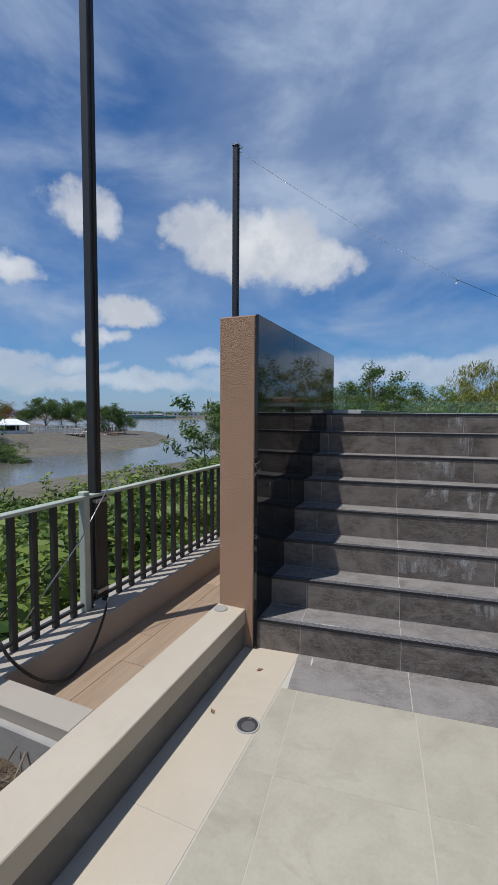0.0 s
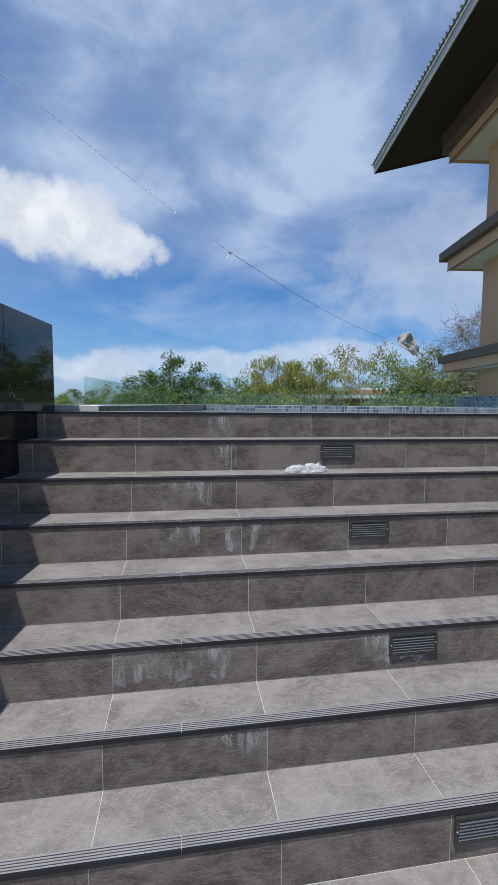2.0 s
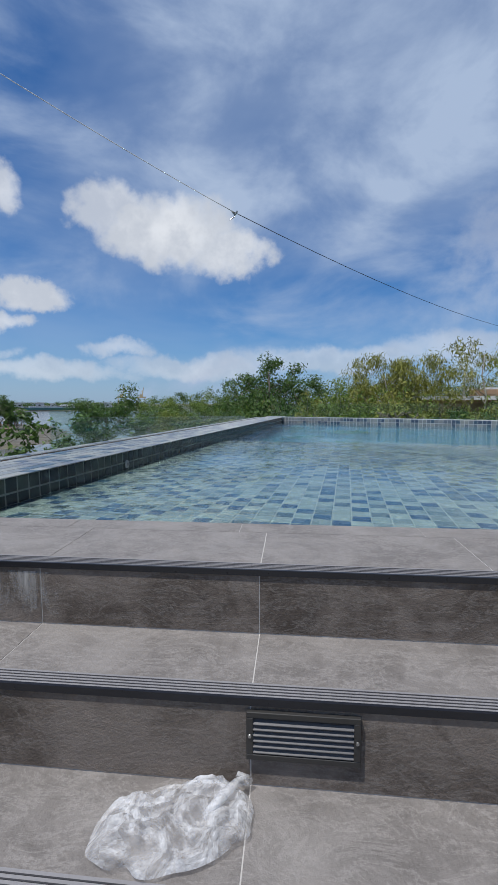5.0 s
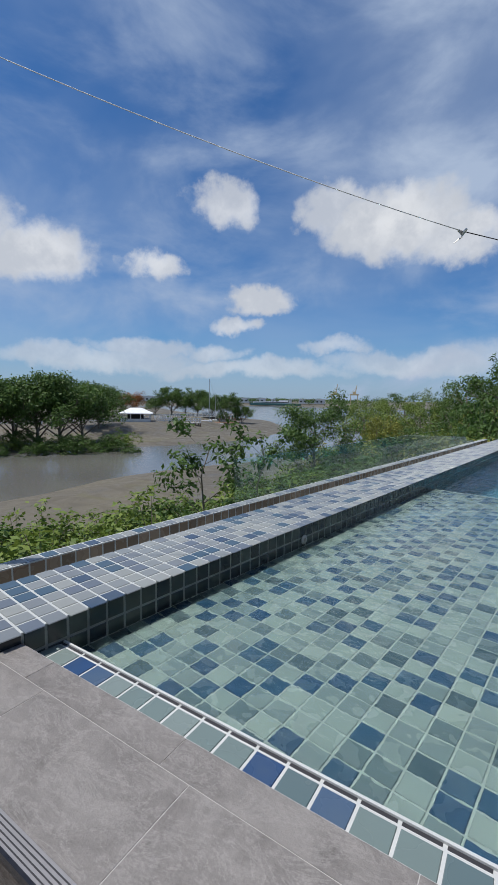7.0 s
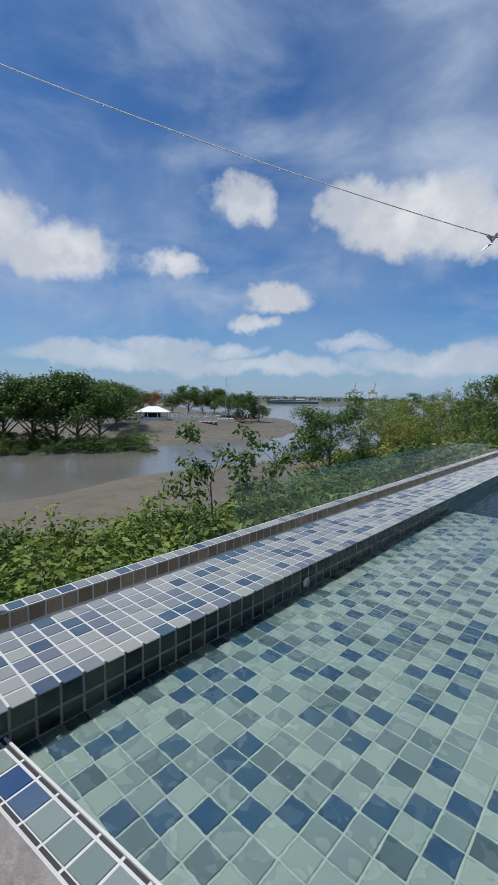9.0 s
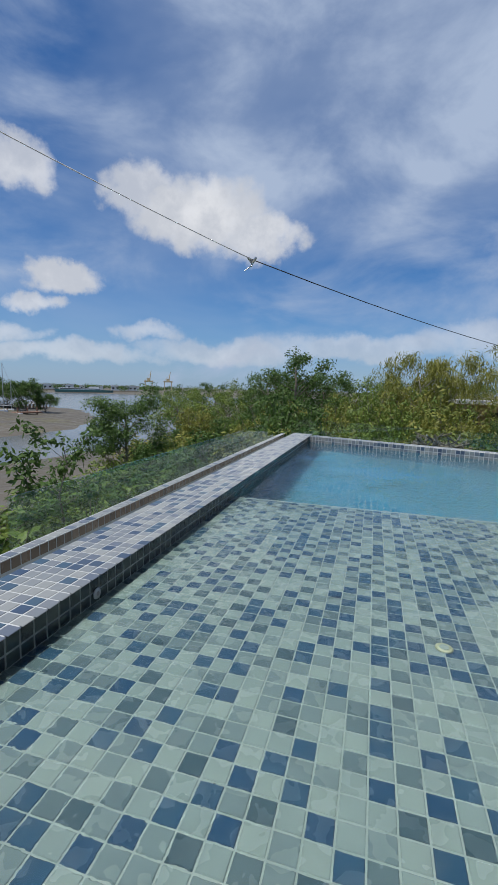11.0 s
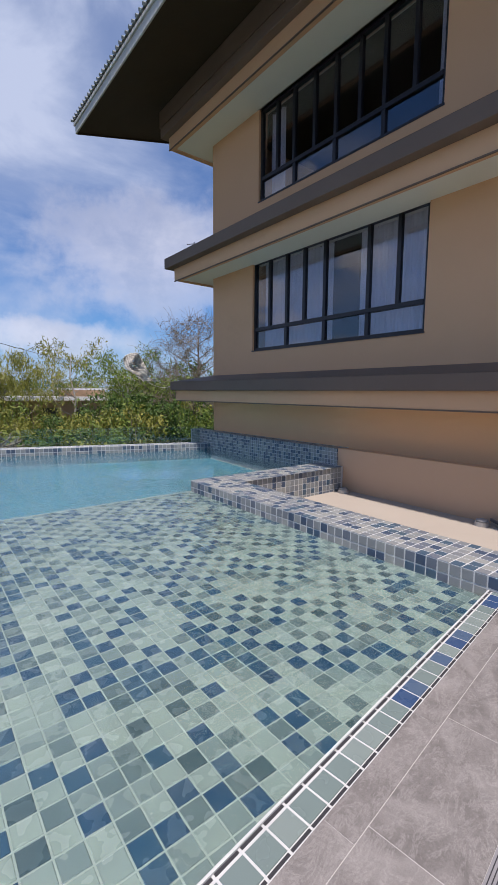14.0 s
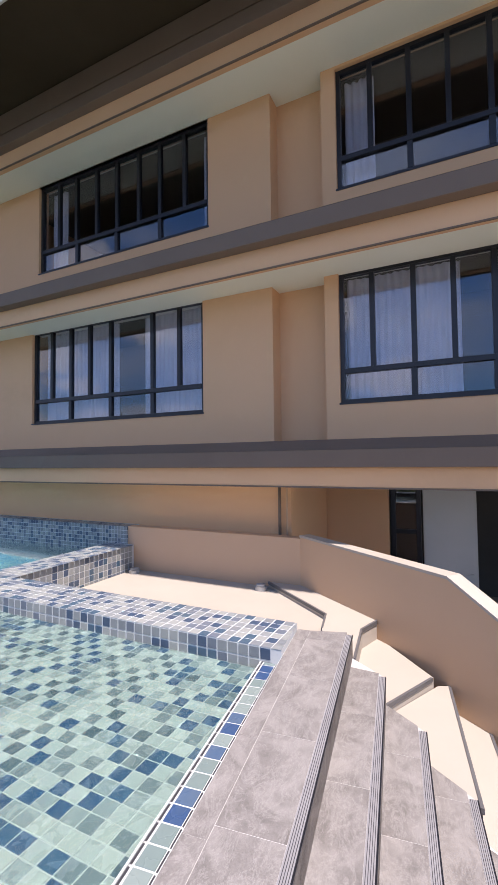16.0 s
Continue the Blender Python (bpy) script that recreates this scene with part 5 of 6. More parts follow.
g = MB()
xs = [-2500, -1200, -600, -350, -240, -180] + [-150 + 4 * i for i in range(26)] + [-47 + 1.5 * i for i in range(36)] + [9 + 6 * i for i in range(10)] + [90, 160, 320, 700, 1500, 2500]
ys = [-2000, -800, -300, -120, -60, -30, -15] + [-6 + 2.0 * i for i in range(36)] + [68 + 5 * i for i in range(22)] + [190, 230, 300, 420, 700, 1300, 2600]
idx = {}
for i, x in enumerate(xs):
    for j, y in enumerate(ys):
        idx[i, j] = len(g.v)
        g.v.append((x, y, land(x, y)))
for i in range(len(xs) - 1):
    for j in range(len(ys) - 1):
        if xs[i] >= -1 and xs[i + 1] <= 9.1 and ys[j] >= -6.5 and ys[j + 1] <= 12:
            continue
        g.f.append((idx[i, j], idx[i + 1, j], idx[i + 1, j + 1], idx[i, j + 1]))
solid("ground", g, MUD, "tidal mud flats and weedy river banks", "ground", kind="structure", smooth=True)
solid("river", MB().poly([(-2500, -2000, 0), (40, -2000, 0), (40, 2600, 0), (-2500, 2600, 0)]), RIVER, "shallow grey brown tidal river water", "water", kind="structure", at=(0, 0, -4.12))


# ---- plants ----
class Leaves:
    """A crown of many small folded leaves, gathered as arrays."""

    def __init__(self, seed):
        self.r = np.random.default_rng(seed)
        self.v = []

    def add(self, centres, n, spread, size, droop=0.0, slim=0.45, flat=0.0):
        """n leaves round each centre; spread: radii of the clump; droop turns tips down."""
        r = self.r
        c = np.repeat(np.asarray(centres, float), n, axis=0)
        k = len(c)
        q = r.normal(size=(k, 3))
        q *= (r.random((k, 1)) ** 0.5) / (np.linalg.norm(q, axis=1)[:, None] + 1e-9)
        p = c + q * np.asarray(spread)
        face = q * 1.1 + r.normal(size=(k, 3)) * 0.42 + np.array((0, 0, 0.55))
        face /= np.linalg.norm(face, axis=1)[:, None] + 1e-9
        d = r.normal(size=(k, 3))
        d[:, 2] = d[:, 2] * (1 - flat) - droop
        d -= face * (d * face).sum(1)[:, None] * (0.85 if droop < 1 else 0.3)
        d /= np.linalg.norm(d, axis=1)[:, None] + 1e-9
        s = np.cross(d, face)
        s /= np.linalg.norm(s, axis=1)[:, None] + 1e-9
        l = size * r.uniform(0.6, 1.3, (k, 1))
        w = l * slim
        self.v.append(np.stack([p, p + d * l * 0.5 + s * w * 0.5, p + d * l, p + d * l * 0.5 - s * w * 0.5], 1))
        return self

    def data(self, name, material):
        v = np.concatenate(self.v).reshape(-1, 3)
        k = len(v) // 4
        me = bpy.data.meshes.new(name)
        me.vertices.add(len(v))
        me.vertices.foreach_set("co", v.astype(np.float32).ravel())
        me.loops.add(len(v))
        me.loops.foreach_set("vertex_index", np.arange(len(v), dtype=np.int32))
        me.polygons.add(k)
        me.polygons.foreach_set("loop_start", np.arange(0, len(v), 4, dtype=np.int32))
        me.update(calc_edges=True)
        me.materials.append(material)
        return me


def limbs(mb, rng, base, height, spread, n, r0, lean=(0, 0), start=0.35, twigs=3):
    """A trunk with forked limbs. Returns the tips."""
    tips = []
    pts, rad = [], []
    for i in range(7):
        t = i / 6
        pts.append((base[0] + lean[0] * t + rng.uniform(-1, 1) * 0.03 * height * t, base[1] + lean[1] * t + rng.uniform(-1, 1) * 0.03 * height * t, base[2] + height * 0.8 * t))
        rad.append(r0 * (1 - 0.8 * t))
    mb.tube(pts, rad, 7)
    for i in range(n):
        t = start + (1 - start) * (i + rng.random() * 0.6) / n
        f = min(t * 6, 5.99)
        a, b = Vector(pts[int(f)]), Vector(pts[int(f) + 1])
        p = a.lerp(b, f - int(f))
        az = i * 2.4 + rng.uniform(-0.5, 0.5)
        ln = spread * (1.15 - 0.6 * t) * rng.uniform(0.7, 1.15)
        q = p + Vector((math.cos(az) * ln * 0.55, math.sin(az) * ln * 0.55, ln * rng.uniform(0.25, 0.5)))
        e = q + Vector((math.cos(az) * ln * 0.45, math.sin(az) * ln * 0.45, ln * rng.uniform(0.1, 0.5)))
        rr = r0 * (1 - 0.8 * t) * 0.55
        mb.tube([p, q, e], [rr, rr * 0.6, rr * 0.25], 5)
        tips += [tuple(e), tuple(q.lerp(e, 0.5))]
        for _ in range(twigs):
            h = q.lerp(e, rng.random())
            u = h + Vector((rng.uniform(-1, 1), rng.uniform(-1, 1), rng.uniform(0.0, 1.0))) * ln * 0.4
            mb.tube([h, u], [max(rr * 0.3, 0.008), max(rr * 0.12, 0.004)], 4)
            tips.append(tuple(u))
    tips.append(pts[-1])
    return tips


def tree_meshes(seed, height, spread, n, r0, leaf, per, size, clump, droop=0.0, slim=0.45, bark=None, start=0.35, twigs=3, lean=(0, 0)):
    rng = random.Random(seed)
    mb = MB()
    tips = limbs(mb, rng, (0, 0, -0.3), height, spread, n, r0, lean, start, twigs)
    trunk = mb.data("trunk", bark or BARK, smooth=True)
    crown = None
    if per:
        crown = Leaves(seed).add(tips, per, (clump, clump, clump * 0.7), size, droop, slim).data("crown", leaf)
    return trunk, crown


def plant(name, meshes, at, label, category="tree", turn=0.0, scale=1.0, group="", wide=1.0):
    t = thing(name, label, category, Matrix.Translation(at) @ Matrix.Rotation(turn, 4, "Z") @ Matrix.Diagonal((scale * wide, scale * wide, scale, 1)), group=group)
    for nm, me in zip(("trunk", "crown"), meshes):
        if me:
            ob = new(nm, me)
            ob.parent = t
    return t


def bush_meshes(seed, w, h, leaf, per=24, size=0.14, droop=0.1, lobes=8):
    """A shrub of several uneven leafy lobes on thin stems."""
    rng = random.Random(seed)
    mb = MB()
    cs = []
    for i in range(lobes):
        a = rng.uniform(0, 6.28)
        r = w * 0.36 * math.sqrt(rng.random()) if i else 0
        c = Vector((math.cos(a) * r, math.sin(a) * r, h * rng.uniform(0.30, 0.72) * (1 - 0.7 * r / w)))
        k = rng.uniform(0.16, 0.27) * w
        mb.tube([(0, 0, -0.3), (c.x * 0.5, c.y * 0.5, c.z * 0.45), tuple(c)], [0.03, 0.022, 0.008], 5)
        for _ in range(13):
            d = Vector((rng.gauss(0, 1), rng.gauss(0, 1), rng.gauss(0.25, 0.8))).normalized() * k * rng.uniform(0.7, 1.1)
            cs.append((c.x + d.x, c.y + d.y, max(c.z + d.z * 0.85, 0.05)))
        for _ in range(2):
            d = Vector((rng.gauss(0, 0.6), rng.gauss(0, 0.6), 1)).normalized() * k * rng.uniform(1.2, 1.6)
            mb.tube([tuple(c), tuple(c + d)], [0.01, 0.004], 4)
            cs.append(tuple(c + d * 0.9))
    return mb.data("stems", BARK), Leaves(seed).add(cs, per, (w * 0.085, w * 0.085, w * 0.065), size, droop).data("foliage", leaf)


def top_of(meshes):
    """Height of the plant's crown, leaving out the last stray leaves."""
    zs = sorted(v.co.z for me in meshes if me for v in me.vertices)
    return zs[int(len(zs) * 0.9985)]


def ground_at(x, y):
    return land(x, y) - 0.1


def polar(az, d, eye=(2.0, 1.8)):
    a = radians(az)
    return eye[0] - math.sin(a) * d, eye[1] + math.cos(a) * d


# kinds shared by many plants
BUSH = [bush_meshes(k, 3.0, 2.0, m) for k, m in ((1, LEAF_MID), (2, LEAF_DARK), (3, LEAF_OLIVE), (4, LEAF_MID), (5, LEAF_OLIVE), (6, LEAF_DARK))]
BROAD = [tree_meshes(11, 6.0, 2.6, 14, 0.16, LEAF_DARK, 62, 0.17, 0.58, start=0.2), tree_meshes(12, 6.5, 2.2, 15, 0.15, LEAF_DARK, 58, 0.17, 0.50, start=0.2), tree_meshes(13, 5.5, 2.8, 14, 0.15, LEAF_MID, 60, 0.17, 0.58, start=0.2)]
WEEP = [tree_meshes(21, 6.0, 2.0, 16, 0.11, LEAF_OLIVE, 70, 0.26, 0.5, 1.8, 0.13, PALE_BARK), tree_meshes(22, 6.4, 2.2, 15, 0.12, LEAF_MID, 52, 0.19, 0.5, 1.1, 0.22, PALE_BARK, twigs=4)]
AIRY = tree_meshes(31, 6.6, 1.9, 11, 0.08, LEAF_OLIVE, 22, 0.20, 0.36, 1.2, 0.2, PALE_BARK, start=0.5, twigs=4)
BARE = tree_meshes(41, 7.5, 2.6, 36, 0.12, LEAF_OLIVE, 0, 0.09, 0.5, 0.0, 0.4, BARK, 0.2, 10)
rng = random.Random(43)
sprays = MB()
tips = limbs(MB(), random.Random(41), (0, 0, -0.3), 7.5, 2.6, 36, 0.12, (0, 0), 0.2, 10)
for p in tips:
    for _ in range(8):
        d = Vector((rng.gauss(0, 0.26), rng.gauss(0, 0.26), rng.gauss(0.12, 0.24)))
        sprays.tube([p, tuple(Vector(p) + d * 0.5 + Vector((0, 0, 0.05))), tuple(Vector(p) + d)], [0.006, 0.005, 0.003], 3, False)
BARE = (BARE[0], sprays.data("twigs", BARK))
FARBROAD = [tree_meshes(51, 8.5, 4.4, 18, 0.24, LEAF_DARK, 80, 0.38, 1.2, start=0.12, twigs=4), tree_meshes(52, 8.0, 4.6, 18, 0.22, LEAF_DARK, 80, 0.38, 1.2, start=0.12, twigs=4)]
TOPS = {id(k): top_of(k) for k in BUSH + BROAD + WEEP + FARBROAD + [AIRY, BARE]}
rng = random.Random(77)


def top_scaled(kind, az, d, slope, name, label, eye_z=2.68, group="", base=None, wide=1.0):
    """Stand a plant at a bearing so that its top reaches the given slope from the eye."""
    x, y = polar(az, d)
    z0 = ground_at(x, y) if base is None else base
    k = max((eye_z + (slope - 0.010 * smooth(8, 16, az)) * d - z0) / TOPS[id(kind)], 0.15)
    return plant(name, kind, (x, y, z0), label, turn=rng.uniform(0, 6.28), scale=k, group=group, wide=wide)


GB = "trees behind the pool"
for kind, az, d, slope, name, label in (
        (BROAD[1], 10.2, 24, 0.096, "broadleaf_tree", "tall mid-green broadleaf tree behind the pool"),
        (BROAD[0], 6.6, 27, 0.056, "broadleaf_tree", "dark green broadleaf tree in the thicket"),
        (BROAD[0], 13.6, 28, 0.062, "broadleaf_tree", "dark green broadleaf tree in the thicket"),
        (BROAD[2], 17.3, 34, 0.038, "broadleaf_tree", "mid-green broadleaf tree in the thicket"),
        (BROAD[1], 20.6, 40, 0.030, "broadleaf_tree", "mid-green broadleaf tree in the thicket"),
        (BROAD[0], 24.5, 48, 0.022, "broadleaf_tree", "dark green broadleaf tree in the thicket"),
        (BROAD[0], 27.6, 62, 0.012, "broadleaf_tree", "dark broadleaf tree near the river mouth"),
        (WEEP[0], -5.0, 21, 0.096, "weeping_tree", "olive weeping tree with drooping slim leaves"),
        (WEEP[0], -8.6, 22, 0.088, "weeping_tree", "olive weeping tree with drooping slim leaves"),
        (WEEP[1], -1.0, 25, 0.044, "weeping_tree", "green weeping tree in the thicket"),
        (AIRY, -16.3, 20, 0.120, "airy_tree", "thin airy tree with pale bare lower branches"),
        (AIRY, -14.2, 23, 0.092, "airy_tree", "thin airy tree with pale bare lower branches"),
        (WEEP[1], -22.4, 18, 0.110, "weeping_tree", "bushy green tree beside the house"),
        (WEEP[1], -25.6, 20, 0.080, "weeping_tree", "bushy green tree beside the house"),
        (BROAD[2], -28.4, 19, 0.072, "broadleaf_tree", "olive tree beside the house wall"),
        (BARE, -31.4, 19, 0.20, "bare_tree", "nearly leafless pale tree beside the house"),
        (BROAD[1], -33.5, 21, 0.085, "broadleaf_tree", "mid-green broadleaf tree beside the house")):
    top_scaled(kind, az, d * 1.45, slope - 0.006, name, label, group=GB)
# the hedge: yellowish and olive in the middle, greener at both ends, lower before the cottage
for i in range(62):
    az = 27 - i * 1.0 + rng.uniform(-0.6, 0.6)
    d = rng.uniform(19.0, 30) + 0.5 * max(az - 12, 0)
    olive = -14 < az < 6
    k = BUSH[rng.choice((2, 4, 0))] if olive else BUSH[rng.choice((0, 1, 3, 5, 2))]
    gap = -20.5 < az < -8.5
    s = rng.uniform(-0.058, -0.036) if gap else rng.uniform(-0.045, 0.010) + (0.012 if olive else 0) - 0.0036 * max(az - 11, 0)
    top_scaled(k, az, d, s, "shrub", "bushy yellow-green shrub in the thicket behind the pool" if olive else "bushy green shrub in the thicket behind the pool", group="thicket shrubs", base=-1.2, wide=0.7)
for i in range(30):
    az = 22 - i * 1.9 + rng.uniform(-1, 1)
    top_scaled(BUSH[rng.choice((0, 1, 2, 3, 4, 5))], az, rng.uniform(13.4, 15.2), rng.uniform(-0.115, -0.075), "shrub", "low leafy shrub close behind the glass fence", group="thicket shrubs", base=-0.9)
for i in range(26):
    az = 26 - i * 2.3 + rng.uniform(-1, 1)
    top_scaled(rng.choice(BROAD), az, rng.uniform(38, 60), rng.uniform(0.018, 0.036) - 0.0020 * max(az - 12, 0), "broadleaf_tree", "green tree farther back in the thicket", group="far thicket trees")

# river-side slope: dense low greenery and three slim trees


def bank_shrub(x, y, top, kinds, label, wide=1.0):
    kind = BUSH[rng.choice(kinds)]
    z0 = min(land(x, y) - 0.2, top - 1.3)
    k = (top - z0) / TOPS[id(kind)]
    plant("shrub", kind, (x, y, z0), label, "shrub", rng.uniform(0, 6.28), k, "river bank shrubs", 1.25)


for i in range(84):
    x, y = -1.9 - 7.4 * ((i * 0.618) % 1.0), -6.0 + 16.5 * (i / 84)
    bank_shrub(x, y, 0.02 - 0.09 * max(-x - 3.5, 0) - 0.25 * max(x + 3.0, 0) + rng.uniform(-0.35, 0.25), (0, 0, 3, 3, 1), "dense bright green shrub on the river bank")
for i in range(30):
    y = 10.5 + 13 * i / 30
    x = -1.6 - (5.5 + 0.1 * y) * ((i * 0.618) % 1.0)
    bank_shrub(x, y, rng.uniform(-0.55, 0.15), (0, 1, 3, 5), "dense green shrub on the river bank")
for i in range(22):
    y = 24 + 24 * i / 22
    x = -3.0 - 0.17 * y - 4.0 * ((i * 0.618) % 1.0)
    bank_shrub(x, y, rng.uniform(-0.8, 0.2), (0, 1, 3, 2), "dense green shrub on the river bank")
YOUNG = [tree_meshes(61, 4.6, 1.15, 10, 0.04, LEAF_DARK, 42, 0.13, 0.24, 0.4, 0.42, twigs=1, start=0.35), tree_meshes(62, 3.9, 0.9, 8, 0.035, LEAF_DARK, 34, 0.12, 0.20, 0.4, 0.42, twigs=1, start=0.4)]
plant("young_tree", YOUNG[0], (-4.75, 8.1, -2.5), "slim young tree with clustered dark leaves", turn=0.6, scale=4.5 / top_of(YOUNG[0]))
plant("young_tree", YOUNG[1], (-5.1, 10.5, -2.2), "slim young tree with clustered dark leaves", turn=2.1, scale=4.1 / top_of(YOUNG[1]))
BANK_TREE = tree_meshes(14, 5.4, 2.3, 15, 0.13, LEAF_DARK, 190, 0.13, 0.6, start=0.25)
plant("broadleaf_tree", BANK_TREE, (-9.7, 20.7, -2.6), "spreading green tree on the river bank", turn=1.2, scale=5.4 / top_of(BANK_TREE))
for x, y, k in ((-3.4, 5.2, 0.9), (-6.0, 20, 0.9), (-5.0, 17, 0.7), (-6.6, 24, 0.8)):
    f = MB()
    rr = random.Random(int(y * 10))
    for q in range(11):
        a = rr.uniform(0, 6.28)
        tip = Vector((math.cos(a) * 1.2, math.sin(a) * 1.2, 1.4 + rr.uniform(-0.3, 0.5)))
        mid = Vector((math.cos(a) * 0.5, math.sin(a) * 0.5, 1.5))
        f.tube([(0, 0, 0), mid, tip], [0.025, 0.018, 0.005], 5)
        side = Vector((-math.sin(a), math.cos(a), 0))
        for t in range(12):
            b = mid.lerp(tip, t / 12)
            for sg in (-1, 1):
                e = b + side * sg * 0.32 + Vector((0, 0, -0.14))
                f.poly([b, b.lerp(e, 0.5) + Vector((0.02, 0.02, 0.01)), e, b.lerp(e, 0.5) - Vector((0.02, 0.02, 0.01))])
    solid("palm_fern", f, LEAF_MID, "small palm with arching dark fronds", "palm", at=Matrix.Translation((x, y, -1.6)) @ Matrix.Scale(k, 4))

# far bank: trees, pavilion, jetty, boats
for az, d, sc, kd in ((72, 58, 1.0, 0), (69, 60, 0.95, 0), (66.5, 58, 1.05, 0), (64, 59, 1.08, 0), (61.5, 62, 0.95, 0), (75, 60, 0.9, 1), (59.5, 74, 0.9, 1), (79, 60, 1.0, 0), (83, 62, 1.0, 1)):
    x, y = polar(az, d)
    plant("broadleaf_tree", FARBROAD[kd], (x, y, land(x, y) - 0.2), "large dark mangrove tree on the far bank", turn=az, scale=sc * 8.6 / TOPS[id(FARBROAD[kd])], group="far bank trees")
for az in (57.8, 52.5, 50.4, 48.6, 47.0, 45.2, 43.2, 41.2, 58.8, 60.5, 62.4):
    x, y = polar(az, 112 + 6 * math.sin(az * 3))
    plant("broadleaf_tree", FARBROAD[int(az) % 2], (x, y, land(x, y) - 0.2), "roadside tree beyond the far bank", turn=az, scale=(6.4 + 1.7 * math.sin(az * 5.0)) / TOPS[id(FARBROAD[int(az) % 2])], group="far roadside trees")
for i in range(22):
    az = 84 - i * 1.35
    x, y = polar(az, 55 + 3.0 * math.sin(i * 2.3))
    plant("shrub", BUSH[(1, 5, 0)[i % 3]], (x, y, land(x, y) - 0.3), "dark shrub at the foot of the far bank trees", "shrub", az, 1.0 + 0.35 * math.sin(i * 1.7), "far bank shrubs", 1.4)
ORANGE = tree_meshes(53, 6.5, 4.2, 14, 0.25, LEAF_ORANGE, 60, 0.34, 1.2)
x, y = polar(55.3, 108)
plant("flame_tree", ORANGE, (x, y, land(x, y)), "orange flowering tree behind the pavilion", scale=0.8)

pav = thing("river_pavilion", "white open pavilion with low hipped roof on stilts", "pavilion", Matrix.Translation((-67.5, 50.6, -2.45)) @ Matrix.Rotation(radians(52), 4, "Z"))
part("deck", MB().box(-3.2, 3.6, -2.6, 2.6, -0.12, 0.06), BOARD, pav)
part("roof", MB().poly([(-3.1, -2.4, 1.75), (3.1, -2.4, 1.75), (1.0, 0, 2.75), (-1.0, 0, 2.75)]).poly([(3.1, -2.4, 1.75), (3.1, 2.4, 1.75), (1.0, 0, 2.75)]).poly([(3.1, 2.4, 1.75), (-3.1, 2.4, 1.75), (-1.0, 0, 2.75), (1.0, 0, 2.75)]).poly([(-3.1, 2.4, 1.75), (-3.1, -2.4, 1.75), (-1.0, 0, 2.75)]), WHITE_PAINT, pav, "low white hipped roof")
part("eave_board", MB().box(-3.1, 3.1, -2.4, -2.3, 1.62, 1.76).box(-3.1, 3.1, 2.3, 2.4, 1.62, 1.76).box(-3.1, -3.0, -2.3, 2.3, 1.62, 1.76).box(3.0, 3.1, -2.3, 2.3, 1.62, 1.76), WHITE_PAINT, pav)
for px in (-2.6, -0.9, 0.9, 2.6):
    for py in (-2.0, 2.0):
        part("post", MB().box(px - 0.08, px + 0.08, py - 0.08, py + 0.08, 0.06, 1.62), WHITE_PAINT, pav)
part("parapet", MB().box(-2.7, 2.7, -2.06, -1.96, 0.06, 0.75).box(-2.7, 2.7, 1.96, 2.06, 0.06, 0.75).box(-2.7, -2.6, -1.9, 1.9, 0.06, 0.75), WHITE_PAINT, pav)
part("inner_wall", MB().box(-1.6, 1.4, 0.2, 0.3, 0.06, 1.6), ROOM_SHADE, pav)
for px in (-2.6, -0.9, 0.9, 2.6):
    for py in (-2.2, 0, 2.2):
        part("stilt", MB().tube([(px, py, -1.7), (px, py, -0.12)], 0.13, 8), RUST, pav)


def walkway(name, label, a, b, z, w=1.6, posts=10):
    a, b = Vector((*a, 0)), Vector((*b, 0))
    ln = (b - a).length
    t = thing(name, label, "jetty", Matrix.Translation((a.x, a.y, z)) @ Matrix.Rotation(math.atan2(b.y - a.y, b.x - a.x), 4, "Z"))
    part("deck", MB().box(0, ln, -w / 2, w / 2, -0.12, 0), BOARD, t)
    for sgn in (-1, 1):
        part("rail", MB().box(0, ln, sgn * w / 2 - 0.04, sgn * w / 2 + 0.04, 0.82, 0.9).box(0, ln, sgn * w / 2 - 0.03, sgn * w / 2 + 0.03, 0.42, 0.48), WHITE_PAINT, t, "white rail")
    me = MB().box(-0.06, 0.06, -0.06, 0.06, 0, 0.9).data("rail_post", WHITE_PAINT)
    mp = MB().tube([(0, 0, -1.7), (0, 0, -0.12)], 0.12, 8).data("pile", RUST)
    for i in range(posts + 1):
        for sgn in (-1, 1):
            shared("rail_post", me, t, Matrix.Translation((ln * i / posts, sgn * w / 2, 0)))
            shared("pile", mp, t, Matrix.Translation((ln * i / posts, sgn * w / 2.4, 0)))
    return t


walkway("boardwalk", "grey boardwalk with white rails along the far bank", (-72, 20), (-68.5, 47.5), -2.45, posts=16)
walkway("jetty", "short white-railed jetty beside the pavilion", (-64.5, 53.5), (-60.5, 60.5), -2.5, posts=8)
walkway("sea_wall_walk", "low river promenade behind the pavilion", (-70.5, 56), (-84, 100), -2.3, 3.0, posts=24)
pier = thing("timber_pier", "old dark timber pier with sloping gangway", "pier", Matrix.Translation((-67, 71, -3.3)) @ Matrix.Rotation(radians(70), 4, "Z"))
part("deck", MB().box(-6, 6, -1.2, 1.2, 0, 0.2), RUST, pier)
part("gangway", MB().box(-12, -6, -0.6, 0.6, 0.1, 0.22), BOARD, pier)
for i in range(7):
    part("pile", MB().tube([(-6 + 2 * i, 1.1, -1.2), (-6 + 2 * i, 1.1, 1.0)], 0.14, 8), RUST, pier)


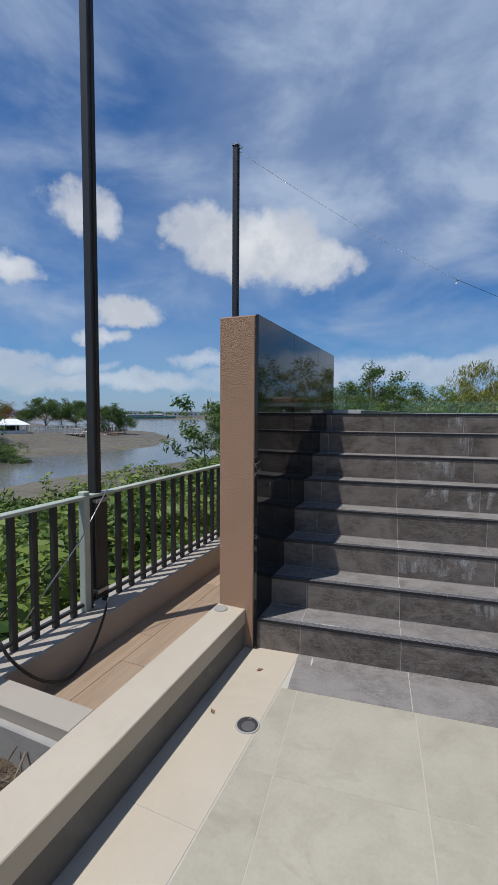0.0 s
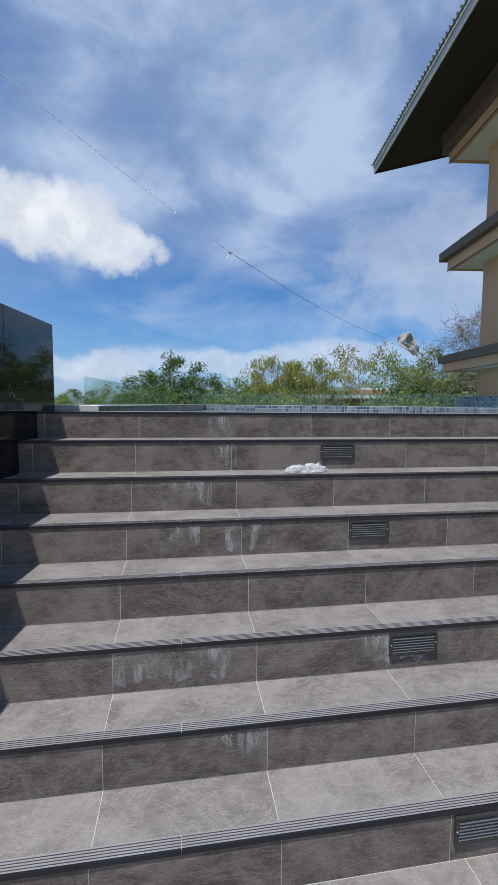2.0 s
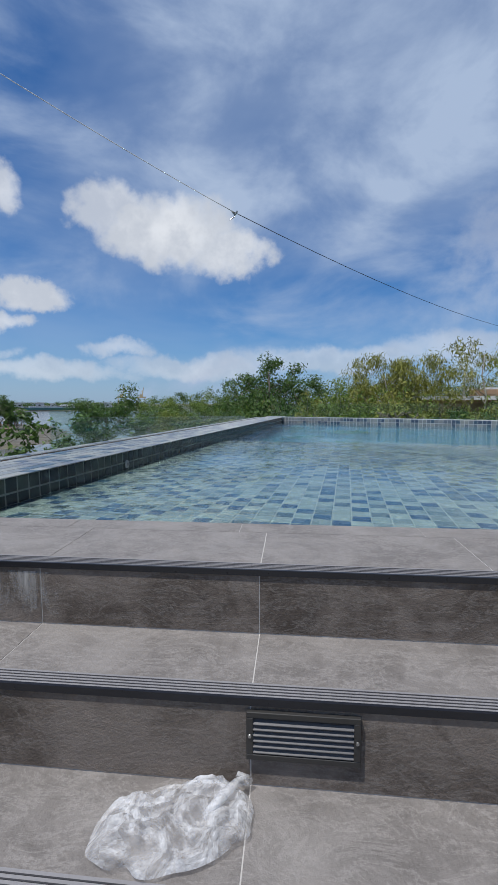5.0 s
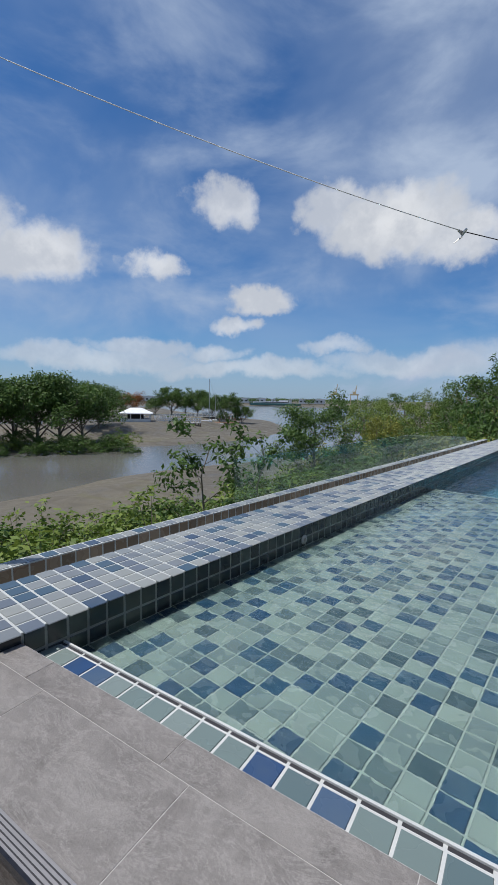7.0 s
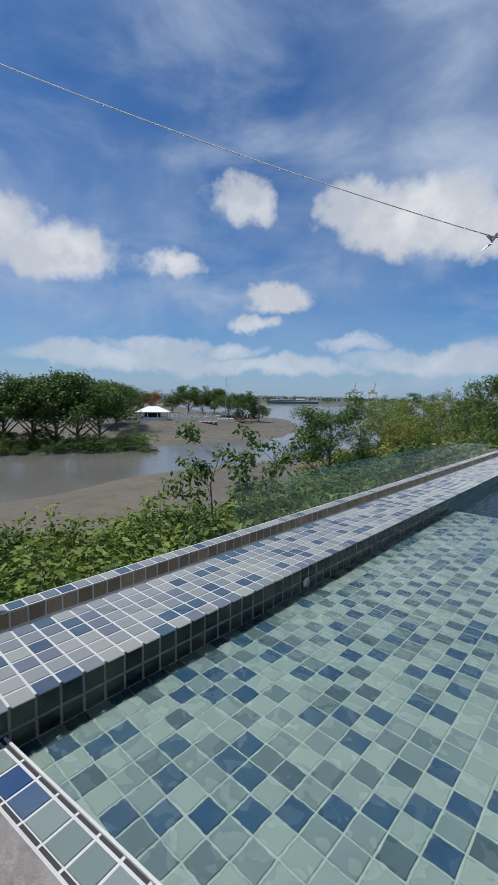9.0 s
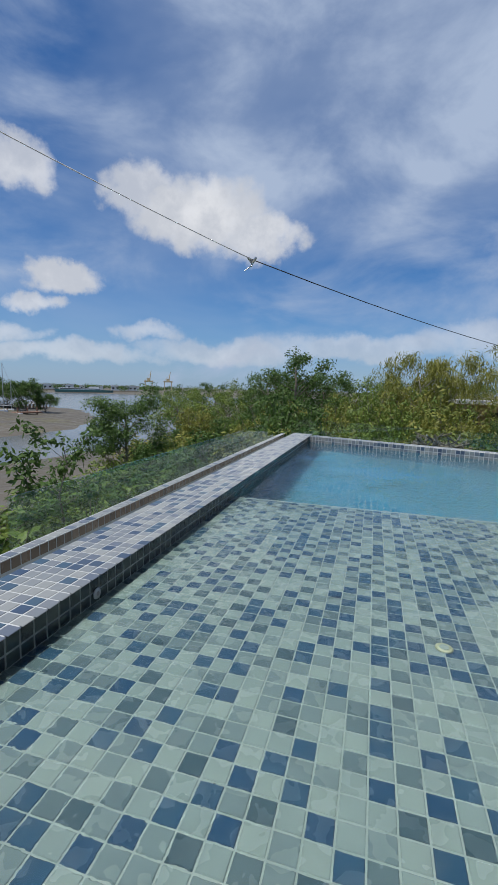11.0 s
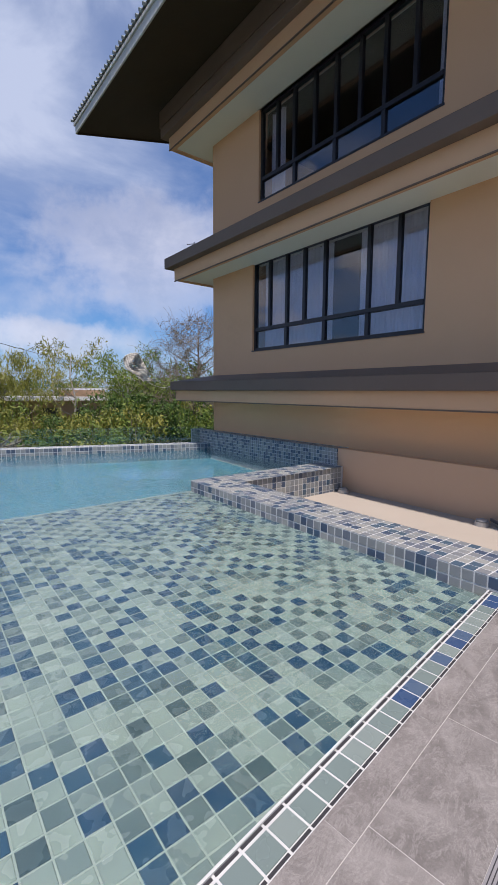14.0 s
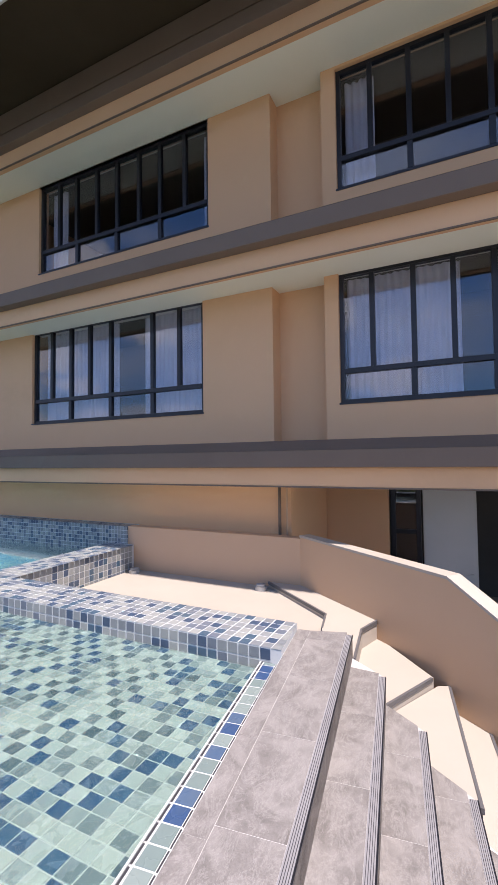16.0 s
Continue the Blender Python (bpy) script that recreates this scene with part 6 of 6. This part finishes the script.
def boat(x, y, ln, mast, label, turn, hull=WHITE_PAINT):
    t = thing("boat", label, "boat", Matrix.Translation((x, y, -4.0)) @ Matrix.Rotation(turn, 4, "Z"), group="moored boats")
    h = MB()
    secs = [(-0.5, 0.13), (-0.3, 0.17), (0.1, 0.16), (0.35, 0.1), (0.5, 0.01)]
    for (u, w), (u2, w2) in zip(secs, secs[1:]):
        for sg in (-1, 1):
            h.poly([(u * ln, 0, -0.1), (u2 * ln, 0, -0.05), (u2 * ln, sg * w2 * ln, 0.11 * ln), (u * ln, sg * w * ln, 0.10 * ln)])
        h.poly([(u * ln, -w * ln, 0.10 * ln), (u2 * ln, -w2 * ln, 0.11 * ln), (u2 * ln, w2 * ln, 0.11 * ln), (u * ln, w * ln, 0.10 * ln)])
    part("hull", h, hull, t)
    part("cabin", MB().box(-0.2 * ln, 0.12 * ln, -0.09 * ln, 0.09 * ln, 0.105 * ln, 0.2 * ln), WHITE_PAINT, t, "", 0.03)
    if mast:
        part("mast", MB().tube([(0.05 * ln, 0, 0.1 * ln), (0.05 * ln, 0, mast)], [0.09, 0.05], 8), STEEL, t)
        part("boom", MB().tube([(0.05 * ln, 0, 0.32 * ln), (-0.4 * ln, 0, 0.30 * ln)], 0.06, 6), STEEL, t)
        part("stay", MB().tube([(0.05 * ln, 0, mast), (0.48 * ln, 0, 0.12 * ln)], 0.02, 5), STEEL, t)


boat(-66.5, 68.5, 7.5, 10.4, "white sailing boat with a tall bare mast", radians(60))
boat(-70.5, 74.5, 6.5, 7.0, "white sailing boat beside the timber pier", radians(40))
boat(-61.5, 58.5, 5.0, 0, "dark open boat lying on the mud", radians(20), RUST)
boat(-42, 92, 6.0, 0, "brown boat drawn up on the shore", radians(-20), RUST)
boat(-38, 96, 5.0, 0, "brown boat drawn up on the shore", radians(10), RUST)

ship = thing("ferry", "long low white and teal ferry far down the river", "ship", Matrix.Translation((-238, 322, -3.6)) @ Matrix.Rotation(radians(38), 4, "Z"))
TEAL = surf("teal hull paint", (0.03, 0.10, 0.10), (0.05, 0.14, 0.14), 0.6, 0.2, 5, 0.1)
part("hull", MB().prism([(-23, -3), (20, -3), (24, 0), (20, 3), (-23, 3)], 0, 2.0), TEAL, ship)
part("deckhouse", MB().box(-20, 14, -2.4, 2.4, 2.0, 3.6), WHITE_PAINT, ship)
part("window_band", MB().box(-19, 13, -2.44, 2.44, 2.5, 3.1), GROOVE, ship)
part("bridge", MB().box(4, 12, -2, 2, 3.6, 4.8), WHITE_PAINT, ship)
CRANE = surf("faded yellow crane paint", (0.42, 0.34, 0.20), (0.52, 0.43, 0.28), 0.7, 0.1, 3, 0.1)
for x, y, top in ((-204, 372, 17.5), (-188, 380, 17.0)):
    cr = thing("harbour_crane", "pale yellow harbour crane on the skyline", "crane", Matrix.Translation((x, y, -2)) @ Matrix.Rotation(radians(28), 4, "Z"), group="harbour cranes")
    for sx in (-3.2, 3.2):
        for sy in (-2, 2):
            part("leg", MB().box(sx - 0.3, sx + 0.3, sy - 0.3, sy + 0.3, 0, 9), CRANE, cr)
    part("portal", MB().box(-4.2, 4.2, -2.4, 2.4, 9, 10.2), CRANE, cr)
    part("cab", MB().box(-1.5, 1.5, -1.5, 1.5, 10.2, 12.4), CRANE, cr)
    part("jib", MB().tube([(1, 0, 12), (2.2, 0, top + 2.0)], [0.5, 0.25], 6), CRANE, cr)
    part("tie", MB().tube([(-3.5, 0, 10.2), (2.0, 0, top)], 0.12, 5), CRANE, cr)

# skyline: low wooded shore with pale buildings
lv = Leaves(91)
cs = [polar(a, 480 + 60 * math.sin(a * 1.7)) + (-1.0 + 2.2 * abs(math.sin(a * 4.1)) + 1.2 * abs(math.sin(a * 13.0)),) for a in np.arange(26, 88, 0.22)]
lv.add(cs, 60, (5, 5, 1.6), 1.5)
ob = new("far_shore_trees", lv.data("far_shore_trees", LEAF_DARK))
tagged(ob, "low dark wooded shore along the skyline", "trees", kind="stuff")
for a, d, w, h in ((64, 420, 20, 6), (58, 380, 26, 7), (52, 430, 34, 6), (47, 420, 20, 6), (44.5, 400, 16, 5), (40, 440, 30, 6), (36, 460, 22, 5), (32, 440, 26, 6)):
    x, y = polar(a, d)
    t = thing("waterfront_building", "pale low building on the far shore", "building", Matrix.Translation((x, y, -2.0)) @ Matrix.Rotation(radians(a), 4, "Z"), group="far waterfront buildings")
    part("wall", MB().box(-w / 2, w / 2, -4, 4, 0, h * 0.75), WHITE_PAINT, t)
    part("roof", MB().prism([(-w / 2 - 0.6, -4.6), (w / 2 + 0.6, -4.6), (w / 2 + 0.6, 4.6), (-w / 2 - 0.6, 4.6)], h * 0.75, h * 0.75 + 0.5), RUST if int(a) % 2 else WHITE_PAINT, t)
    for i in range(int(w / 4)):
        part("window", MB().box(-w / 2 + 1.2 + 4 * i, -w / 2 + 3.0 + 4 * i, -4.06, -4.0, h * 0.25, h * 0.5), GROOVE, t)

# house among the trees behind the pool
cot = thing("cottage", "small pale house with flat grey roof among trees", "house", Matrix.Translation((10.4, 34.7, -0.6)) @ Matrix.Rotation(radians(-14), 4, "Z"))
part("wall", MB().box(-3.2, 3.2, -2, 2, 0, 2.7), PARAPET_TAN, cot)
part("roof", MB().box(-3.8, 3.4, -2.6, 2.4, 2.7, 2.95), WHITE_PAINT, cot, "flat pale roof")
part("upper_wall", MB().box(0.2, 3.2, -1.6, 2, 2.95, 3.4), PARAPET_TAN, cot, "terracotta pink upper wall")
part("upper_roof", MB().box(0.0, 3.4, -1.9, 2.2, 3.4, 3.52), WHITE_PAINT, cot)
for xx in (-2.4, -0.8, 1.2):
    part("window", MB().box(xx, xx + 0.9, -2.05, -2.0, 1.1, 2.2), GROOVE, cot)
solid("driftwood_pile", (lambda m, r: [m.tube([(r.uniform(-1, 1), r.uniform(-0.5, 0.5), r.uniform(0, 0.5)), (r.uniform(-1.2, 1.2), r.uniform(-0.6, 0.6), r.uniform(0.1, 1.0))], r.uniform(0.02, 0.05), 5) for _ in range(60)] and m)(MB(), random.Random(8)), BARK, "heap of grey dry branches behind the fence", "branches", kind="stuff", at=Matrix.Translation((3.6, 14.4, 0.95)) @ Matrix.Scale(0.7, 4))

# ---- wire, knot, torn cloth ----
KNOT, TIP, PTOP = Vector((1.323, 4.076, 3.306)), Vector((BX - 0.76, BY + 0.76, 2.86)), Vector((-0.93, 1.85, 4.30))
wire = thing("overhead_wire", "thin dark wire strung from pole to house ledge", "wire", (0, 0, 0))


def sag(a, b, s, n=18):
    return [a.lerp(b, i / n) - Vector((0, 0, 4 * s * (i / n) * (1 - i / n))) for i in range(n + 1)]


part("strand", MB().tube(sag(PTOP, KNOT, 0.06), 0.0024, 6), WHITE_PAINT, wire, smooth=True)
END = TIP + Vector((-1.02, -0.35, 0.42))
part("strand", MB().tube(sag(KNOT, END, 0.18), 0.0026, 6), BLACK_METAL, wire, smooth=True)
part("cord", MB().tube(sag(END - Vector((-0.3, 0, 0.35)), TIP, 0.06), 0.004, 6), WHITE_PAINT, wire, "pale cord", smooth=True)
part("knot", MB().tube([KNOT + Vector((-0.02, 0, 0.01)), KNOT + Vector((0.0, 0.01, -0.012)), KNOT + Vector((0.022, 0, 0.008))], [0.006, 0.012, 0.006], 8).tube([KNOT, KNOT + Vector((0.0, 0, -0.03)), KNOT + Vector((-0.035, -0.01, -0.055))], [0.005, 0.004, 0.002], 6), STEEL, wire, "twisted wire knot")
cl = MB()
rr = random.Random(4)
NU, NV = 14, 18
grid = {}
for i in range(NU + 1):
    for j in range(NV + 1):
        u, v = i / NU, j / NV
        x = -0.30 + 0.58 * u * (1 - 0.35 * v) + 0.46 * v * v + 0.03 * math.sin(v * 9 + u * 4)
        z = 0.30 - 0.62 * v - 0.22 * (2 * u - 0.8) ** 2 * (1 - v) + 0.03 * noise.noise((u * 7, v * 4, 1))
        y = 0.05 * math.sin(u * 9 + v * 7) + 0.06 * noise.noise((u * 5, v * 5, 3))
        grid[i, j] = END + Vector((x, y, z))
for i in range(NU):
    for j in range(NV):
        if rr.random() < 0.03:
            continue
        cl.poly([grid[i, j], grid[i + 1, j], grid[i + 1, j + 1], grid[i, j + 1]])
CLOTH = surf("grey torn plastic cloth", (0.34, 0.32, 0.28), (0.56, 0.54, 0.49), 0.6, 9, 60, 0.3)
flag = solid("torn_cloth", cl, CLOTH, "torn grey plastic cloth fluttering on the wire", "cloth", smooth=True)
sm = flag.modifiers.new("thickness", "SOLIDIFY")
sm.thickness = 0.003

# ---- clear plastic bag on the steps ----
bagm = MB()
rr = random.Random(12)
NB = 34
pts = {}
for i in range(NB + 1):
    for j in range(NB + 1):
        u, v = i / NB * 2 - 1, j / NB * 2 - 1
        q = 1 - 0.35 * (u * u * v * v)
        x, y = u * 0.150 * q + 0.012 * noise.noise((u * 2, v * 2, 9)), v * 0.085 * q + 0.014 * noise.noise((u * 2, v * 2, 4))
        edge_f = max(0.0, 1 - max(abs(u), abs(v)) ** 4)
        z = 0.008 + edge_f * (0.020 + 0.030 * abs(noise.noise((u * 3.1, v * 3.1, 1))) + 0.014 * abs(noise.noise((u * 6, v * 6, 2))) + 0.004 * noise.noise((u * 14, v * 14, 5)))
        pts[i, j] = (x, y, z)
for i in range(NB):
    for j in range(NB):
        bagm.poly([pts[i, j], pts[i + 1, j], pts[i + 1, j + 1], pts[i, j + 1]])
PLASTIC, nt, b = graph("crumpled clear plastic")
b.inputs["Base Color"].default_value = (0.84, 0.85, 0.88, 1)
b.inputs["Roughness"].default_value = 0.3
b.inputs["Alpha"].default_value = 0.42
vv = coords(nt)
al = ramp(nt, noise_tex(nt, vv, 13, 5, 0.65, 1.6), [(0.40, grey(0.16)), (0.70, grey(0.72))])
nt.links.new(al, b.inputs["Alpha"])
bump(nt, b, noise_tex(nt, vv, 17, 6, 0.62, 2.2), 0.7, 0.012)
bag = solid("plastic_bag", bagm, PLASTIC, "crumpled clear plastic bag lying on a slate step", "bag", at=STAIR @ Matrix.Translation((2.03, 1.37, 6 * R + 0.002)) @ Matrix.Rotation(radians(18), 4, "Z"), smooth=True)

part("handle", MB().tube([(0.05, -0.02, 0.03), (0.09, 0.0, 0.045), (0.125, 0.035, 0.035), (0.15, 0.05, 0.02), (0.13, 0.06, 0.03)], [0.006, 0.010, 0.008, 0.011, 0.005], 7), PLASTIC, bag, "twisted plastic handle", smooth=True)

# ---- lime stains on the steps ----
rr = random.Random(21)


def crust(name, at, w, h, n, flat, label):
    """A ragged patch of lime, lying (flat) or on a riser."""
    m = MB()
    ring = []
    for i in range(n):
        a = 2 * math.pi * i / n
        k = rr.uniform(0.45, 1.0) if i % 2 else rr.uniform(0.8, 1.2)
        ring.append((math.cos(a) * w * k, math.sin(a) * h * k))
    lift = 0.0025
    for p, q in zip(ring, ring[1:] + ring[:1]):
        tri = [(0, 0, lift), (p[0], p[1], 0.0006), (q[0], q[1], 0.0006)]
        m.poly(tri if flat else [(x, -z, y) for x, y, z in tri])
    return solid(name, m, LIME, label, "stain", at=STAIR @ Matrix.Translation(at), group="lime stains")


crust("lime_patch", (1.56, -0.03, 0.0016), 0.055, 0.020, 36, True, "white lime splash at the foot of the steps")
crust("lime_patch", (0.47, 0.0 - 0.05, 0.0016), 0.006, 0.06, 14, True, "white lime run on the slate border")
crust("lime_patch", (0.55, 0.045, R + 0.0005), 0.09, 0.010, 18, True, "white lime crust beside the nosing")
for k, x0, wd in ((3, 1.22, 0.24), (6, 1.27, 0.16), (5, 1.62, 0.14), (7, 1.53, 0.07), (8, 1.53, 0.09), (3, 2.18, 0.16), (5, 1.25, 0.10), (2, 1.45, 0.12)):
    y = (k - 1) * T - 0.0006
    m = MB()
    for i in range(8):
        a, b = x0 - wd + 2 * wd * i / 8, x0 - wd + 2 * wd * (i + 1) / 8
        m.poly([(a, y, k * R - 0.15 - 0.02 * math.sin(i * 1.9)), (b, y, k * R - 0.15 - 0.02 * math.sin(i * 1.9 + 1.9)), (b, y, rise(k) - 0.024), (a, y, rise(k) - 0.024)])
    solid("lime_drips", m, LIME_FILM, "pale lime film running down a step riser", "stain", at=STAIR, kind="stuff")

# ---- floor pieces ----
deck_tiles = [(-0.7185 + i * 0.196, -1.15 + j * 0.9 - (0.3 if i % 2 else 0)) for i in range(3) for j in range(5)]
for x, y in deck_tiles:
    part("plank_tile", MB().box(x, x + 0.193, max(y, -1.148), y + 0.897, 0.038, 0.05), DECK, deck)
tiles_parent = thing("terrace_tiles", "large cream stone tiles of the lower terrace", "floor tile", STAIR, kind="structure")
for i in range(10):
    for j in range(10):
        xa, xb = (0.385 if i == 0 else 0.43 + 0.6 * (i - 1) + 0.0), 0.43 + 0.6 * i
        y1 = -0.354 - 0.58 * j
        y0 = y1 - 0.577
        xa = -0.17 if i == 0 else xa
        la, lb = ((0.384 + yq * math.sin(TH)) / math.cos(TH) for yq in (y0, y1))      # cut along the border strip
        if max(la, lb) > xb - 0.02:
            continue
        part("floor_tile", MB().prism([(max(xa + 0.002, la), y0), (xb - 0.002, y0), (xb - 0.002, y1), (max(xa + 0.002, lb), y1)], -0.006, 0.0015), CREAM_TILE, tiles_parent)
edge_strip = thing("edge_strip", "smooth cream border strip along the low wall", "floor tile", (0, 0, 0), kind="structure")
for j in range(6):
    y1 = 0.04 - 1.28 * j
    part("strip_slab", MB().prism([(0.03, y1 - 1.276), (0.381, y1 - 1.276), (0.381, y1), (0.03, y1)], -0.006, 0.0022), CREAM_STONE, edge_strip)
dry = MB()
rr = random.Random(31)
for _ in range(3):
    x, y, a = rr.uniform(0.15, 0.4), rr.uniform(-0.75, -0.1), rr.uniform(0, 6.28)
    dry.poly([(x, y, 0.004), (x + 0.02 * math.cos(a + 0.6), y + 0.02 * math.sin(a + 0.6), 0.010), (x + 0.045 * math.cos(a), y + 0.045 * math.sin(a), 0.005), (x + 0.02 * math.cos(a - 0.6), y + 0.02 * math.sin(a - 0.6), 0.009)])
solid("dry_leaves", dry, RUST, "a few dry brown leaves on the terrace floor", "leaves", kind="stuff")
